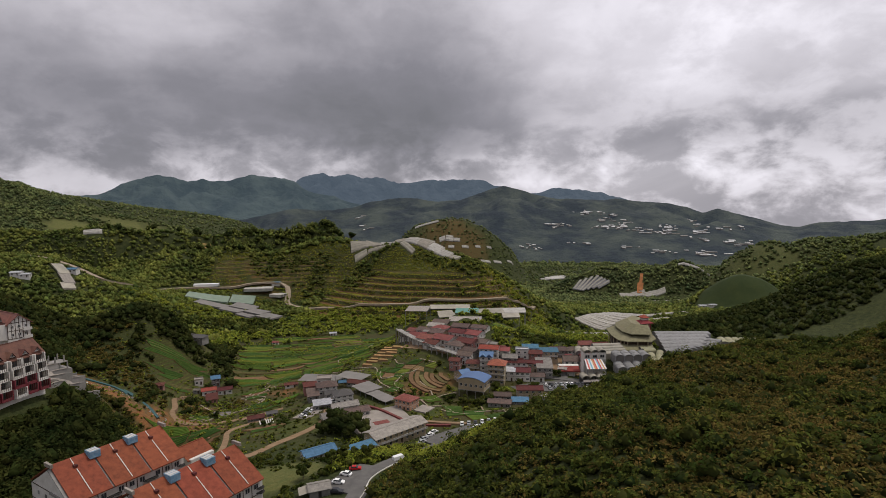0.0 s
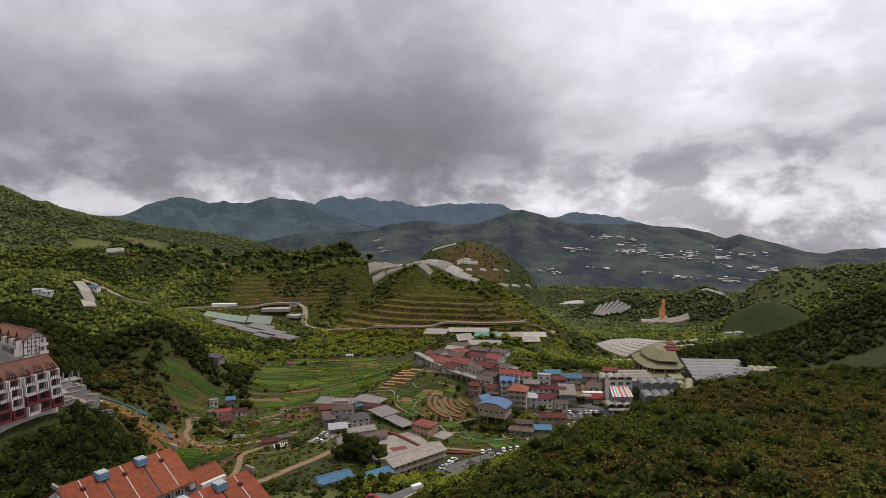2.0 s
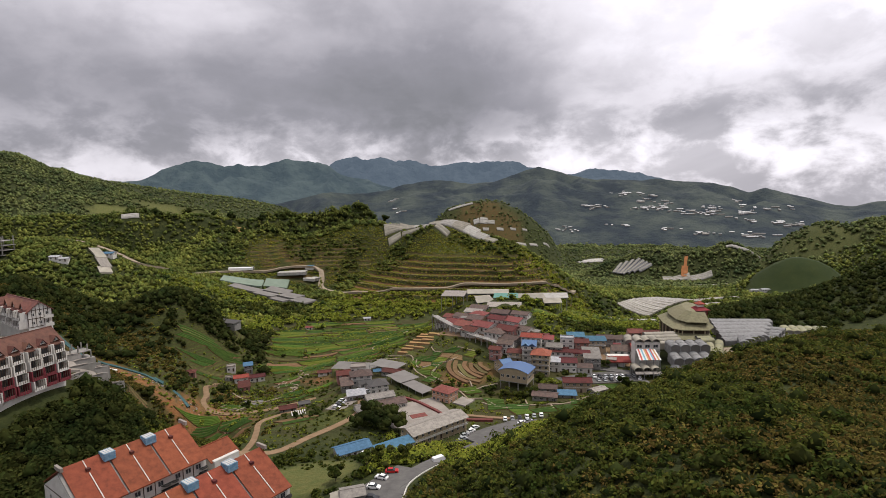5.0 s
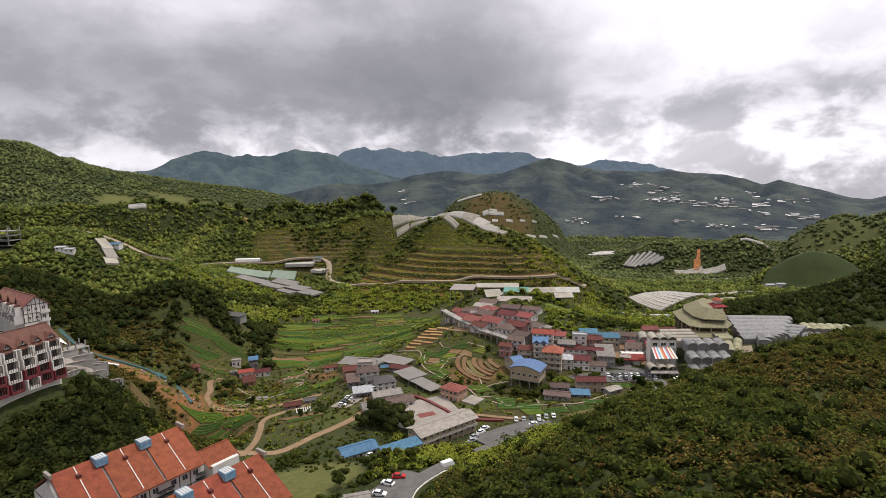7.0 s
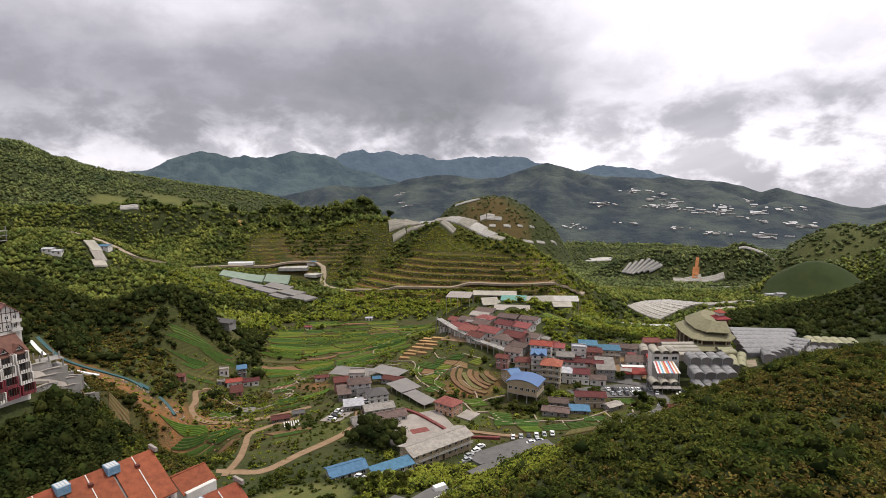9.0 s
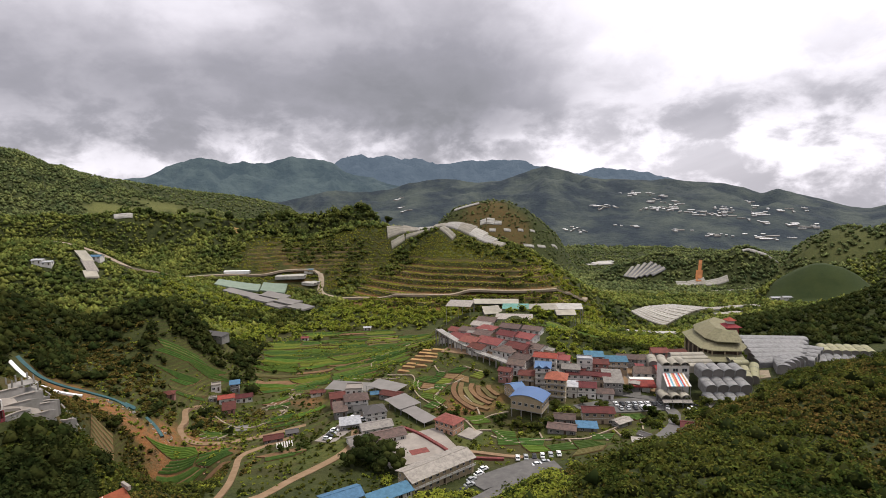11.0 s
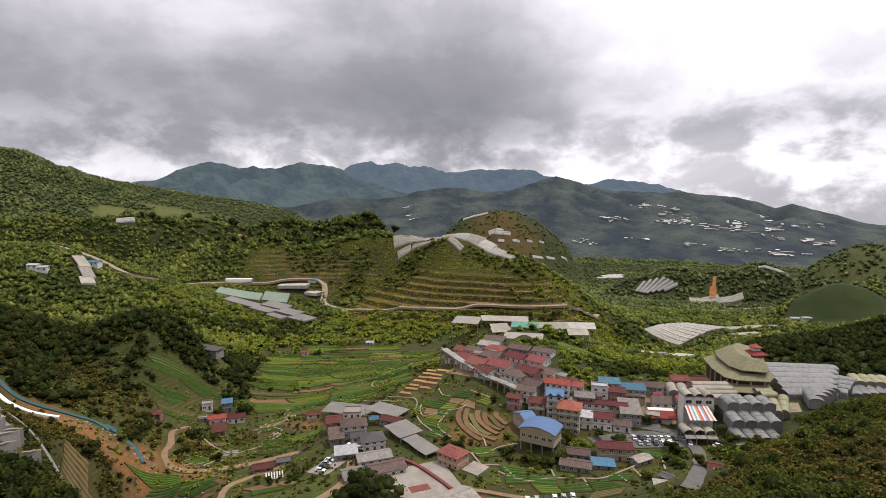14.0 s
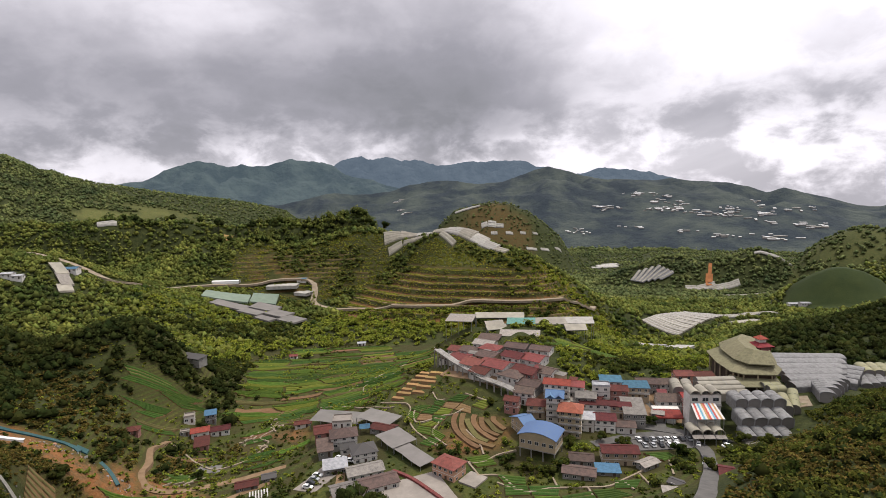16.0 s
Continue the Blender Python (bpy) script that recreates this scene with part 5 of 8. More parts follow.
        for i in range(n + 1):
            for py in (-d / 2 + 0.3, d / 2 - 0.3):
                px = -w / 2 + 0.2 + i * (w - 0.4) / n
                part("post", Shape().box(px - 0.07, px + 0.07, py - 0.07, py + 0.07, -1.5, hgt), M_METAL, ob)
        return ob

    shade_roof(-60, 254, 22, 10, -8, 2.0, "broad grey shade roof at the village edge")
    shade_roof(-44, 247.5, 15, 9, -28, 2.2, "grey shade roof over packing sheds")
    shade_roof(-35, 231, 12, 9.5, -50, 1.9, "grey shade roof beside the plots")
    shade_roof(-27.5, 220.5, 15, 6, -48, 1.8, "narrow grey shade roof towards the pink house")
    # the blue-tinted drain wall between yard and plots
    ribbon("red_drain_wall", [(-33, 213), (-26, 208), (-19, 201), (-13, 194.5), (-6, 192), (2, 191)], 1.0, R_PINKRED, "low red-painted drain wall beside the yard", 0.8, "wall", step=1.2, kind="structure")
    ribbon("brown_fence_path", [(-13, 197), (-6, 196), (2, 193.5), (8, 192)], 1.6, M_TRACK, "brown earth ledge by the car park", 0.5, "path", kind="structure")


village()
CAR_PAINTS = (P_WHITE, P_SILVER, P_DARK, P_WHITE, P_SILVER)
CAR_LABELS = {P_WHITE.name: "white parked car", P_SILVER.name: "silver-grey parked car", P_DARK.name: "dark parked car", P_RED.name: "bright red parked car"}


def park(x, y, turn, paint, where):
    car(x, y, turn, paint, CAR_LABELS[paint.name] + " " + where)


for i in range(6):
    park(6.2 + i * 2.5, 191.2 + i * 0.25, 88, CAR_PAINTS[i % 5], "in a row by the car park")
for px, py, tn, pt in ((-7.5, 178, 40, P_SILVER), (-5.5, 181.5, 40, P_WHITE), (-4.2, 184.5, 38, P_WHITE), (-9.5, 171.5, 35, P_DARK), (-8, 174.8, 35, P_SILVER), (11.5, 184.8, 20, P_WHITE), (13.8, 186.2, 22, P_SILVER)):
    park(px, py, tn, pt, "at the edge of the car park")
park(-24.5, 137.5, 5, P_RED, "in the lay-by")
park(-26.5, 134.2, 160, P_WHITE, "in the lay-by")
park(-27.5, 129.5, -8, P_WHITE, "in the lay-by")
park(-27, 124.8, -8, P_DARK, "in the lay-by")
park(-35.8, 158.6, -20, P_WHITE, "beside the blue hut")
for i, pt in enumerate((P_WHITE, P_DARK, P_SILVER, P_WHITE)):
    park(-56.6 + i * 0.25, 204 + i * 2.3, -8, pt, "on the village turning place")
for px, py in ((-51.8, 221.4), (-47.6, 219.2), (-49.8, 220.5)):
    park(px, py, -20, P_WHITE, "between the village houses")
for i in range(8):
    park(45.5 + i * 2.35, 232.5 + i * 0.12, 95, CAR_PAINTS[(i * 2) % 5], "in the market car park")
for i in range(5):
    park(46.5 + i * 2.6, 229.0 + i * 0.1, 95, CAR_PAINTS[(i * 3 + 1) % 5], "in the market car park")
for px, py, tn in ((63.5, 229.5, 70), (71.5, 233, 10), (72.5, 229.5, 15), (71, 226.5, 20), (60.8, 218, 65), (59.5, 214.5, 62)):
    park(px, py, tn, CAR_PAINTS[int(px * 3) % 5], "by the market road")
van = thing("white_van", -13.6, 146.5, ground_z(-13.6, 146.5) + 0.1, 35, "white van half hidden by roadside bushes", "van")
part("body", Shape().box(-2.3, 1.6, -0.9, 0.9, 0.35, 2.1).add([(1.6, -0.9, 0.35), (2.4, -0.85, 0.35), (2.4, 0.85, 0.35), (1.6, 0.9, 0.35), (1.6, -0.9, 2.0), (2.3, -0.85, 1.1), (2.3, 0.85, 1.1), (1.6, 0.9, 2.0)], [(0, 1, 5, 4), (1, 2, 6, 5), (2, 3, 7, 6), (4, 5, 6, 7)]), P_WHITE, van)
for px in (-1.5, 1.5):
    for py in (-0.92, 0.76):
        part("wheel", Shape().bar((px, py, 0.33), (px, py + 0.16, 0.33), 0.33, 10), M_DARK, van)
old = thing("tin_shack", -31.5, 125.5, ground_z(-31.5, 125.5), 20, "patched grey tin shack by the road bend", "shack")
part("wall", walls(6.5, 5.5, 2.6, "gable", 18, 2.0), M_GREYWALL, old)
part("roof", roof_gable(6.5, 5.5, 2.6, 18, 0.5, 0.1), R_GREY, old)
part("door", Shape().box(-0.5, 0.5, -2.83, -2.75, 0, 2.0), M_DARK, old)
part("lean_to", Shape().slab([(-6.5, -2.6, 1.7), (-3.3, -2.6, 2.2), (-3.3, 2.4, 2.3), (-6.5, 2.4, 1.8)], 0.08), M_PLASTIC_OLD, old)


# ---------------------------------------------------------------- town on its spur
def town():
    G = "town houses"
    # red roofs of the upper row
    rows = [
        (-14.5, 286, 9, 8, -37, 1, "gable", R_PINKRED, M_WHITE), (-8.5, 276.5, 9, 10, -37, 1, "gable", R_PINKRED, M_WHITE), (-2.5, 281, 9, 9, -37, 1, "gable", R_BROWN, M_CREAM),
        (1.2, 271, 10, 10, -37, 1, "gable", R_PINKRED, M_WHITE), (6.5, 264, 10, 9, -37, 1, "hip", R_BROWN, M_WHITE), (12, 266, 10, 9, -37, 1, "gable", R_MAROON, M_PINK),
        (13, 258, 9, 8, -37, 1, "gable", R_BROWN, M_GREYWALL), (-20, 292, 8, 7, -37, 1, "hip", R_BROWN, M_WHITE), (-10, 293, 9, 8, -30, 1, "gable", R_BROWN, M_WHITE), (-1.5, 291, 9, 8, -30, 1, "hip", R_PINKRED, M_WHITE),
        (8, 278, 9, 8, -35, 1, "gable", R_MAROON, M_WHITE), (16, 275, 9, 9, -35, 1, "gable", R_PINKRED, M_WHITE), (10, 290, 10, 8, -25, 1, "gable", R_BROWN, M_GREYWALL), (-5.5, 268.5, 8, 8, -37, 1, "gable", R_MAROON, M_WHITE),
        (19, 266, 9, 8, -35, 1, "gable", R_BROWN, M_WHITE), (-16, 302, 9, 8, -30, 1, "gable", R_PINKRED, M_WHITE), (-4, 303, 10, 8, -25, 1, "gable", R_PALE, M_WHITE), (20, 286, 9, 7, -25, 1, "gable", R_BROWN, M_WHITE),
    ]
    words = {R_PINKRED.name: "faded red", R_BROWN.name: "dark brown", R_MAROON.name: "maroon", R_PALE.name: "pale grey"}
    for x, y, w, d, tn, fl, rf, rm, wm in rows:
        house(x, y, w * 1.25, d * 1.25, tn, fl, rf, rm, wm, f"low town house with {words[rm.name]} roof on the spur", 17, 0.7, group=G, fh=3.3)
    # houses of the middle and front
    house(10.2, 252, 9, 8, -20, 2, "gable", R_BROWN, M_WHITE, "white gabled house with dark brown roof", 24, z=9.5, group=G)
    house(5.2, 247, 6.5, 6, -20, 2, "gable", R_MAROON, M_PINK, "small pink house with maroon roof", 22, z=8.2, group=G)
    house(13.5, 245.2, 8, 8, -10, 2, "hip", R_MAROON, M_CREAM, "cream house with maroon hipped roof and balconies", 18, z=7.6, balcony=True, group=G)
    tall = house(19.8, 243, 7.5, 8, -10, 4, "gable", R_ROYAL, M_WHITE, "tall white house with twin blue gabled roofs", 28, z=6.8, balcony=True, group=G)
    for k in (-1.9, 1.9):
        g = part("dormer", roof_gable(3.6, 3.4, 0.0, 34, 0.2), R_ROYAL, tall)
        g.matrix_basis = pose(k, -3.2, 12.1, 0, 0, 90)
    house(22, 253, 12, 8, -15, 3, "gable", R_RED, M_WHITE, "white house with bright red gabled roof", 20, z=10, balcony=True, group=G)
    house(29, 255, 8, 8, -15, 3, "gable", R_PINKRED, M_WHITE, "white three-storey house with faded red roof", 20, z=8.5, balcony=True, group=G)
    house(24, 235.6, 9.5, 9, -14, 4, "hip", R_TERRA, M_CREAM, "tall cream house with terracotta hipped roof and balconies", 26, 0.9, z=5.0, balcony=True, group=G, fh=3.1)
    house(31.8, 250.5, 9, 9, -10, 2, "gable", R_GREY, M_GREYWALL, "grey town house with grey sheet roof", 17, z=8.5, group=G)
    house(38, 254, 8, 6, -8, 3, "flat", R_SILVER, M_WHITE, "white house with a silver flat roof deck", z=8.5, group=G)
    house(45, 257, 8, 8, -6, 2, "gable", R_MAROON, M_PINK, "pink house with maroon roof behind the shops", 18, z=8.4, group=G)
    house(43.5, 262.5, 10, 6, -5, 2, "mono", R_BLUE, M_WHITE, "white house with a pale blue lean-to roof", 10, z=9.5, group=G)
    house(52, 260, 12, 6.5, -4, 2, "mono", R_BLUE, M_CREAM, "cream house with broad blue sheet roof", 9, z=8.2, balcony=True, group=G)
    house(35.5, 247.5, 16, 6, -8, 2, "gable", R_MAROON, M_WHITE, "long shop row with dark red roof", 18, z=6.8, group=G)
    house(43, 246.5, 9, 6, -6, 2, "gable", R_MAROON, M_CREAM, "shop row end with dark red roof", 18, z=6.5, group=G)
    house(47, 244.5, 9, 12, -5, 2, "mono", R_GREY, M_GREYWALL, "grey shop with a sloping grey sheet roof", 13, z=5.6, group=G)
    house(29.6, 238.4, 7, 6, -10, 2, "mono", R_SILVER, M_WHITE, "white shop with pale sheet awnings", 8, z=5.4, group=G)
    house(36, 239.4, 9, 8, -8, 2, "gable", R_MAROON, M_WHITE, "white shop house with deep red roof", 20, z=5.0, group=G)
    house(42.8, 238.8, 8, 7, -6, 1, "gable", R_BROWN, M_WHITE, "low white house with brown roof", 20, z=4.8, fh=3.4, group=G)
    house(62.8, 256, 11, 9, -4, 2, "gable", R_BROWN, M_WHITE, "white gabled house with dark brown roof by the market", 26, z=5, group=G, balcony=True)
    house(66.5, 269, 9, 8, 2, 2, "hip", R_BROWN, M_WHITE, "white house with brown hipped roof behind the market", 22, z=6.5, group=G)
    house(73.5, 271.5, 8.5, 7, 0, 3, "gable", R_PINKRED, M_PEACH, "peach house with dull red gabled roof", 25, z=6.5, group=G)
    house(69.5, 253.5, 8, 7, 0, 3, "gable", R_RED, M_PINK, "tall narrow house with bright red roof", 20, z=4.8, group=G)
    house(58.5, 268, 10, 8, -6, 2, "gable", R_BROWN, M_GREYWALL, "grey house with dark brown roof up the street", 20, z=7, group=G)
    house(82, 276, 12, 8, 4, 2, "gable", R_MAROON, M_GREYWALL, "dark maroon-roofed house beside the pavilion", 18, z=7, group=G)
    aw = thing("shop_awning", 59.5, 246.3, ground_z(59.5, 246.3), -3, "broad rose-red awning over the shop front", "awning", unit=PLAN)
    part("cover", Shape().slab([(-4.6, -2.4, 2.6), (4.6, -2.4, 2.6), (4.6, 1.8, 3.8), (-4.6, 1.8, 3.8)], 0.12), R_RED, aw)
    part("valance", Shape().box(-4.6, 4.6, -2.45, -2.35, 2.1, 2.55), R_RED, aw)
    for px in (-4.3, -1.4, 1.4, 4.3):
        part("post", Shape().box(px - 0.08, px + 0.08, -2.3, -2.14, -1.5, 2.5), M_METAL, aw)
    part("shop_wall", Shape().box(-4.6, 4.6, 1.9, 4.6, -2, 3.9), M_WHITE, aw)
    # houses below, beside the plots
    house(36, 219.8, 14, 7, -2, 2, "gable", R_MAROON, M_CREAM, "long cream house with dull red roof by the plots", 20, z=3.4)
    house(24.5, 219, 9, 6.5, -8, 1, "gable", R_BROWN, M_GREYWALL, "dark brown-roofed farm shed", 18, z=3.4)
    house(22.5, 211.5, 12, 6.5, -14, 1, "gable", R_BROWN, M_GREYWALL, "low farm shed with dark brown roof", 16, z=3.2)
    house(31, 212.8, 8.5, 5, -4, 1, "mono", R_BLUE, M_GREYWALL, "shed under bright blue sheets", 7, z=3.3, fh=2.6)
    house(43.5, 216.2, 8, 4.5, 32, 1, "gable", R_PALE, M_GREYWALL, "pale-roofed farm shed beside the plots", 14, z=3.6, fh=2.8)
    house(60.5, 203, 5, 8, -18, 1, "gable", R_MAROON, M_PINK, "small red-brown roadside shed", 18, z=8.2, fh=2.8)
    house(44.5, 199.5, 5, 3.2, -10, 1, "mono", R_PALE, M_GREYWALL, "small hut with a pale tin roof", 6, z=5.0, fh=2.2)
    house(48, 203.5, 6, 4, -40, 1, "gable", R_DARK, M_GREYWALL, "dark tin hut by the plots", 15, z=5.0, fh=2.2)
    # the blue halls
    h = thing("blue_hall", 12.8, 223.8, 4.6, -24, "open hall with an arched royal blue roof", "hall")
    part("wall", Shape().box(-7.6, 7.6, -5.6, 5.6, 3.2, 8.6), M_CREAM, h)
    part("floor_slab", Shape().box(-7.8, 7.8, -5.8, 5.8, 2.9, 3.19), M_CONCRETE, h)
    for px in (-7.3, -2.5, 2.5, 7.3):
        for py in (-5.3, 5.3):
            part("column", Shape().box(px - 0.2, px + 0.2, py - 0.2, py + 0.2, -2.5, 2.89), M_CONCRETE, h)
    arch = Shape()
    n, R = 14, 8.4
    v = []
    for yy in (-6.3, 6.3):
        for off in (0.0, 0.2):
            for k in range(n + 1):
                px = -R + 2 * R * k / n
                v.append((px, yy, 8.5 + 2.1 * (1 - (px / R) ** 2) + off))
    m = n + 1
    f = []
    for k in range(n):
        f += [(m + k, 3 * m + k, 3 * m + k + 1, m + k + 1)[::-1], (k, k + 1, 2 * m + k + 1, 2 * m + k)[::-1], (k, m + k, m + k + 1, k + 1)[::-1], (2 * m + k, 2 * m + k + 1, 3 * m + k + 1, 3 * m + k)[::-1]]
    arch.add(v, f)
    part("roof", arch, R_ROYAL, h)
    gable = Shape()
    for yy in (-5.6, 5.4):
        ring = [(-7.6, 8.6)] + [(-7.6 + 15.2 * k / n, 8.5 + 2.1 * (1 - ((-7.6 + 15.2 * k / n) / R) ** 2)) for k in range(n + 1)] + [(7.6, 8.6)]
        gable.add([(p, yy, q) for p, q in ring] + [(p, yy + 0.2, q) for p, q in ring], [tuple(range(len(ring))), tuple(range(2 * len(ring) - 1, len(ring) - 1, -1))])
    part("gable_wall", gable, M_CREAM, h)
    for i in range(5):
        window(h, -6 + i * 3, -5.6, 5.2, 1.7, 1.5, 0)
        window(h, 7.6, -4.4 + i * 2.2, 5.2, 1.4, 1.5, 90)
    house(8.5, 235.2, 6, 13, 28, 2, "gable", R_ROYAL, M_CREAM, "long house with faded royal blue roof", 20, z=5.2, name="blue_roofed_house")

    # shop deck on columns along the edge of the spur
    deck = thing("shop_deck", 0, 0, 0, 0, "long pale concrete deck on columns along the spur", "deck", unit=PLAN)
    line = [(-27, 292), (-18.5, 278.5), (-11.2, 269), (-6.5, 262), (1.5, 255.3), (6.3, 250)]
    for (ax, ay), (bx, by) in zip(line[:-1], line[1:]):
        d = Vector((bx - ax, by - ay, 0))
        nrm = Vector((-d.y, d.x, 0)).normalized() * 3.2
        z0 = 17.0 - 0.30 * (292 - ay) * 0.26
        z1 = 17.0 - 0.30 * (292 - by) * 0.26
        s = Shape().slab([(ax, ay, z0), (bx, by, z1), (bx + nrm.x, by + nrm.y, z1), (ax + nrm.x, ay + nrm.y, z0)], 0.45)
        part("deck_slab", s, M_CONCRETE, deck)
        rail = Shape().bar((ax, ay, z0 + 0.95), (bx, by, z1 + 0.95), 0.06)
        cnt = max(2, int(d.length / 3.0))
        for k in range(cnt):
            u = k / cnt
            px, py, pz = ax + d.x * u, ay + d.y * u, z0 + (z1 - z0) * u
            gz = ground_z(px, py)
            part("column", Shape().box(px - 0.25, px + 0.25, py - 0.25, py + 0.25, min(gz, pz) - 2.5, pz - 0.3), M_CONCRETE, deck)
            qx, qy = px + nrm.x * 0.9, py + nrm.y * 0.9
            part("back_column", Shape().box(qx - 0.25, qx + 0.25, qy - 0.25, qy + 0.25, min(ground_z(qx, qy), pz) - 2.5, pz - 0.3), M_CONCRETE, deck)
            rail.bar((px, py, pz), (px, py, pz + 0.95), 0.05)
        part("railing", rail, M_FRAME, deck)
    # sheds with pale roofs beyond the red roofs
    for x, y, z, w, d, tn, rm, lb in (
            (-17, 343, 19.0, 15, 11, -12, R_PALE, "pale plastic roof of a packing shed"), (4, 349, 18.8, 27, 7, -4, M_PLASTIC_OLD, "long pale shed roof behind the town"),
            (15, 338, 18.2, 15, 8, -6, R_TEAL, "packing shed with a teal green roof"), (1, 338, 17.2, 10, 5, 14, M_PLASTIC_OLD, "weathered grey strip of sheet roof"), (2, 331, 16.8, 11, 4, 16, M_PLASTIC_OLD, "weathered grey strip of sheet roof"),
            (13, 320, 16.6, 20, 7, -8, R_PALE, "pale pinkish shed roof above the town"), (-2, 314, 16.6, 11, 6, -20, R_BROWN, "brown-roofed shed above the town"),
            (31, 344, 16.6, 17, 10, 4, M_PLASTIC_OLD, "pale plastic shed by the crops"), (46, 345, 16.6, 16, 9, -4, M_PLASTIC_PALE, "pale plastic-covered growing shed"), (43, 335, 15.4, 11, 7, 0, M_PLASTIC_OLD, "weathered plastic shed by the crops")):
        ob = thing("packing_shed", x, y, z, tn, lb, "shed", "packing sheds", PLAN)
        part("roof", Shape().slab([(-w / 2, -d / 2, -0.8), (w / 2, -d / 2, -0.6), (w / 2, d / 2, 0.9), (-w / 2, d / 2, 0.7)], 0.15), rm, ob)
        deep = z - min(ground_z(x + a * w / 2, y + b * d / 2) for a in (-1, 1) for b in (-1, 1)) + 1
        for px in (-w / 2 + 0.4, 0.0, w / 2 - 0.4):
            for py in (-d / 2 + 0.4, d / 2 - 0.4):
                part("post", Shape().box(px - 0.12, px + 0.12, py - 0.12, py + 0.12, -deep, -0.9 if py < 0 else 0.5), M_METAL, ob)
        part("back_wall", Shape().box(-w / 2 + 0.3, w / 2 - 0.3, d / 2 - 0.5, d / 2 - 0.3, -min(deep, 3.0), 0.4), M_GREYWALL, ob)


town()


# yards, street and lean-tos between the houses
ribbon("street", [(-22, 297), (-6, 285.5), (6, 273), (18, 259), (26, 246.5), (38, 243), (52, 241), (64, 238)], 4.0, M_ASPHALT, "narrow worn street between the town houses", 0.3, "street", kind="structure")
ribbon("street", [(56, 241), (57, 252), (55, 264), (60, 276)], 3.0, M_ASPHALT, "narrow worn lane between the shop houses", 0.3, "street", kind="structure")
for x, y, w, d, tn in ((-5, 277, 30, 22, -37), (14, 262, 22, 18, -37), (30, 249, 34, 18, -10), (60, 257, 24, 22, -4)):
    draped("town_ground", x, y, w, d, tn, M_TRACK, "trodden brown earth and concrete between houses", 0.15, "yard", kind="structure")
r5 = random.Random(31)
for i in range(34):
    u = r5.random()
    x, y = (-18 + u * 34 + r5.uniform(-7, 7), 290 - u * 34 + r5.uniform(-6, 6)) if i % 2 else (22 + u * 48 + r5.uniform(-3, 3), 250 + r5.uniform(-8, 14))
    tone = r5.choice((R_BROWN, R_GREY, R_MAROON, R_PALE, R_DARK, R_PINKRED))
    ob = thing("lean_to", x, y, ground_z(x, y), r5.choice((-37, -20, -10, 55)), "small patched lean-to with a rusty sheet roof", "lean-to", "town lean-tos")
    w, d, h = r5.uniform(3, 6), r5.uniform(2.5, 4.5), r5.uniform(2.6, 4.4)
    part("roof", roof_mono(w, d, h, 9, 0.3, 0.08), tone, ob)
    part("wall", walls(w * 0.94, d * 0.94, h, "mono", 9, 2.0), r5.choice((M_GREYWALL, M_WHITE, M_CREAM, M_TIMBER)), ob)


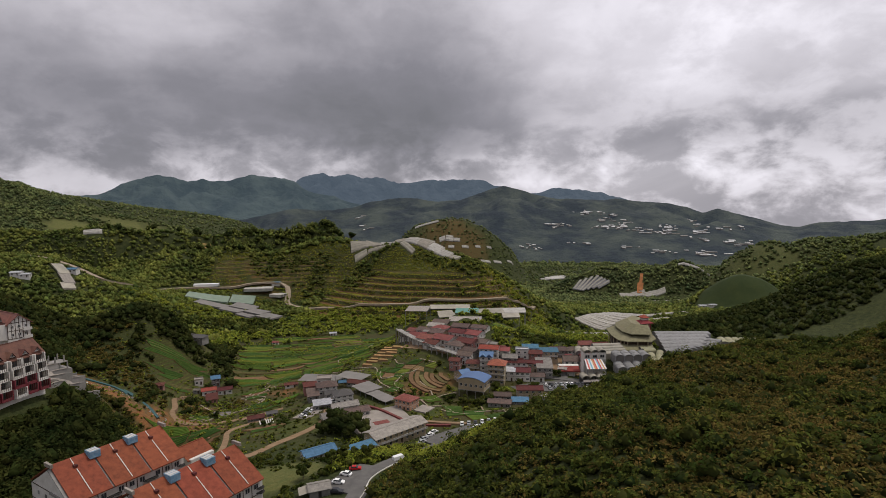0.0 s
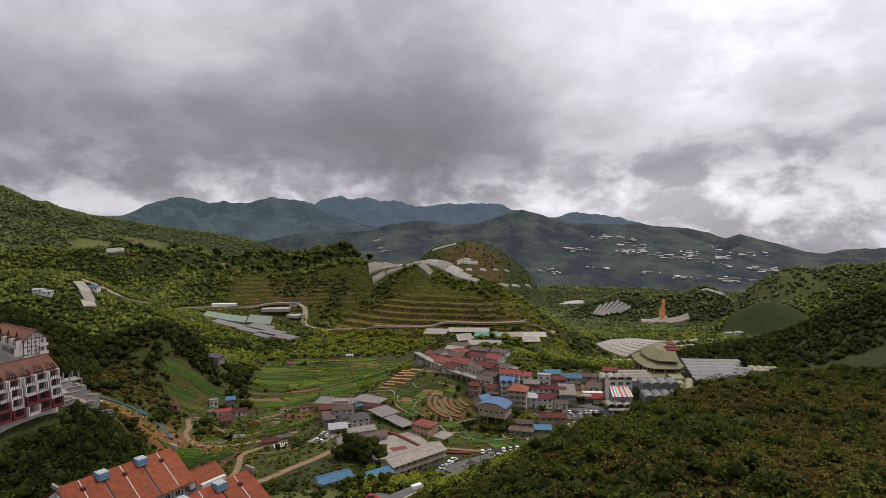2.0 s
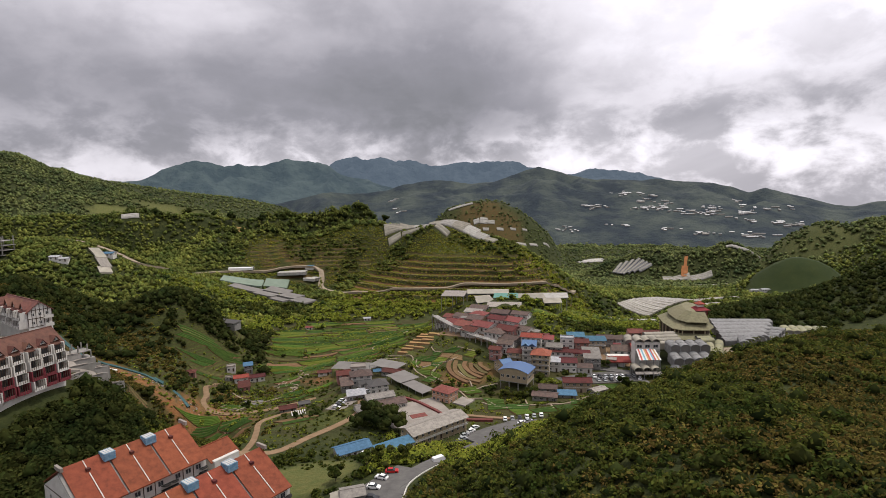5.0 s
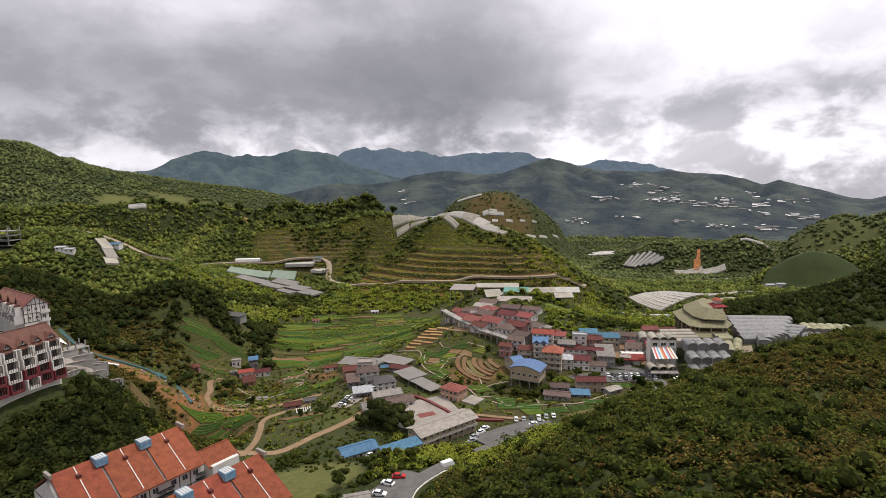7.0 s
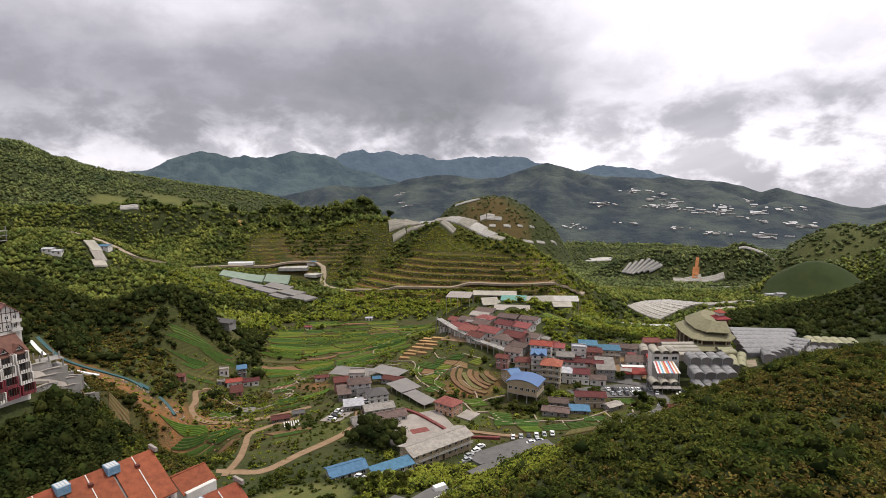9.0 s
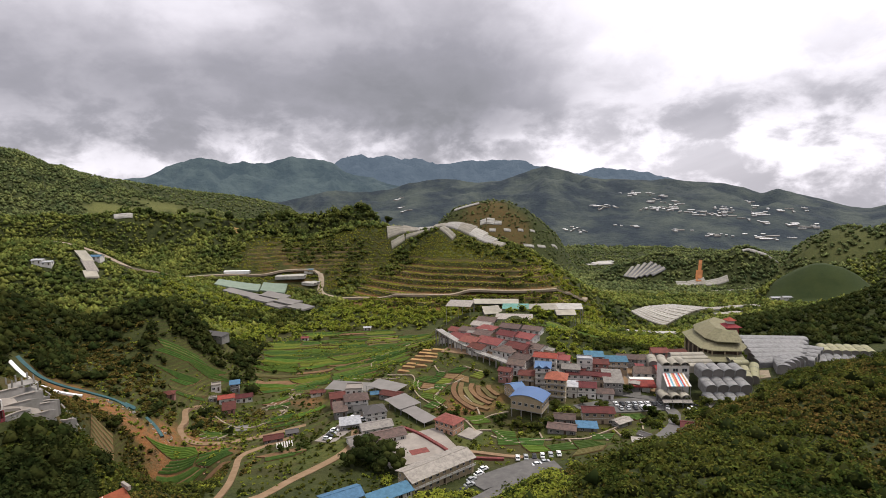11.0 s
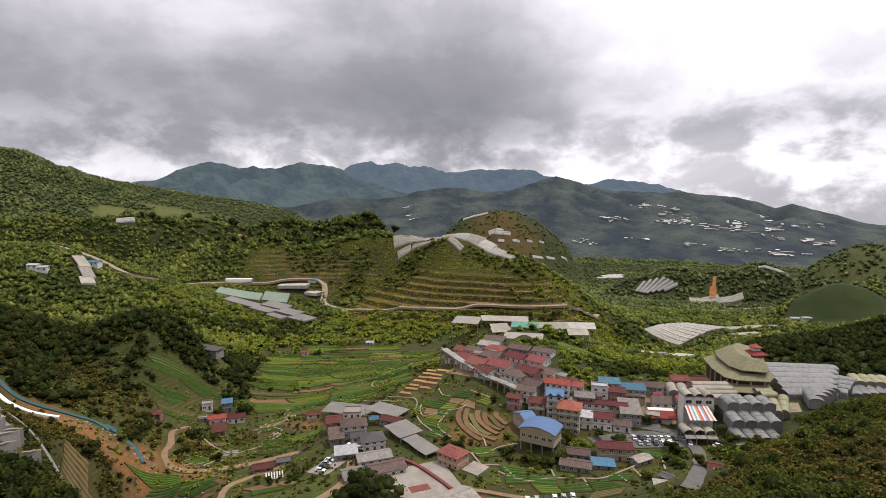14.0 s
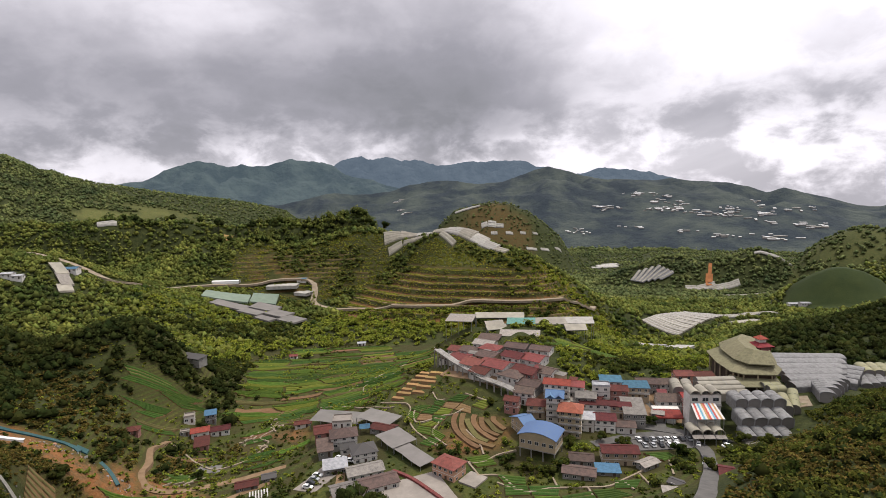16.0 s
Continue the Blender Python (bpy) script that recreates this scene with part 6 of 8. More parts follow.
# ---------------------------------------------------------------- market: pavilion, tunnels and canopies
def pavilion():
    """A hall bent round a court, with two tiers of olive roof that follow the bend."""
    ob = thing("pavilion", 0, 0, 0, 0, "market pavilion with a two-tiered olive roof bent round a court", "pavilion", unit=PLAN)

    def tier(name, low, z0, high, z1, mat=R_OLIVE, thick=0.3):
        """Roof planes between a lower and an upper line of the plan."""
        for i in range(len(low) - 1):
            (a, b), (d, e) = low[i], low[i + 1]
            (f, g), (h, k) = high[i], high[i + 1]
            part(name, Shape().slab([(a, b, z0), (d, e, z0), (h, k, z1), (f, g, z1)], thick), mat, ob)

    eave = [(91.0, 292.0), (88.9, 277.0), (89.4, 266.0), (93.0, 262.6), (104.6, 261.8), (109.5, 268.0)]
    inner = [(98.0, 291.0), (96.2, 279.0), (95.6, 272.0), (97.4, 269.0), (104.5, 267.2), (107.0, 270.5)]
    tier("lower_roof", eave, 16.0, inner, 18.9)
    low = [(96.5, 293.0), (93.6, 284.0), (92.9, 271.0), (95.6, 265.2), (104.2, 263.4), (106.6, 266.5)]
    high = [(106.0, 293.0), (100.4, 285.0), (98.6, 273.6), (100.2, 270.6), (104.6, 269.0), (105.8, 270.2)]
    tier("upper_roof", low, 19.2, high, 23.0)
    tier("rear_roof", high, 23.0, [(112, 292), (107, 285), (104.4, 277), (104.8, 275), (106.2, 273.4), (106.6, 272.6)], 21.4)
    ring = [(97.0, 291.0), (95.0, 280.0), (94.6, 271.5), (97.0, 268.0), (104.0, 266.0), (106.6, 268.6)]
    for i in range(len(ring) - 1):
        (a, b), (d, e) = ring[i], ring[i + 1]
        part("clerestory", Shape().slab([(a, b, 20.0), (d, e, 20.0), (d + 0.3, e + 0.3, 20.0), (a + 0.3, b + 0.3, 20.0)], 2.6), M_TIMBER, ob)
    base = [(92.8, 291.0), (90.9, 277.0), (91.4, 267.0), (94.0, 264.4), (104.0, 263.6), (107.6, 268.6)]
    for i in range(len(base) - 1):
        (a, b), (d, e) = base[i], base[i + 1]
        part("wall", Shape().slab([(a, b, 16.4), (d, e, 16.4), (d + 0.3, e + 0.3, 16.4), (a + 0.3, b + 0.3, 16.4)], 12.0), M_TIMBER, ob)
        for u in (0.0, 0.5):
            px, py = a + (d - a) * u - 0.8, b + (e - b) * u - 0.8
            part("column", Shape().box(px - 0.22, px + 0.22, py - 0.22, py + 0.22, 5.0, 16.0), M_CREAM, ob)
    tier("skirt_roof", [(84.0, 264.5), (88.4, 259.2), (103.6, 258.6), (106.0, 261.0)], 12.4, [(90.6, 268.5), (92.8, 264.8), (103.8, 263.0), (106.0, 265.0)], 14.0)
    for px, py in ((84.6, 265), (88.8, 259.9), (96, 259.6), (103.2, 259.3)):
        part("skirt_post", Shape().box(px - 0.15, px + 0.15, py - 0.15, py + 0.15, 3.0, 12.3), M_CREAM, ob)
    return ob


pavilion()
shrine = thing("red_tower", 108.5, 282.5, 17.5, 10, "ornate red temple roof beside the pavilion", "shrine", unit=PLAN)
part("wall", Shape().box(-2.6, 2.6, -2.6, 2.6, -14, 4.2), M_PINK, shrine)
part("lower_roof", roof_hip(6.4, 6.4, 4.2, 30, 0.5), R_RED, shrine)
part("upper_wall", Shape().box(-1.4, 1.4, -1.4, 1.4, 5.0, 7.0), M_WHITE, shrine)
part("upper_roof", roof_hip(3.4, 3.4, 7.0, 34, 0.4), R_RED, shrine)
part("finial", Shape().bar((0, 0, 8.4), (0, 0, 9.6), 0.12), R_TERRA, shrine)
for px in (-2.2, 2.2):
    part("column", Shape().bar((px, -3.0, -6), (px, -3.0, 4.0), 0.2, 8), R_RED, shrine)

BARRELS = "plastic barrel roofs"
for k in range(4):
    greenhouse(81 + k * 4.15, 242.6 + k * 0.1, 11.6, 6.5, 4.1, 1, 1.2, 3.4, 92, M_PLASTIC, "grey plastic barrel roof stepping down the market", -4, BARRELS)
for k in range(4):
    greenhouse(80.3 + k * 4.2, 236.8 + k * 0.12, 8.2, 6.6, 4.15, 1, 1.2, 3.2, 92, M_PLASTIC, "grey plastic barrel roof of the middle row", -8, BARRELS)
for k in range(4):
    greenhouse(79.3 + k * 3.9, 231.6 + k * 0.2, 4.8, 6.0, 3.85, 1, 1.1, 3.0, 94, M_PLASTIC, "grey plastic barrel roof of the lowest row", -10, BARRELS)
greenhouse(98.6, 246, 9.6, 9, 3.6, 1, 1.5, 2.4, 75, M_PLASTIC_OLIVE, "olive plastic barrel roof beside the pavilion", -10, BARRELS)
greenhouse(104, 250.5, 8.4, 12, 3.8, 1, 1.7, 2.6, 65, M_PLASTIC_OLIVE, "long olive plastic tunnel below the pavilion", -10, BARRELS)
greenhouse(101, 258, 11, 6, 3.4, 2, 1.2, 1.8, 5, M_PLASTIC_OLIVE, "short olive tunnels at the pavilion's foot", 0, BARRELS)
house(109.5, 249, 8, 8, -20, 1, "mono", R_OLIVE, M_GREYWALL, "low shed with a dull olive sheet roof", 12, z=5.2, name="market_shed", category="shed")
house(85, 228.5, 19, 5, -4, 1, "mono", R_PALE, M_GREYWALL, "long shed with cream sheet roof by the road", 16, z=4.0, name="market_shed", category="shed", fh=2.6)
for k in range(4):
    greenhouse(77 + k * 0.3 + 3, 250 + k * 3.2, 11.2 + 0.5 * k, 17 - k, 3.2, 1, 0.8, 2.6, 4, M_PLASTIC_OLD, "weathered pale ridge roof behind the barrels", 0, BARRELS)
greenhouse(70, 262, 7.5, 10, 4, 2, 1.5, 4.0, 80, M_PLASTIC_OLD, "weathered cream barrel roofs by the peach house", 0, BARRELS)

hall = thing("market_hall", 69.8, 243.2, 4.5, 1, "white market hall with three arched roof bays", "market hall", unit=PLAN)
part("wall", Shape().box(-5.2, 5.2, -2.6, 2.6, -2.0, 12.2), M_WHITE, hall)
for k in range(3):
    part("arched_roof", Shape().arch(-3.2, 3.2, 3.4, 1.4, 0.2, 0, 10, 0.15), M_PLASTIC_OLD, hall).matrix_basis = pose((-3.45 + k * 3.45) * PLAN, 0, 12.2 * PLAN, 0, 0, 90)
    window(hall, -3.45 + k * 3.45, -2.6, 9.9, 2.7, 1.7, 0)
    part("balcony_panel", Shape().box(-4.9 + k * 3.45, -2.0 + k * 3.45, -3.5, -3.4, 8.6, 9.5), M_FRAME, hall)
part("balcony", Shape().box(-5.2, 5.2, -3.5, -2.6, 8.4, 8.58), M_CONCRETE, hall)
can = thing("striped_canopy", 68.6, 236.6, 4.3, 2, "sloping canopy of red, white, blue and ochre stripes", "canopy", unit=PLAN)
M_OCHRE = material("ochre_stripe", c(0.45, 0.27, 0.12), c(0.4, 0.24, 0.11), 0.5, 0.7)
M_TEALSTRIPE = material("blue_stripe", c(0.16, 0.36, 0.48), c(0.14, 0.32, 0.42), 0.5, 0.7)
M_REDSTRIPE = material("red_stripe", c(0.50, 0.10, 0.08), c(0.42, 0.09, 0.08), 0.5, 0.7)
M_WHITESTRIPE = material("white_stripe", c(0.62, 0.60, 0.58), c(0.55, 0.53, 0.52), 0.5, 0.7)
order = (M_WHITESTRIPE, M_REDSTRIPE, M_WHITESTRIPE, M_TEALSTRIPE, M_WHITESTRIPE, M_OCHRE, M_REDSTRIPE, M_WHITESTRIPE, M_TEALSTRIPE, M_REDSTRIPE, M_WHITESTRIPE, M_OCHRE, M_WHITESTRIPE)
for i, mt in enumerate(order):
    a, b = -4.3 + i * 9.0 / len(order), -4.3 + (i + 1) * 9.0 / len(order)
    part("stripe", Shape().slab([(a, -3.2, 7.0), (b, -3.2, 7.0), (b * 0.88, 3.2, 9.8), (a * 0.88, 3.2, 9.8)], 0.1), mt, can)
for px in (-4.1, -1.3, 1.5, 4.4):
    part("post", Shape().box(px - 0.1, px + 0.1, -3.0, -2.8, -1, 6.9), M_METAL, can)
porch = thing("barrel_porch", 66.8, 233.2, 4.0, 1, "porch with three weathered barrel roofs on posts", "porch", unit=PLAN)
for k in range(3):
    part("barrel", Shape().arch(-2.9, 2.9, 3.5, 1.3, 0.25, 0, 10, 0.12), M_PLASTIC_OLD, porch).matrix_basis = pose((-3.6 + k * 3.6) * PLAN, 0, 3.6 * PLAN, 0, 0, 90)
    part("lower_awning", Shape().slab([(-5.3 + k * 3.6, -4.6, 2.9), (-1.9 + k * 3.6, -4.6, 2.9), (-1.9 + k * 3.6, -2.9, 3.5), (-5.3 + k * 3.6, -2.9, 3.5)], 0.1), R_GREY, porch)
for px in (-5.3, -1.8, 1.8, 5.3):
    for py in (-4.4, 0, 2.7):
        part("post", Shape().box(px - 0.09, px + 0.09, py - 0.09, py + 0.09, -1, 3.6 if py > -4 else 2.8), M_METAL, porch)
part("back_wall", Shape().box(-5.4, 5.4, 2.8, 3.0, -1, 4.0), M_GREYWALL, porch)

BIG = "large greenhouse tunnels"
for k in range(6):
    greenhouse(138.5 - k * 2.9, 303.5 - k * 6.6, 6.4 - k * 0.1, 31 - 2.2 * k, 6.5, 1, 0.95, 3.4, -3 + k * 1.5, M_PLASTIC, "long grey plastic greenhouse tunnel behind the market", 0, BIG, False)
for k in range(4):
    greenhouse(150.5 - k * 4.2, 292 - k * 5.0, 5.2, 9.5, 5.2, 1, 0.9, 3.2, -38, M_PLASTIC, "grey plastic greenhouse bay turning down the slope", 0, BIG, False)
for k in range(6):
    x, y, ln = 119.5 + k * 4.7, 259.5 + k * 5.2, 25 - k * 2.2
    ux, uy = math.cos(radians(66)), math.sin(radians(66))
    drop = math.degrees(math.atan2(ground_z(x + ux * ln / 2, y + uy * ln / 2) - ground_z(x - ux * ln / 2, y - uy * ln / 2), ln))
    greenhouse(x, y, ground_z(x, y) + 0.2, ln, 5.2, 1, 1.1, 2.8, 66, M_PLASTIC, "grey plastic tunnel running down to the hill", -drop, BIG)
for k in range(6):
    greenhouse(158 + k * 4.6, 294.5 + k * 0.9, 4.0 - 0.4 * k, 9, 4.5, 1, 1.4, 3.0, 78, M_PLASTIC_OLIVE, "olive plastic tunnel at the end of the nursery", -4, BIG)
for k in range(5):
    greenhouse(151 + k * 4.4, 284.5 + k * 1.8, 2.6 - 0.4 * k, 9, 4.3, 1, 1.2, 2.6, 72, M_PLASTIC, "small grey tunnel at the end of the nursery", -6, BIG)
draped("loading_yard", 109, 257, 8, 14, -24, M_PATH, "pale dusty loading yard below the pavilion", 0.3, "yard", kind="structure")


# ---------------------------------------------------------------- vegetable plots and terraces
CROPS = [material("crop_" + n, a, b, 0.5, 0.95, vary=0.18, bump=0.6, bump_scale=1.6) for n, a, b in (
    ("deep_green", c(0.028, 0.060, 0.011), c(0.050, 0.088, 0.015)),
    ("fresh_green", c(0.048, 0.092, 0.012), c(0.085, 0.128, 0.019)),
    ("yellow_green", c(0.130, 0.150, 0.022), c(0.095, 0.120, 0.018)),
    ("dry_olive", c(0.085, 0.080, 0.028), c(0.12, 0.098, 0.040)),
    ("tilled_earth", c(0.135, 0.080, 0.040), c(0.175, 0.108, 0.055)),
    ("ochre_earth", c(0.31, 0.195, 0.080), c(0.24, 0.150, 0.062)))]
CROP_WORDS = ("deep green", "fresh green", "yellow-green", "dry olive", "freshly tilled brown", "bare ochre")
rng = random.Random(11)


def plot(x, y, w, d, turn, kind, rows=True, lift=0.25):
    row_kind = {4: 3, 5: 5}.get(kind, kind)
    n = max(2, int(d / 1.6)) if rows else 0
    draped("vegetable_plot", x, y, w, d, turn, CROPS[4] if rows and kind != 5 and rng.random() < 0.25 else CROPS[kind], f"{CROP_WORDS[kind]} vegetable plot in straight rows", lift, "plot", "vegetable plots", n, CROPS[row_kind])


# brown contour terraces below the blue hall
for i in range(7):
    r = 8.5 + i * 2.6
    lo, hi = -8 + rng.uniform(-6, 14), 72 - rng.uniform(0, 22)
    pts = []
    for k in range(9):
        a = radians(lo + (hi - lo) * k / 8)
        q = r + 0.35 * math.sin(k * 0.9 + i * 2.1)
        pts.append((6 - math.cos(a) * q * 0.9, 243 - math.sin(a) * q * 0.85))
    ribbon("earth_terrace", pts, 1.9, CROPS[(4, 3, 4, 4, 3, 4, 4)[i]], "brown earth terrace following the slope", 0.6, "terrace", step=1.2)
# ochre steps beside the shop deck
for i in range(7):
    t = i / 6
    for side in (0, 1):
        px, py = -30 - t * 9 + side * 6.5, 285 - t * 20 - side * 1.5
        if side and i in (0, 6):
            continue
        zt = ground_z(px, py)
        st = thing("planting_step", px, py, zt, -14, "flat ochre earth planting step with a low bank", "planting step", "ochre planting steps", PLAN)
        part("bed", Shape().box(-3.0, 3.0, -1.1, 1.1, -1.5, 0.75), CROPS[5], st)
        part("bank", Shape().add([(-3.1, -1.15, -1.2), (3.1, -1.15, -1.2), (3.1, -1.75, -1.6), (-3.1, -1.75, -1.6), (-3.1, -1.12, 0.7), (3.1, -1.12, 0.7)], [(3, 2, 5, 4), (2, 1, 5), (0, 3, 4)]), CROPS[4], st)
# hillside plots above the apartment rows
for i in range(5):
    plot(-118 + i * 6, 181 - i * 3.2, 5, 12 - i, 35, (4, 3, 4, 3, 0)[i], lift=0.4)
shed_words = "white-framed seedling bed under slats"
seed_bed = thing("slatted_bed", -70.5, 202, ground_z(-70.5, 202), 24, shed_words, "seedling bed", unit=PLAN)
for i in range(7):
    part("slat", Shape().box(-2.6 + i * 0.8, -2.2 + i * 0.8, -2.2, 2.2, 0.5, 0.6), M_FRAME, seed_bed)
for px in (-2.5, 2.5):
    part("bearer", Shape().box(px - 0.05, px + 0.05, -2.2, 2.2, -0.2, 0.49), M_TIMBER, seed_bed)
# pale stone walls of the stream bed
r2 = random.Random(8)
for i in range(30):
    t = i / 30
    px, py = -91 + 5 * math.sin(t * 9) + r2.uniform(-2.5, 2.5), 264 - t * 26 + r2.uniform(-2, 2)
    ob = thing("stone_slab", px, py, ground_z(px, py) + 0.35, r2.uniform(0, 180), "pale concrete slab beside the field stream", "slab", "stream slabs", PLAN)
    part("slab", Shape().box(-r2.uniform(0.5, 1.2), r2.uniform(0.5, 1.2), -0.3, 0.3, -0.3, 0.25), M_PATH, ob)
for i in range(14):
    px, py = -103 + r2.uniform(-6, 6), 214 + r2.uniform(-4, 5)
    ob = thing("stone_slab", px, py, ground_z(px, py) + 0.3, r2.uniform(10, 60), "long pale beam lying beside the track", "slab", "stream slabs", PLAN)
    part("slab", Shape().box(-r2.uniform(1, 2.4), r2.uniform(1, 2.4), -0.2, 0.2, -0.3, 0.2), M_PATH, ob)

# farmhouse with red roofs in the fields
house(-113.5, 248, 8, 6, 25, 1, "gable", R_RED, M_WHITE, "white farmhouse with a bright red roof", 18, fh=3.6)
house(-108, 252.5, 9, 6, 25, 1, "gable", R_MAROON, M_WHITE, "farmhouse wing with maroon roof", 18, fh=3.2)
house(-109, 240.8, 6, 8, 25, 1, "mono", R_MAROON, M_PINK, "maroon lean-to beside the farmhouse", 8, fh=3.0)
house(-114.5, 258, 5, 5, 25, 2, "mono", R_BLUE, M_GREYWALL, "small shed with a blue roof by the farmhouse", 8, fh=2.6)
house(-121, 254, 5, 5, 25, 1, "flat", M_SLAB, M_WHITE, "small white flat-roofed tank house", fh=3.2)
house(-128, 231, 5, 5, 20, 1, "hip", R_MAROON, M_PINK, "small maroon-roofed field hut", 22, fh=2.6)
house(-118.5, 246, 4, 3, 25, 1, "flat", M_SLAB, M_GREYWALL, "low pale store beside the farmhouse", fh=2.0)
house(-77, 208.5, 8, 5, 24, 1, "gable", R_MAROON, M_GREYWALL, "dark maroon field shed by the track", 18, fh=2.6)
house(-72, 213, 5, 4, 24, 1, "gable", R_DARK, M_GREYWALL, "small dark shed among plots", 18, fh=2.4)
house(-76.5, 257, 8, 4.5, 18, 1, "gable", R_MAROON, M_WHITE, "maroon-roofed shed among the fields", 16, fh=2.6)
house(-137, 285, 20, 6, -20, 1, "mono", R_DARK, M_GREYWALL, "long dark tarpaulin-roofed shed on the hillside", 6, fh=2.4)
house(-80, 375, 6, 4, 10, 1, "gable", R_SILVER, M_WHITE, "tiny white hut in the fields", 18, fh=2.6)
house(-112, 345, 5, 4, 10, 1, "gable", R_PINKRED, M_WHITE, "tiny red-roofed hut in the fields", 18, fh=2.6)
pond = draped("fish_pond", -98.5, 226.5, 8, 6, 5, M_NET, "dark square field pond with concrete rim", 0.2, "pond", kind="structure")


# ---------------------------------------------------------------- middle distance
for x, y, w, d, tn, mt, lb in (
    (-206, 457, 34, 14, 12, M_PLASTIC_GREEN, "green-tinted plastic growing house"), (-179, 465, 20, 15, 10, M_PLASTIC_GREEN, "green-tinted plastic growing house"), (-196, 441, 26, 13, -4, M_NET, "flat grey net-covered growing house"), (-172, 450, 20, 14, -8, M_NET, "grey net-covered growing house"),
    (-176, 434, 17, 12, -12, M_NET, "low grey net house by the slope"), (-157, 439, 17, 15, -16, M_NET, "grey net house at the field's end"), (-143, 426, 17, 14, -26, M_NET, "grey net house above the crops"), (-161, 423, 13, 9, -18, M_NET, "narrow grey net house above the crops")):
    draped("net_house", x, y, w, d, tn, mt, lb, 2.6, "net house", "net houses")
greenhouse(-171, 487, ground_z(-171, 487) - 0.5, 25, 4.0, 4, 0.5, 2.6, 6, M_PLASTIC_PALE, "pale flat-roofed packing house beside the hill road", 0, "packing houses", ribs=False)
greenhouse(-152, 483, ground_z(-152, 483) - 0.5, 13, 4.0, 3, 0.5, 2.2, -20, M_PLASTIC_PALE, "pale flat-roofed packing house at the road bend", 0, "packing houses", ribs=False)
house(-158, 495, 10, 6, 6, 1, "mono", R_BLUE, M_WHITE, "small blue-roofed store by the road", 4, name="packing_house", category="packing house")
greenhouse(-216, 478, ground_z(-216, 478), 22, 4.5, 1, 0.6, 2.2, 6, P_WHITE, "long low white roof beside the hill road", 0, "packing houses", ribs=False)
house(-272, 385, 10, 8, 10, 1, "gable", R_BLUE, M_WHITE, "blue-roofed house at the road's end", 16)
draped("shed", -276, 379, 7, 12, 60, M_PLASTIC_OLD, "long pale sheet roof stepping down by the road", 2.2, "shed", "stepped sheds")
draped("shed", -268, 373, 7, 11, 55, R_PALE, "long pale sheet roof stepping down by the road", 2.0, "shed", "stepped sheds")
draped("shed", -263, 367, 8, 6, 50, M_PLASTIC_OLD, "pale sheet roof at the foot of the sheds", 1.8, "shed", "stepped sheds")
for x, y, tn in ((-291, 358, 10), (-286, 359, 20)):
    house(x, y, 8, 6, tn, 1, "gable", R_SILVER, M_WHITE, "small white house among trees", 16)
site = thing("concrete_frame", -330, 352, ground_z(-330, 352), 8, "unfinished concrete frame building on the slope", "building site", unit=PLAN)
for k in range(4):
    part("floor_slab", Shape().box(-11, 11, -6, 6, k * 3.2 - 0.3, k * 3.2), M_CONCRETE, site)
    for px in (-10, -3.3, 3.3, 10):
        for py in (-5.5, 5.5):
            part("column", Shape().box(px - 0.25, px + 0.25, py - 0.25, py + 0.25, k * 3.2, k * 3.2 + 2.9), M_CONCRETE, site)

# plastic houses on the terraced hill
for x, y, w, d, tn, mt, tip in ((-84, 524, 15, 10, 14, M_PLASTIC_OLD, 0.25), (-69, 527, 16, 12, 4, M_PLASTIC_OLD, 0.3), (-54, 527, 16, 13, -4, M_PLASTIC_PALE, 0.35), (-40, 523, 14, 15, -14, M_PLASTIC_OLD, 0.4), (-28, 518, 13, 16, -24, M_PLASTIC_PALE, 0.4), (-17, 512, 13, 15, -32, M_PLASTIC_OLD, 0.4), (-7, 505, 13, 13, -36, M_PLASTIC_PALE, 0.35), (2, 497, 13, 10, -40, M_PLASTIC_PALE, 0.3), (10, 489, 12, 7, -42, M_PLASTIC_OLD, 0.25), (-34, 505, 18, 4.5, -48, M_PLASTIC_OLD, 0.2), (-62, 515, 22, 3.5, 0, M_PLASTIC_OLD, 0.1), (-80, 513, 12, 5, 18, M_PLASTIC_OLD, 0.1)):
    draped("greenhouse", x, y, w, d, tn, mt, "pale plastic greenhouse roof draped over the hilltop", 1.2, "greenhouse", "hilltop greenhouses", max(2, int(d / 2.4)), mt, hug=True, tip=tip)
# earth ledges along the terraces of the hill and of the western steps
def ledges(rise, lo, hi, b0, b1, d0, d1, inside):
    for k in range(lo, hi):
        line = []
        for b in np.radians(np.linspace(b0, b1, 60)):
            d = np.linspace(d0, d1, 160)
            x, y = HUB[0] + np.sin(b) * d, HUB[1] + np.cos(b) * d
            up = np.where(swells(x, y) >= (k - 0.04) * rise)[0]
            spot = (float(x[up[0]]), float(y[up[0]])) if len(up) and up[0] else None
            if spot and inside(*spot) > 0.35 and (not line or math.dist(spot, line[-1]) < 9):
                line.append(spot)
                continue
            if len(line) > 4:
                ribbon("terrace_ledge", line[::2], 1.1, M_LEDGE, "pale earth ledge along a hill terrace", 0.35, "ledge", kind="structure")
            line = [spot] if spot and inside(*spot) > 0.35 else []
        if len(line) > 4:
            ribbon("terrace_ledge", line[::2], 1.1, M_LEDGE, "pale earth ledge along a hill terrace", 0.35, "ledge", kind="structure")


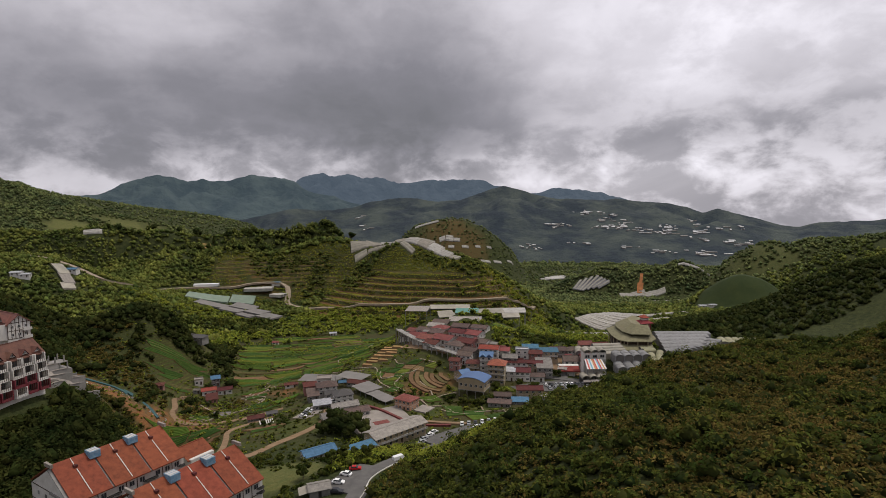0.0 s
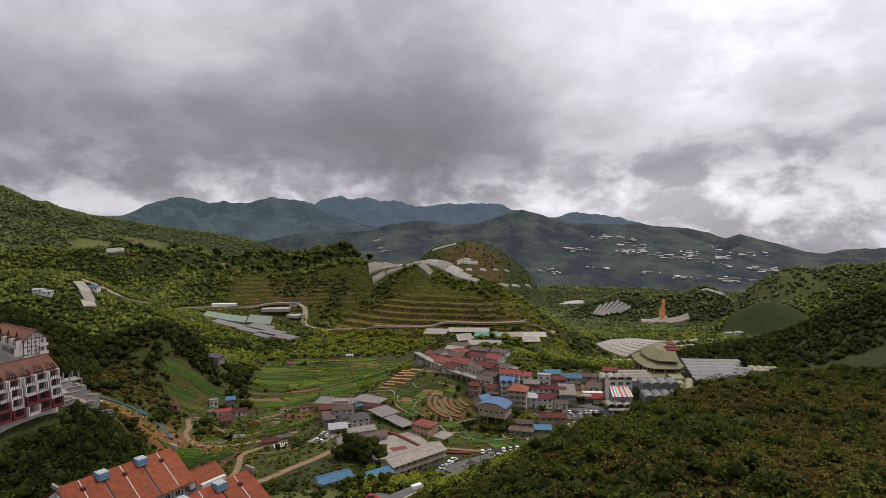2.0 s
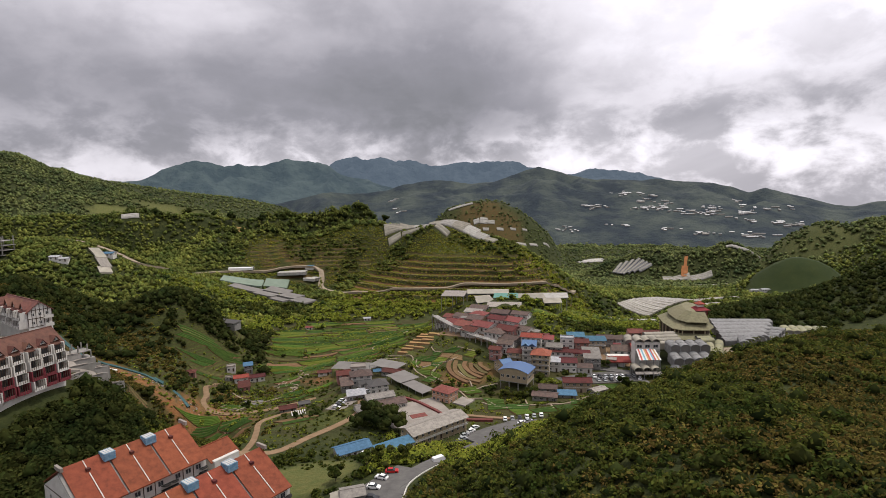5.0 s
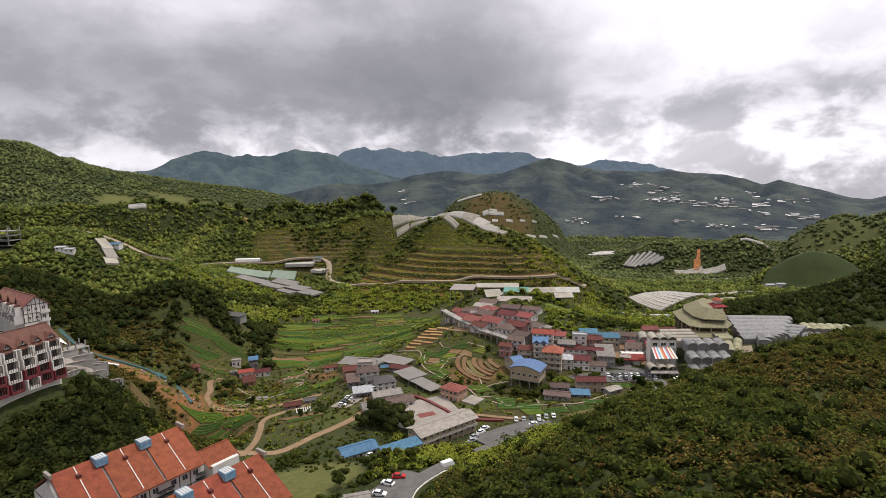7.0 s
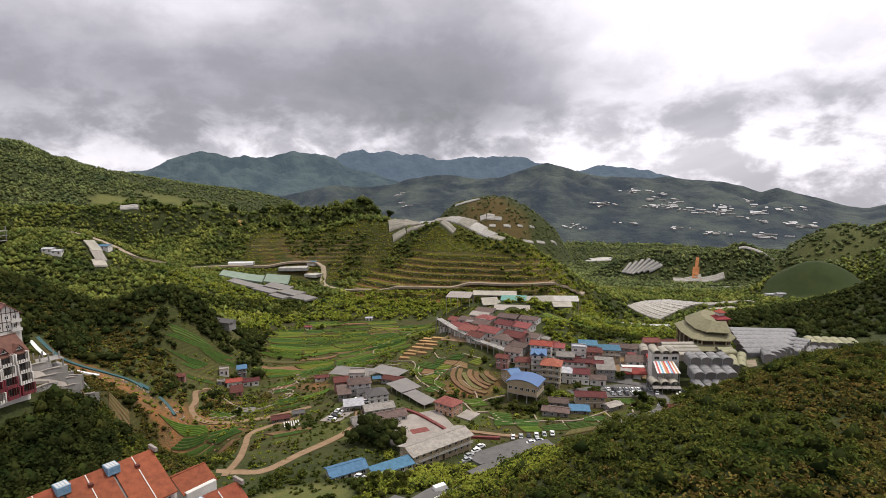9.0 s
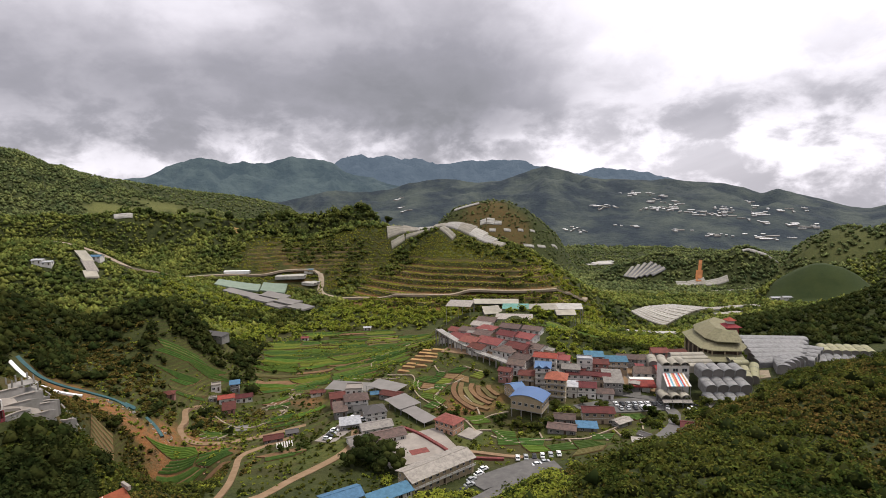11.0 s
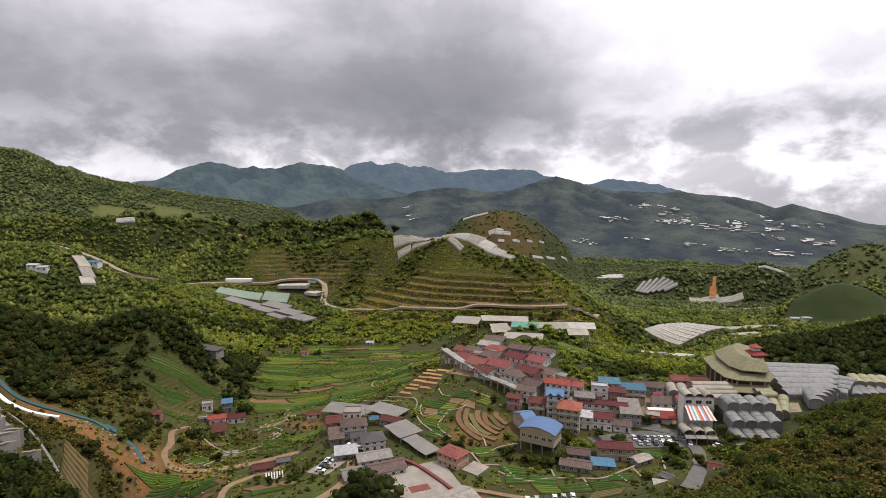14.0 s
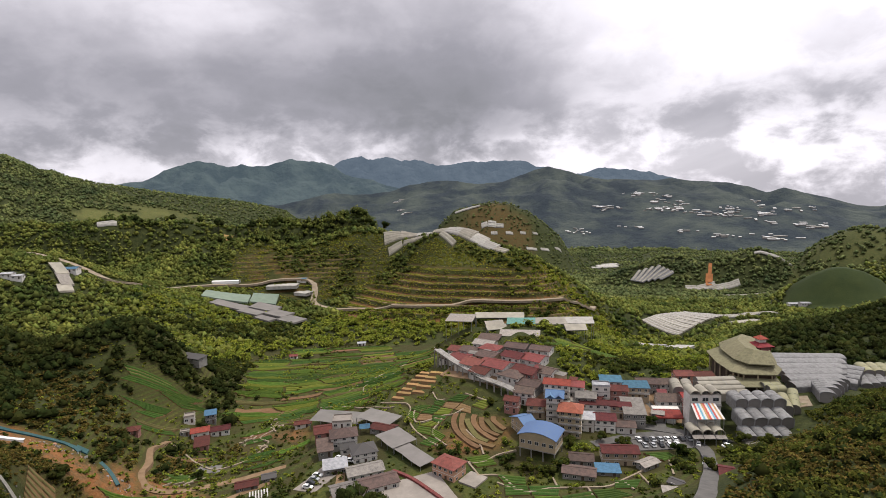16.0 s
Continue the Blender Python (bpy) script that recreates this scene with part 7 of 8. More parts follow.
M_LEDGE = material("ledge_earth", c(0.300, 0.225, 0.120), c(0.200, 0.150, 0.075), 0.3, 0.95)
ledges(4.2, -3, 6, -14, 13, 400, 500, lambda x, y: float(oval(x, y, -5, 462, 112, 50, 4, 0.12)))
ledges(3.4, 5, 11, -24, -11, 455, 535, lambda x, y: float(oval(x, y, -150, 505, 66, 24, 5, 0.2) * smooth(0.42, 0.5, fbm(np.array(x), np.array(y), 30, 2, 3))))
# long greenhouses beyond the town
for k in range(9):
    draped("greenhouse", 139 + k * 6.0, 492 + k * 5.0, 33, 7.2, -52 + k * 1.5, M_PLASTIC_OLD, "cream plastic tunnel in a long sloping block", 1.6, "greenhouse", "striped greenhouse block", 2, M_PLASTIC_PALE)
for x, y, w, d, tn in ((212, 523, 26, 12, 10), (234, 530, 24, 12, 0), (206, 497, 22, 9, 12), (262, 724, 34, 10, -4), (288, 716, 30, 9, -10), (301, 678, 30, 8, -4), (280, 681, 22, 7, -4)):
    draped("greenhouse", x, y, w, d, tn, M_PLASTIC_PALE, "pale plastic greenhouse below the dark wood", 1.2, "greenhouse", "valley greenhouses", 3, M_PLASTIC_OLD, hug=True)
for x, y, w, d, tn in ((212, 1000, 46, 20, 8), (206, 985, 60, 14, 4), (222, 1012, 36, 14, 14), (405, 1330, 60, 18, 5), (440, 1338, 36, 12, 0), (15, 940, 14, 4, 0), (40, 942, 16, 4, 6), (63, 949, 13, 3.5, 14), (84, 959, 12, 3.5, 22), (75, 925, 24, 4, 16), (97, 934, 20, 4, 22), (121, 951, 16, 4, 28), (-1, 955, 14, 8, 8), (12, 955, 18, 10, -4), (25, 953, 16, 6, 0), (-30, 1000, 60, 6, 4), (-334, 504, 20, 3.4, 34), (95, 380, 18, 22, -40), (110, 372, 14, 20, -40)):
    draped("greenhouse", x, y, w * 0.75, d, tn, M_PLASTIC_PALE, "white plastic greenhouse far down the valley", 1.8, "greenhouse", "valley greenhouses", 2, M_PLASTIC_PALE, hug=True)
for k in range(7):
    x, y = 196 + k * 5.4, 766 - k * 3.2
    draped("greenhouse", x, y, 30 - abs(k - 3) * 4, 4.6, 42 - k * 5, M_PLASTIC, "grey plastic tunnel in a fan on the far knoll", 4.0, "greenhouse", "fan of far tunnels", 1, M_PLASTIC_OLD, hug=True)
for k in range(6):
    x, y = 338 + k * 4.4, 737 - k * 1.3
    draped("greenhouse", x, y, 15 + k * 1.2, 3.0, -8, M_PLASTIC_PALE, "white plastic tunnel stepping down the knoll", 1.6, "greenhouse", "stepped far tunnels", 1, M_PLASTIC_PALE, hug=True)
house(279.3, 560.4, 14, 7, 0, 1, "gable", R_SILVER, M_WHITE, "white farm building at the foot of the hill", 14)
house(285.2, 553.7, 12, 7, 0, 1, "gable", R_SILVER, M_WHITE, "white farm building at the foot of the hill", 14)
M_EARTH = material("orange_earth", c(0.300, 0.120, 0.045), c(0.200, 0.085, 0.034), 0.12, 0.95)
ribbon("earth_cut", [(274, 727), (278, 738), (282, 747), (287, 758)], 4.0, M_EARTH, "bare orange earth cut on the far hill", 0.5, "earth cut", kind="structure", step=3)
ribbon("earth_cut", [(272, 723), (275, 732), (279, 741)], 8, M_EARTH, "orange spoil at the foot of the earth cut", 0.6, "earth cut", kind="structure", step=3)
draped("earth_cut", -244, 544, 9, 9, 20, CROPS[5], "small orange earth scar on the ridge", 2.5, "earth cut", kind="structure")

# far farms on the valley floor and the slopes
r3 = random.Random(21)


def far_farm(x, y, z, w, d, turn, mat, label):
    ob = thing("far_greenhouse", x, y, z, turn, label, "greenhouse", "far valley farms", PLAN)
    part("roof", roof_gable(w, d, 1.1, 12, 0.2, 0.3), mat, ob)
    part("wall", walls(w, d, 1.1, "gable", 12, 2.0), M_NET, ob)


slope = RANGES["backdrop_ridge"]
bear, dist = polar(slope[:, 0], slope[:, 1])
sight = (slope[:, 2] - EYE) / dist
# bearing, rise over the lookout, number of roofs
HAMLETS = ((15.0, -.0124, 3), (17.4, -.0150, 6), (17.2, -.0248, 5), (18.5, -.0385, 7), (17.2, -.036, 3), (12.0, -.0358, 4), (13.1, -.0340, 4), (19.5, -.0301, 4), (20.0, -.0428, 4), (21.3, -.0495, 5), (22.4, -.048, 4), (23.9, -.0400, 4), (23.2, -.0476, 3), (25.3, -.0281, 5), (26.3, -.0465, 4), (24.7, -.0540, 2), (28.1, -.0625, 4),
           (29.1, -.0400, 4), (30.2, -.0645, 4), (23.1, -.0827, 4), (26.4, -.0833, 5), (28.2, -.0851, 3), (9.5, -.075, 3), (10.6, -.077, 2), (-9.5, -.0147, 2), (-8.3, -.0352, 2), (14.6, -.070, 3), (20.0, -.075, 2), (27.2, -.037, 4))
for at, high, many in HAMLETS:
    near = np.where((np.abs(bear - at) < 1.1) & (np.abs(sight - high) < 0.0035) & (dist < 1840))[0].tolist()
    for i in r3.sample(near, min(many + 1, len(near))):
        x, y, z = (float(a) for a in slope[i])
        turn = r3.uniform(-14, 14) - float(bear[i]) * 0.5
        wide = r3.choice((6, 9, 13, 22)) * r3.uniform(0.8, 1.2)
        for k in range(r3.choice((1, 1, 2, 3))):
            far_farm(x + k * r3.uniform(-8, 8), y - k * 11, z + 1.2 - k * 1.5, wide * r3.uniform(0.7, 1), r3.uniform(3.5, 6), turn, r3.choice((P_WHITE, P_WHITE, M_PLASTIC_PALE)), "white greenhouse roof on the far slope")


# ---------------------------------------------------------------- the mosaic of vegetable plots
CELL = 1.0
TAKEN = set()
LOW_THINGS = ("ground", "backdrop_range", "backdrop_mountains", "backdrop_ridge", "pane", "window", "terrace_bank", "field_path", "crop_row_cover", "rubble_block", "block", "railing", "terrace_ledge", "town_ground", "slab", "stone_slab")


def claim():
    """Marks the cells of the plan that buildings, roads and plots stand on."""
    bpy.context.view_layer.update()
    TAKEN.clear()
    for ob in scene.objects:
        if ob.type != "MESH" or ob.name.split(".")[0] in LOW_THINGS:
            continue
        me, mw = ob.data, ob.matrix_world
        co = np.empty(len(me.vertices) * 3)
        me.vertices.foreach_get("co", co)
        co = (co.reshape(-1, 3) @ np.array(mw.to_3x3()).T + np.array(mw.translation))[:, :2] / PLAN
        for poly in me.polygons:
            q = co[list(poly.vertices)]
            (ax, ay), (bx, by) = q.min(0) // CELL, q.max(0) // CELL
            for a in range(int(ax), int(bx) + 1):
                for b in range(int(ay), int(by) + 1):
                    TAKEN.add((a, b))


def free(x, y, r):
    i0, i1, j0, j1 = int((x - r) // CELL), int((x + r) // CELL), int((y - r) // CELL), int((y + r) // CELL)
    return not any((i, j) in TAKEN for i in range(i0, i1 + 1) for j in range(j0, j1 + 1))


def bed(corners, kind, row_gap=1.25, lift=0.3):
    """One plot between four corners of the plan: raised crop rows with furrows between, laid over the ground."""
    (ax, ay), (bx, by), (dx, dy), (ex, ey) = corners
    n = max(2, int(math.hypot(ex - ax, ey - ay) / row_gap))
    nu = 4
    us, vs, up = [], [], []
    for t in range(n):
        for f, h in ((0.02, 0.0), (0.25, 0.34), (0.62, 0.34), (0.85, 0.0)):
            vs.append((t + f) / n)
            up.append(h)
    us = [i / nu for i in range(nu + 1)]
    u, v = np.meshgrid(us, vs)
    x = (ax * (1 - u) + bx * u) * (1 - v) + (ex * (1 - u) + dx * u) * v
    y = (ay * (1 - u) + by * u) * (1 - v) + (ey * (1 - u) + dy * u) * v
    z = height(x, y) + lift + np.array(up)[:, None] * (0.35 if kind >= 4 else 1.0)
    m, rows = nu + 1, len(vs)
    verts = np.stack([x, y, z], -1).reshape(-1, 3)
    faces = [(j * m + i, j * m + i + 1, (j + 1) * m + i + 1, (j + 1) * m + i) for j in range(rows - 1) for i in range(nu)]
    slot = [1 if j % 4 == 3 else 0 for j in range(rows - 1) for i in range(nu)]
    rim = list(range(m)) + [j * m + nu for j in range(1, rows)] + [(rows - 1) * m + i for i in range(nu - 1, -1, -1)] + [j * m for j in range(rows - 2, 0, -1)]
    low = len(verts)
    verts = np.concatenate([verts, verts[rim] - np.array([0, 0, 1.0])])
    for i in range(len(rim)):
        k = (i + 1) % len(rim)
        faces.append((rim[i], low + i, low + k, rim[k]))
        slot.append(1)
    ob = mesh_object("vegetable_plot", verts, faces, CROPS[kind], unit=PLAN)
    ob.data.materials.append(CROPS[3 if kind == 5 else 4])
    ob.data.polygons.foreach_set("material_index", slot)
    return tagged(ob, f"{CROP_WORDS[kind]} vegetable plot in straight rows", "plot", "vegetable plots")


def mosaic(cx, cy, w, d, turn, cw, cd, kinds, inside, seed, skip=0.08):
    """Plots side by side, their shared corners uneven, wherever inside() holds and nothing else stands."""
    r = random.Random(seed)
    k, s = math.cos(radians(turn)), math.sin(radians(turn))
    nx, ny = int(w / cw), int(d / cd)
    pts = {}
    for j in range(ny + 1):
        for i in range(nx + 1):
            u = -w / 2 + i * w / nx + r.uniform(-0.28, 0.28) * cw + (j % 2) * cw * 0.3
            v = -d / 2 + j * d / ny + r.uniform(-0.22, 0.22) * cd + 0.6 * math.sin(i * 1.7 + seed)
            pts[i, j] = (cx + k * u - s * v, cy + s * u + k * v)
    for j in range(ny):
        for i in range(nx):
            quad = [pts[i, j], pts[i + 1, j], pts[i + 1, j + 1], pts[i, j + 1]]
            mx, my = sum(p[0] for p in quad) / 4, sum(p[1] for p in quad) / 4
            quad = [(mx + (p[0] - mx) * 0.94, my + (p[1] - my) * 0.90) for p in quad]
            pick, chance = r.choice(kinds), r.random()
            if chance < skip or not inside(mx, my) > 0.5:
                continue
            probe = quad + [((quad[a][0] + quad[b][0]) / 2, (quad[a][1] + quad[b][1]) / 2) for a, b in ((0, 1), (1, 2), (2, 3), (3, 0), (0, 2))]
            if all(free(p[0], p[1], 0.2) for p in probe):
                bed(quad, pick)


claim()
mosaic(-78, 316, 92, 124, 14, 15.5, 3.3, (0, 0, 0, 1, 1, 1, 2, 2, 3, 4), lambda x, y: oval(x, y, -78, 316, 44, 62, 8, 0.1), 3, 0.13)
mosaic(-88, 224, 70, 92, 24, 11, 3.4, (0, 0, 0, 1, 1, 3, 4, 0, 3), lambda x, y: oval(x, y, -86, 222, 34, 52, 10, 0.1) * (1 - oval(x, y, -81, 246, 10, 8, 20, 0.2)), 5, 0.16)
mosaic(14, 212, 96, 44, 4, 7.5, 5.0, (0, 0, 0, 0, 1, 3), lambda x, y: oval(x, y, 14, 212, 48, 22, 8, 0.1), 7, 0.06)
mosaic(-20, 244, 34, 32, -30, 5.6, 4.2, (0, 0, 1, 2, 4), lambda x, y: oval(x, y, -20, 246, 17, 17, 0, 0.1), 9, 0.10)
mosaic(-127, 248, 26, 42, 32, 12, 2.6, (0, 0, 0, 3), lambda x, y: oval(x, y, -126, 247, 12, 19, 30, 0.1), 11, 0.22)
mosaic(48, 300, 50, 60, -20, 9, 6, (1, 2, 2), lambda x, y: oval(x, y, 44, 308, 16, 14, 0, 0.1), 13, 0.2)


# ---------------------------------------------------------------- vegetation
def fast_mesh(name, verts, faces):
    """A mesh from arrays; all faces have the same number of corners."""
    me = bpy.data.meshes.new(name)
    k = faces.shape[1]
    me.vertices.add(len(verts))
    me.vertices.foreach_set("co", verts.astype(np.float32).ravel())
    me.loops.add(faces.size)
    me.loops.foreach_set("vertex_index", faces.astype(np.int32).ravel())
    me.polygons.add(len(faces))
    me.polygons.foreach_set("loop_start", np.arange(0, faces.size, k, dtype=np.int32))
    me.update(calc_edges=True)
    return me


rs = np.random.RandomState(7)
claim()


def leaf_cloud(centres, radii, flat, leaves, size, lumps=5):
    """Leaves on the outer parts of uneven crowns. centres (n,3); radii (n,); leaves: how many to a crown; size: of one leaf.
    A crown is several lobes of different size, so that its outline is uneven and has gaps."""
    n = len(centres)
    lob = rs.normal(size=(n, lumps, 3))
    lob /= np.linalg.norm(lob, axis=2, keepdims=True)
    lob[:, :, 2] = np.abs(lob[:, :, 2]) * 0.9 - 0.15
    lob_c = lob * (radii[:, None, None] * rs.uniform(0.25, 0.62, (n, lumps, 1)))
    lob_r = radii[:, None] * rs.uniform(0.38, 0.62, (n, lumps))
    which = rs.randint(0, lumps, (n, leaves))
    d = rs.normal(size=(n, leaves, 3))
    d /= np.linalg.norm(d, axis=2, keepdims=True)
    d[:, :, 2] = np.where(d[:, :, 2] < -0.25, -d[:, :, 2], d[:, :, 2])
    rows = np.arange(n)[:, None]
    p = lob_c[rows, which] + d * (lob_r[rows, which][:, :, None] * rs.uniform(0.72, 1.08, (n, leaves, 1)))
    p[:, :, 2] *= flat
    p = (p + centres[:, None, :]).reshape(-1, 3)
    nrm = d.reshape(-1, 3) * 0.75 + rs.normal(size=(n * leaves, 3)) * 0.45 + np.array([0, 0, 0.6])
    nrm /= np.linalg.norm(nrm, axis=1, keepdims=True)
    t = np.cross(nrm, rs.normal(size=nrm.shape))
    t /= np.linalg.norm(t, axis=1, keepdims=True) + 1e-9
    b = np.cross(nrm, t)
    s = (size if np.ndim(size) == 0 else np.repeat(size, leaves)) * rs.uniform(0.6, 1.35, len(p))
    s = np.asarray(s)[:, None]
    droop = nrm * s * 0.22
    v = np.stack([p - t * s * 0.85 - droop, p - b * s * 0.45, p + t * s * 0.85 - droop, p + b * s * 0.45], 1).reshape(-1, 3)
    f = np.arange(len(v)).reshape(-1, 4)
    return v, f


ICO_V, ICO_F = None, None


def ico():
    global ICO_V, ICO_F
    if ICO_V is None:
        bm = bmesh.new()
        bmesh.ops.create_icosphere(bm, subdivisions=1, radius=1.0)
        bm.verts.ensure_lookup_table()
        ICO_V = np.array([v.co[:] for v in bm.verts])
        ICO_F = np.array([[v.index for v in f.verts] for f in bm.faces])
        bm.free()
    return ICO_V, ICO_F


OCTA_V = np.array([(1, 0, 0), (0, 1, 0), (-1, 0, 0), (0, -1, 0), (0, 0, 1), (0, 0, -0.6)], float)
OCTA_F = np.array([(0, 1, 4), (1, 2, 4), (2, 3, 4), (3, 0, 4), (1, 0, 5), (2, 1, 5), (3, 2, 5), (0, 3, 5)])


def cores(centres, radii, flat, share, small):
    """A solid mass inside each crown; a darker core colour stands in for inner shade."""
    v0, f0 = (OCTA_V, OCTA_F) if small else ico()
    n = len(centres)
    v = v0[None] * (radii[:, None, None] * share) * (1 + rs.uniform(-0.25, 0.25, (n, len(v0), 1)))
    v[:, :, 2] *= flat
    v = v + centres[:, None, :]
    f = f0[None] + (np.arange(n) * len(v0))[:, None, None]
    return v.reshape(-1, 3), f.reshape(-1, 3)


def woods(name, centres, radii, flat, leaves, size, mat, core_mat, label, category="woods", share=0.62, small=True):
    if not len(centres):
        return
    v, f = leaf_cloud(centres, radii, flat, leaves, size)
    me = fast_mesh(name, v * PLAN, f)
    me.materials.append(mat)
    ob = tagged(new(name, me), label, category, kind="stuff")
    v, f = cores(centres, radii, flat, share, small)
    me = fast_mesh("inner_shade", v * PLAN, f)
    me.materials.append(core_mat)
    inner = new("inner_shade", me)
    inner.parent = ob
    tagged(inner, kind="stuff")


def scatter(n, x0, x1, y0, y1, keep, r_lo, r_hi, gap=0.6, lift=0.35, sort=False):
    """Places of crowns in a rectangle of the plan: keep(x, y) gives the chance of one growing there."""
    x, y = rs.uniform(x0, x1, n), rs.uniform(y0, y1, n)
    ok = (rs.uniform(size=n) < keep(x, y)) & (np.abs(x) < 0.93 * y + 30)
    x, y = x[ok], y[ok]
    r = rs.uniform(0, 1, len(x)) ** 1.6 * (r_hi - r_lo) + r_lo
    good = np.array([free(a, b, q * gap) for a, b, q in zip(x, y, r)], bool) if len(x) else np.zeros(0, bool)
    x, y, r = x[good], y[good], r[good]
    z = height(x, y) + r * lift
    return np.stack([x, y, z], -1), r


def hillside(x, y):
    """The viewpoint hill and its spurs."""
    edge = smooth(-30, -6, x + 0.10 * (y - 100)) * (1 - smooth(150, 175, y - 0.25 * np.maximum(x - 30, 0) * 1.2))
    east = smooth(50, 66, x - (y - 180) * 0.30) * (1 - smooth(215, 235, y - (x - 100) * 0.3)) * smooth(140, 175, y)
    return np.clip(np.maximum(edge, east), 0, 1)


def crops_or_works(x, y):
    return np.clip(np.maximum.reduce([crop_cover(x, y), soil_cover(x, y) * 1.5, lawn_cover(x, y), tea_cover(x, y)]), 0, 1)


# bushes and ferns of the near hill
cen, rad = scatter(25000, -30, 190, 45, 250, hillside, 0.7, 2.3, 0.4, 0.30)
far_part = np.hypot(cen[:, 0], cen[:, 1]) > 165
kind = fbm(cen[:, 0], cen[:, 1], 46, 4, 77) + rs.uniform(-0.12, 0.12, len(cen))
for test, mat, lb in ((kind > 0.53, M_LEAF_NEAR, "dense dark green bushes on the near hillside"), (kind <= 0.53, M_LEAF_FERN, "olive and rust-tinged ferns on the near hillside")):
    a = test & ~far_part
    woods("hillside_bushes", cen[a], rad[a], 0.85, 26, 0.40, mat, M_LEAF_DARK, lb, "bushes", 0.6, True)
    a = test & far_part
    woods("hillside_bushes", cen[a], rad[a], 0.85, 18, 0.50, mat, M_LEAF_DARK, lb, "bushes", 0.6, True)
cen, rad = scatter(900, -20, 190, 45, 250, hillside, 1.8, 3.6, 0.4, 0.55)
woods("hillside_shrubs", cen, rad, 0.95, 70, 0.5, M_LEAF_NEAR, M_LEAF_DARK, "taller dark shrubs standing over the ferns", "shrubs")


def left_wood(x, y):
    m = oval(x, y, -195, 255, 85, 75, 0, 0.25)
    m = np.maximum(m, oval(x, y, -158, 262, 32, 42, -20, 0.3))
    m = m * (1 - 0.93 * oval(x, y, -143, 226, 17, 27, 35, 0.3)) * (1 - 0.8 * oval(x, y, -214, 300, 20, 14, 20, 0.4))
    return m * (1 - soil_cover(x, y)) * (1 - oval(x, y, -126, 247, 11, 18, 30, 0.25))


# cloud shade over this hill is put in through the darkest leaf colour
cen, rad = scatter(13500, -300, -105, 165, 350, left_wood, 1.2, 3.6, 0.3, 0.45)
woods("hill_wood", cen, rad, 0.9, 22, 0.70, M_LEAF_DARK, M_LEAF_DARK, "tangled wood on the rounded hill, darkened for cloud shade", share=0.72, small=True)
cen, rad = scatter(3600, -205, -92, 145, 255, lambda x, y: 0.8 * oval(x, y, -148, 200, 58, 52, 20, 0.3) * (1 - soil_cover(x, y)) * (1 - oval(x, y, -126, 247, 11, 18, 30, 0.25)), 0.8, 2.2, 0.5, 0.3)
woods("slope_scrub", cen, rad, 0.8, 40, 0.5, M_LEAF_FERN, M_LEAF_DARK, "olive scrub on the steep slope", "scrub")
cen, rad = scatter(7500, -170, -74, 128, 206, lambda x, y: oval(x, y, -118, 164, 44, 38, 15, 0.25) * np.clip(1 - 1.1 * soil_cover(x, y), 0, 1), 0.5, 1.7, 0.3, 0.2)
half = fbm(cen[:, 0], cen[:, 1], 14, 3, 61) > 0.5
woods("slope_scrub", cen[half], rad[half], 0.75, 14, 0.46, M_LEAF_FERN, M_LEAF_DARK, "brown and olive scrub below the terraces", "scrub")
woods("slope_scrub", cen[~half], rad[~half], 0.75, 14, 0.46, M_LEAF_NEAR, M_LEAF_DARK, "green scrub over old hillside plots", "scrub")
cen, rad = scatter(3400, -126, -84, 108, 172, lambda x, y: oval(x, y, -107, 140, 18, 30, -7, 0.2), 0.6, 1.9, 0.1, 0.25)
woods("slope_scrub", cen, rad, 0.8, 18, 0.5, M_LEAF_NEAR, M_LEAF_DARK, "dark scrub below the terrace walls", "scrub")
cen, rad = scatter(1100, -140, -74, 78, 150, lambda x, y: oval(x, y, -105, 117, 27, 32, 0, 0.3), 1.8, 3.6, 0.4, 0.6)
woods("knoll_trees", cen, rad, 1.0, 70, 0.55, M_LEAF_DARK, M_LEAF_DARK, "dark leafy trees beside the apartment rows", share=0.7)
cen, rad = scatter(1500, -128, -88, 96, 160, lambda x, y: oval(x, y, -105, 128, 11, 26, -14, 0.3), 1.2, 2.8, 0.05, 0.45)
woods("knoll_trees", cen, rad, 0.95, 34, 0.55, M_LEAF_DARK, M_LEAF_DARK, "dark leafy trees below the crimson balconies", share=0.7)
cen, rad = scatter(900, -62, -10, 108, 165, lambda x, y: np.clip(1 - lawn_cover(x, y) * 2, 0, 1) * 0.8, 0.7, 1.9, 0.7, 0.35)
woods("roadside_bushes", cen, rad, 0.9, 36, 0.48, M_LEAF_NEAR, M_LEAF_DARK, "green bushes round the road bend", "bushes")
cen, rad = scatter(1500, -32, 14, 138, 179, lambda x, y: 0.9 + 0 * x, 0.9, 2.4, 0.5, 0.45)
woods("roadside_bushes", cen, rad, 0.9, 36, 0.48, M_LEAF_LIGHT, M_LEAF_DARK, "bright green bank of bushes below the school", "bushes")


# scrub between the plots
def valley_scrub(x, y):
    m = oval(x, y, -70, 240, 90, 110, 0, 0.3) * 0.75 + oval(x, y, 30, 215, 62, 36, 0, 0.4) * 0.8
    return np.clip(m, 0, 1)


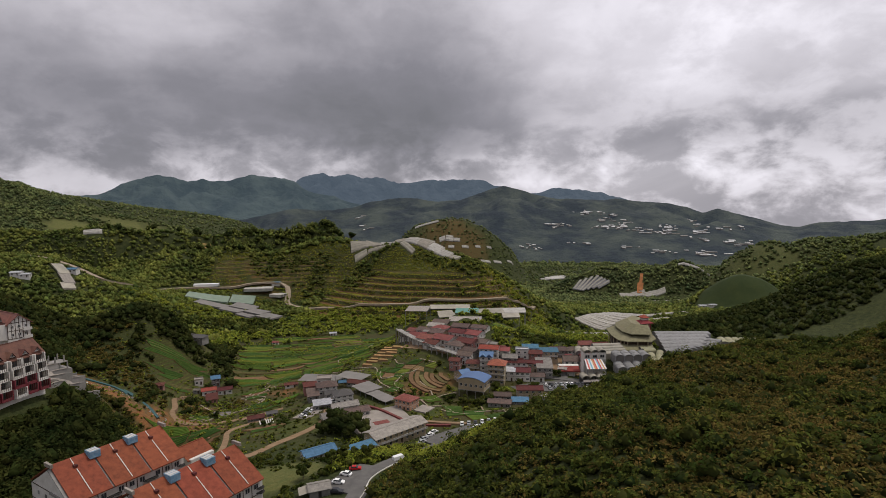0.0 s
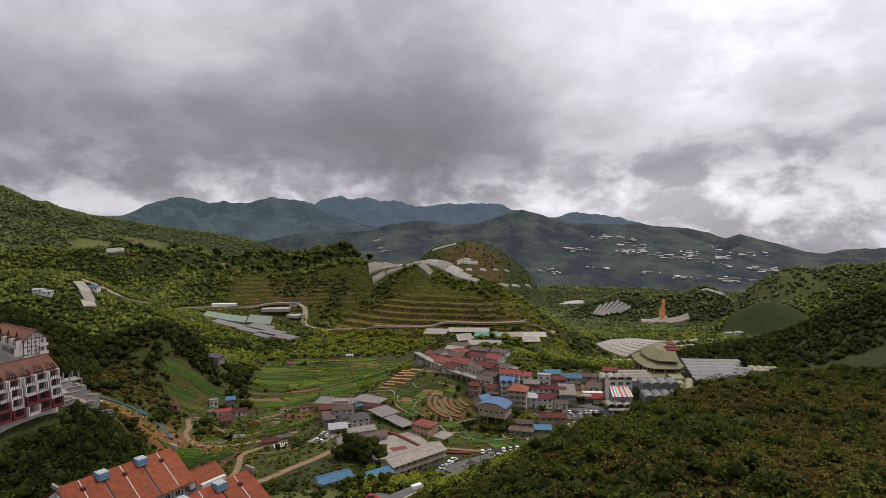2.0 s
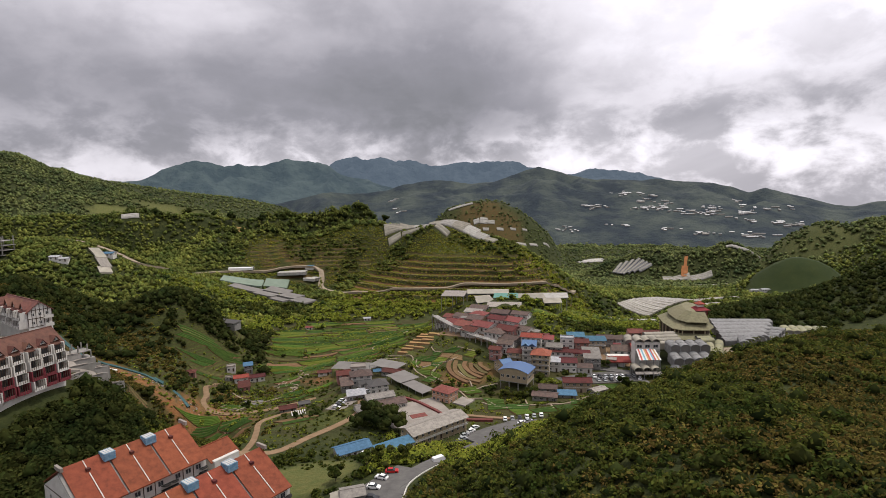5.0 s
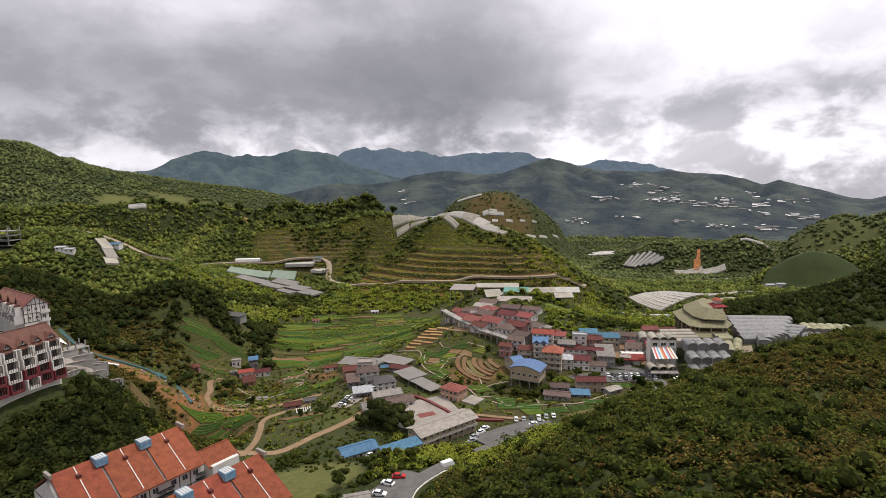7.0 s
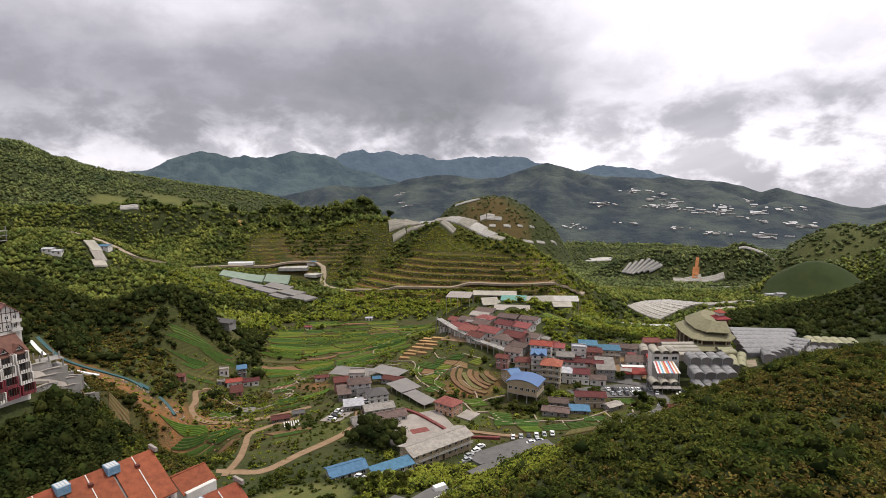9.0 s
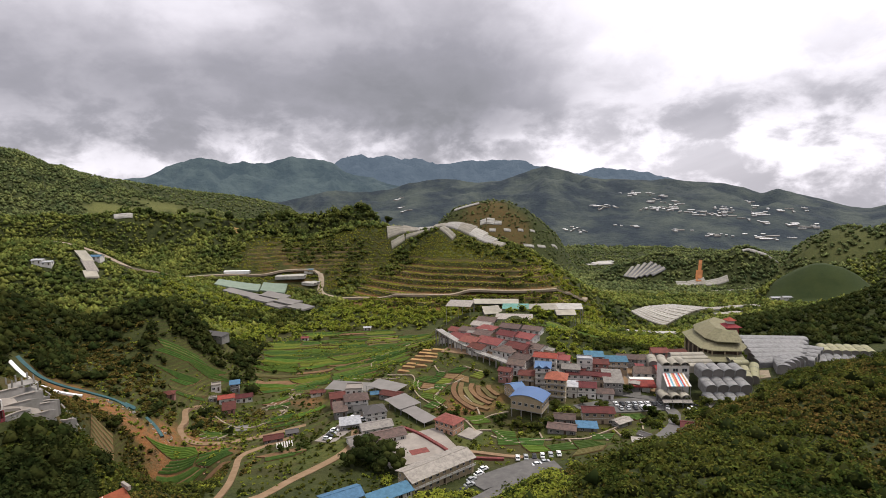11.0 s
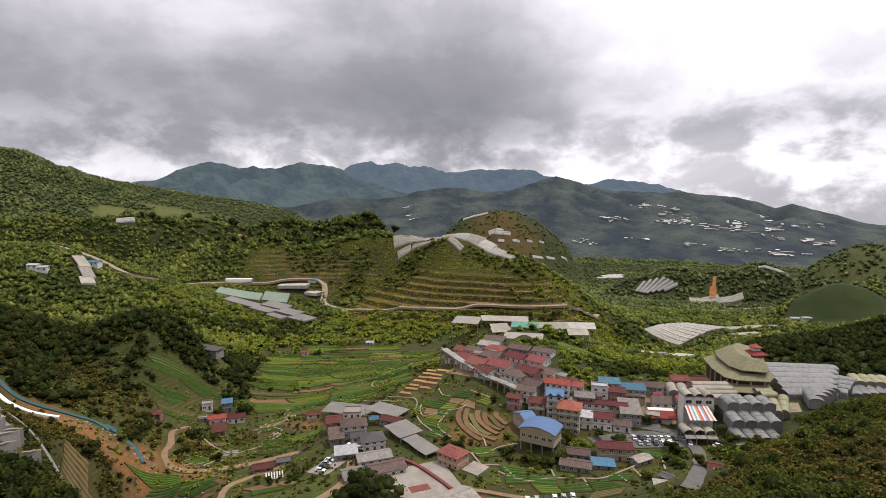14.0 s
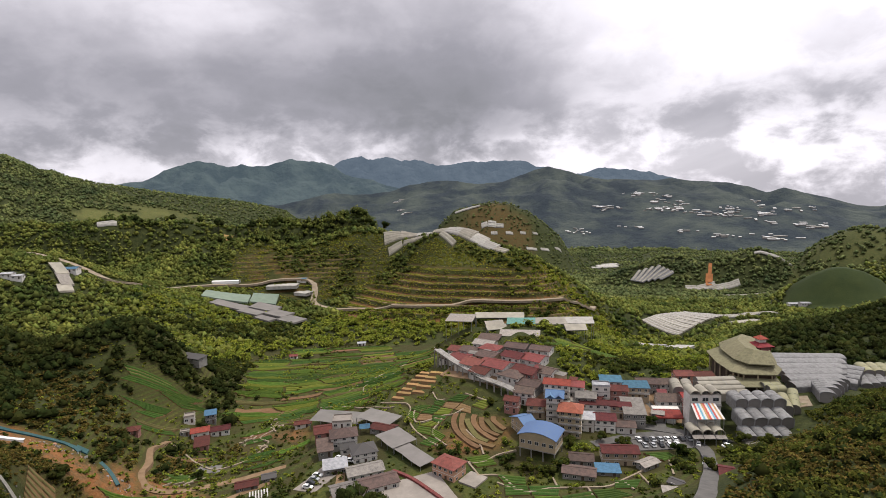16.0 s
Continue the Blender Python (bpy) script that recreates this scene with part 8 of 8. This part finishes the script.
cen, rad = scatter(15000, -165, 120, 150, 350, valley_scrub, 0.35, 1.2, 0.45, 0.2)
part_a = fbm(cen[:, 0], cen[:, 1], 18, 3, 55) > 0.5
woods("valley_scrub", cen[part_a], rad[part_a], 0.7, 16, 0.42, M_LEAF_LIGHT, M_LEAF_NEAR, "light green scrub between plots and houses", "scrub")
woods("valley_scrub", cen[~part_a], rad[~part_a], 0.7, 16, 0.42, M_LEAF_NEAR, M_LEAF_DARK, "dark green scrub between plots and houses", "scrub")


def hedges(x, y):
    return (oval(x, y, -78, 316, 48, 66, 8, 0.2) + oval(x, y, -88, 224, 38, 54, 10, 0.2)) * smooth(0.50, 0.60, fbm(x, y, 13, 3, 67))


x, y = rs.uniform(-140, -30, 9000), rs.uniform(165, 385, 9000)
ok = rs.uniform(size=9000) < hedges(x, y) * 0.75
x, y = x[ok], y[ok]
rad = rs.uniform(0, 1, len(x)) ** 2 * 1.0 + 0.3
cen = np.stack([x, y, height(x, y) + 0.25 + rad * 0.3], -1)
bright = fbm(x, y, 40, 2, 71) > 0.5
woods("field_bushes", cen[bright], rad[bright], 0.8, 18, 0.36, M_LEAF_LIGHT, M_LEAF_NEAR, "yellow-green bushes along the field edges", "bushes")
woods("field_bushes", cen[~bright], rad[~bright], 0.8, 18, 0.36, M_LEAF_NEAR, M_LEAF_DARK, "dark green bushes along the field edges", "bushes")


def gardens(x, y):
    m = oval(x, y, 62, 300, 62, 55, 0, 0.3) + 0.8 * oval(x, y, 25, 232, 55, 30, 0, 0.3) + 0.7 * oval(x, y, 0, 310, 50, 40, 0, 0.3)
    return np.clip(m, 0, 1)


cen, rad = scatter(6500, -60, 135, 195, 375, gardens, 0.8, 2.8, 0.7, 0.35)
part_a = fbm(cen[:, 0], cen[:, 1], 24, 3, 58) > 0.46
woods("garden_bushes", cen[part_a], rad[part_a], 0.9, 26, 0.6, M_LEAF_LIGHT, M_LEAF_NEAR, "lush bright green bushes round the town", "bushes")
woods("garden_bushes", cen[~part_a], rad[~part_a], 0.9, 26, 0.6, M_LEAF_NEAR, M_LEAF_DARK, "dark green bushes and small trees round the town", "bushes")


# low growth on the terraced hill and the western steps
def steps(x, y):
    m = np.clip(0.95 * oval(x, y, -10, 462, 112, 52, 4, 0.15) + 0.8 * oval(x, y, -150, 505, 78, 32, 5, 0.2), 0, 1)
    return m * (1 - smooth(0.05, 0.25, riser(x, y)))


cen, rad = scatter(42000, -235, 110, 405, 545, steps, 0.6, 1.35, 0.4, 0.10)
gold = rs.uniform(size=len(cen)) < 0.5
woods("terrace_crops", cen[gold], rad[gold], 0.75, 8, 0.6, M_LEAF_GOLD, M_LEAF_GOLD, "golden brown bushes planted along the terraces", "crops")
woods("terrace_crops", cen[~gold], rad[~gold], 0.75, 8, 0.6, M_LEAF_LIGHT, M_LEAF_GOLD, "golden green bushes planted along the terraces", "crops")


# shrubs along the lower side of the hill road
spots = []
for (ax, ay), (bx, by) in zip(HILL_ROAD[8:-1], HILL_ROAD[9:]):
    n = int(math.hypot(bx - ax, by - ay) / 0.8)
    for k in range(n):
        u = k / n
        spots.append((ax + (bx - ax) * u + rs.uniform(-1.2, 1.2), ay + (by - ay) * u - rs.uniform(3.2, 5.4)))
spots = np.array(spots)
rad = rs.uniform(0.6, 1.7, len(spots))
cen = np.stack([spots[:, 0], spots[:, 1], height(spots[:, 0], spots[:, 1]) + rad * 0.4], -1)
woods("roadside_shrubs", cen, rad, 0.95, 22, 0.6, M_LEAF_LIGHT, M_LEAF_NEAR, "green shrubs below the hill road", "shrubs")


def hill_clumps(x, y):
    hill = oval(x, y, -20, 496, 80, 20, 4, 0.2) * smooth(0.46, 0.54, fbm(x, y, 38, 3, 15))
    hill = np.maximum(hill, oval(x, y, 14, 478, 24, 14, -20, 0.3))
    west = oval(x, y, -160, 512, 85, 40, 5, 0.2) * smooth(0.47, 0.55, fbm(x, y, 34, 3, 19))
    return np.clip(np.maximum(hill, west), 0, 1)


cen, rad = scatter(5200, -250, 100, 425, 560, hill_clumps, 1.6, 3.8, 0.5, 0.5)
woods("hill_trees", cen, rad, 0.95, 30, 0.85, M_WOODS, M_LEAF_DARK, "dark leafy trees among the hill terraces", "trees")


# trees and thickets behind the fields
def thicket(x, y):
    m = oval(x, y, -95, 405, 85, 35, 5, 0.3) + oval(x, y, 30, 400, 70, 40, -10, 0.3) + oval(x, y, -180, 400, 60, 55, 0, 0.3) + 0.9 * oval(x, y, -140, 350, 50, 45, 0, 0.3) + oval(x, y, 65, 350, 50, 50, 0, 0.3) + oval(x, y, 90, 430, 60, 60, 0, 0.3)
    return np.clip(m, 0, 1) * 0.9


cen, rad = scatter(6500, -260, 170, 300, 500, thicket, 1.6, 4.0, 0.6, 0.45)
# lit: crowns given the brighter leaf colour, sunlight put into the foliage
lit = fbm(cen[:, 0], cen[:, 1], 35, 3, 41) > 0.38
woods("thicket", cen[lit], rad[lit], 0.9, 25, 1.0, M_LEAF_LIGHT, M_LEAF_NEAR, "yellow-green thicket behind the fields, sunlight put in its colour", "thicket")
woods("thicket", cen[~lit], rad[~lit], 0.9, 25, 1.0, M_LEAF_NEAR, M_LEAF_DARK, "green trees and thicket behind the fields", "thicket")


# forest of the ridges
def ridge_forest(x, y):
    r = np.hypot(x, y)
    m = smooth(330, 380, r) * (1 - smooth(0.15, 0.4, crops_or_works(x, y)))
    m = m * (1 - 0.8 * oval(x, y, -100, 400, 130, 45, 0, 0.2))
    m = m * (1 - 0.85 * oval(x, y, -10, 462, 108, 50, 4, 0.15) * (1 - smooth(0.46, 0.56, fbm(x, y, 40, 2, 15))))
    return np.clip(m, 0, 1)


cen, rad = scatter(30000, -640, 520, 330, 660, ridge_forest, 1.7, 4.2, 0.4, 0.40)
# crowns inside this oval take the darker leaf colour
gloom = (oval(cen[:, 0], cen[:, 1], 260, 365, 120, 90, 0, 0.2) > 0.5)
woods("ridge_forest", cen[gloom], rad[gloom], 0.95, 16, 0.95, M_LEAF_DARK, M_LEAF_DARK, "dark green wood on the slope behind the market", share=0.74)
woods("ridge_forest", cen[~gloom], rad[~gloom], 0.95, 10, 1.1, M_WOODS, M_WOODS, "dense green forest over the ridges", share=0.74)
cen, rad = scatter(18000, -470, -110, 300, 505, lambda x, y: ridge_forest(x, y) * (1 - 0.75 * oval(x, y, -150, 505, 70, 26, 5, 0.2)), 1.2, 3.0, 0.4, 0.40)
woods("ridge_forest", cen, rad, 0.95, 10, 0.9, M_WOODS, M_WOODS, "tangled green forest above the hill road", share=0.74)
cen, rad = scatter(1600, 96, 150, 225, 285, lambda x, y: oval(x, y, 122, 252, 24, 26, 30, 0.3), 0.8, 2.2, 0.4, 0.35)
woods("slope_scrub", cen, rad, 0.9, 28, 0.5, M_LEAF_NEAR, M_LEAF_DARK, "green scrub below the nursery tunnels", "scrub")
# the wood that closes the hill beside the nursery
cen, rad = scatter(9000, 150, 420, 150, 372, lambda x, y: (1 - hillside(x, y)) * smooth(175, 215, x) * (1 - smooth(335, 375, np.hypot(x, y))), 1.3, 3.4, 0.5, 0.40)
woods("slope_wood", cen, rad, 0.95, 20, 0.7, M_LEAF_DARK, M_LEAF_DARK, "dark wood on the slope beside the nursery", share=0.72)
cen, rad = scatter(1500, -560, 60, 520, 640, lambda x, y: ridge_forest(x, y) * smooth(545, 575, np.hypot(x, y)) * smooth(0.44, 0.54, fbm(x, y, 50, 3, 91)), 4.0, 6.5, 0.4, 0.9)
woods("ridge_trees", cen, rad, 1.25, 60, 1.1, M_WOODS, M_LEAF_DARK, "taller leafy trees along the crest of the ridge", "trees", share=0.62)


def far_wood(x, y):
    lawn = np.clip(np.maximum(lawn_cover(x, y) * 1.6, tea_cover(x, y) * 1.5), 0, 1)
    return (1 - lawn) * (1 - 0.4 * oval(x, y, 15, 960, 85, 75, 0, 0.3)) 


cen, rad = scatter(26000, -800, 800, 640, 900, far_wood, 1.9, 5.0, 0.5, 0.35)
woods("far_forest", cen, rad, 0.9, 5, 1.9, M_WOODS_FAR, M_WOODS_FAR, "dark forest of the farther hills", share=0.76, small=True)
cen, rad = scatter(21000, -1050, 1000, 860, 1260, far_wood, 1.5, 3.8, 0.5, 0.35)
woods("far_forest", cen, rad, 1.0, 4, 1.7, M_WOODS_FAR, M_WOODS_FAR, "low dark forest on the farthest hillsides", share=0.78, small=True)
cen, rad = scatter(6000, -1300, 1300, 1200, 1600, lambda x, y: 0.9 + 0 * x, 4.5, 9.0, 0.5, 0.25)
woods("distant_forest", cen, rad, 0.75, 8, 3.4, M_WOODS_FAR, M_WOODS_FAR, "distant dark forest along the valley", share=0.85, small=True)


def tree(x, y, h, crown_r, label, mat, conifer=False, z=None):
    """A tapered trunk with limbs, and a crown of many leaves."""
    zz = ground_z(x, y) if z is None else z
    ob = thing("tree", x, y, zz, 0, label, "tree")
    s = Shape()
    lean = rs.uniform(-0.06, 0.06, 2)
    prev, pr = Vector((0, 0, -0.6)), 0.05 * h * 0.5 + 0.08
    for k in range(1, 5):
        t = k / 4
        top = Vector((lean[0] * h * t, lean[1] * h * t, h * (0.72 if not conifer else 0.95) * t))
        nr = pr * 0.72
        d = 6
        v = [(prev.x + math.cos(2 * math.pi * i / d) * pr, prev.y + math.sin(2 * math.pi * i / d) * pr, prev.z) for i in range(d)]
        v += [(top.x + math.cos(2 * math.pi * i / d) * nr, top.y + math.sin(2 * math.pi * i / d) * nr, top.z) for i in range(d)]
        s.add(v, [(i, (i + 1) % d, (i + 1) % d + d, i + d) for i in range(d)])
        if k >= 2 and not conifer:
            for q in range(3):
                a = rs.uniform(0, 6.28)
                s.bar(top, top + Vector((math.cos(a) * crown_r * 0.6, math.sin(a) * crown_r * 0.6, crown_r * 0.4)), nr * 0.45, 4)
        prev, pr = top, nr
    part("trunk", s, M_TRUNK, ob)
    if conifer:
        n = 9
        zs = np.linspace(0.25, 0.97, n) * h
        cen = np.stack([lean[0] * zs, lean[1] * zs, zs], -1)
        rad = crown_r * (1.05 - np.linspace(0.0, 0.9, n))
        v, f = leaf_cloud(cen, rad, 0.55, 40, 0.5, 4)
    else:
        n = 7
        cen = rs.normal(size=(n, 3)) * crown_r * np.array([0.42, 0.42, 0.28]) + np.array([lean[0] * h, lean[1] * h, h - crown_r * 0.75])
        v, f = leaf_cloud(cen, np.full(n, crown_r * 0.62), 0.85, 120, 0.42 + crown_r * 0.03, 4)
    # dark leaf colour on the cores stands in for shade inside the crown
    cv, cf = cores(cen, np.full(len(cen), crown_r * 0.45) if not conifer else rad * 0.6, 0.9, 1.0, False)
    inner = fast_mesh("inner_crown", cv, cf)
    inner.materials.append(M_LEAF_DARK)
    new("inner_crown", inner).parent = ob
    me = fast_mesh("crown", v, f)
    me.materials.append(mat)
    crown = new("crown", me)
    crown.parent = ob
    return ob


for x, y, h, r in ((-41, 189, 10, 6.2), (-36, 186, 9.0, 5.4), (-31.5, 188.5, 9.5, 5.4), (-30, 183.5, 8, 4.6), (-45, 186, 7, 4.2), (-38, 191.5, 9, 5.2), (-34, 182.5, 7, 4.4)):
    tree(x, y, h, r, "broad dark shade tree beside the school yard", M_LEAF_DARK)
for x, y, h, r in ((-23, 146.5, 6, 2.6), (-29, 144, 7, 2.4), (-31, 139, 8, 2.3), (-27, 150, 5, 2.2), (-38, 135, 5, 2.4)):
    tree(x, y, h, r, "slender green roadside tree", M_LEAF_NEAR)
for x, y, h, r in ((22, 228, 5, 2.8), (18, 216, 5, 3.0), (14, 213.5, 5, 3.0), (33, 231.5, 4.5, 2.4), (40, 229, 4, 2.4), (56, 224, 5, 2.8), (52, 243, 5, 2.6), (58, 206.5, 5, 2.6), (8, 214.5, 4.5, 2.6), (-3, 250, 4, 2.2), (76, 228, 6, 2.6), (81, 223, 6, 2.8)):
    tree(x, y, h, r, "leafy garden tree among the town houses", M_LEAF_NEAR)
for x, y, h, r in ((-255, 548, 17, 7), (-228, 560, 13, 6), (-150, 562, 16, 7), (-128, 566, 20, 8), (-112, 560, 18, 7), (-96, 548, 15, 6), (-300, 545, 12, 6)):
    tree(x, y, h, r, "tall broad tree standing on the ridge", M_LEAF_DARK)
for x, y, h, r in ((-160, 556, 16, 3.0), (-153, 558, 18, 3.0), (-88, 560, 14, 3), (-240, 552, 14, 3), (-178, 550, 12, 2.6), (-70, 548, 14, 2.8), (150, 330, 9, 2.2)):
    tree(x, y, h, r, "dark conifer on the skyline of the ridge", M_LEAF_DARK, True)
tree(-69, 195, 3.2, 1.6, "small rounded fruit tree in a plot", M_LEAF_NEAR)
tree(-98, 219, 3.6, 2.2, "small dark tree beside the pond", M_LEAF_DARK)
tree(-121, 190, 5, 3.4, "round dark tree on the landslip edge", M_LEAF_DARK)
tree(-101, 190, 4, 2.8, "round dark tree beside the bare earth", M_LEAF_DARK)
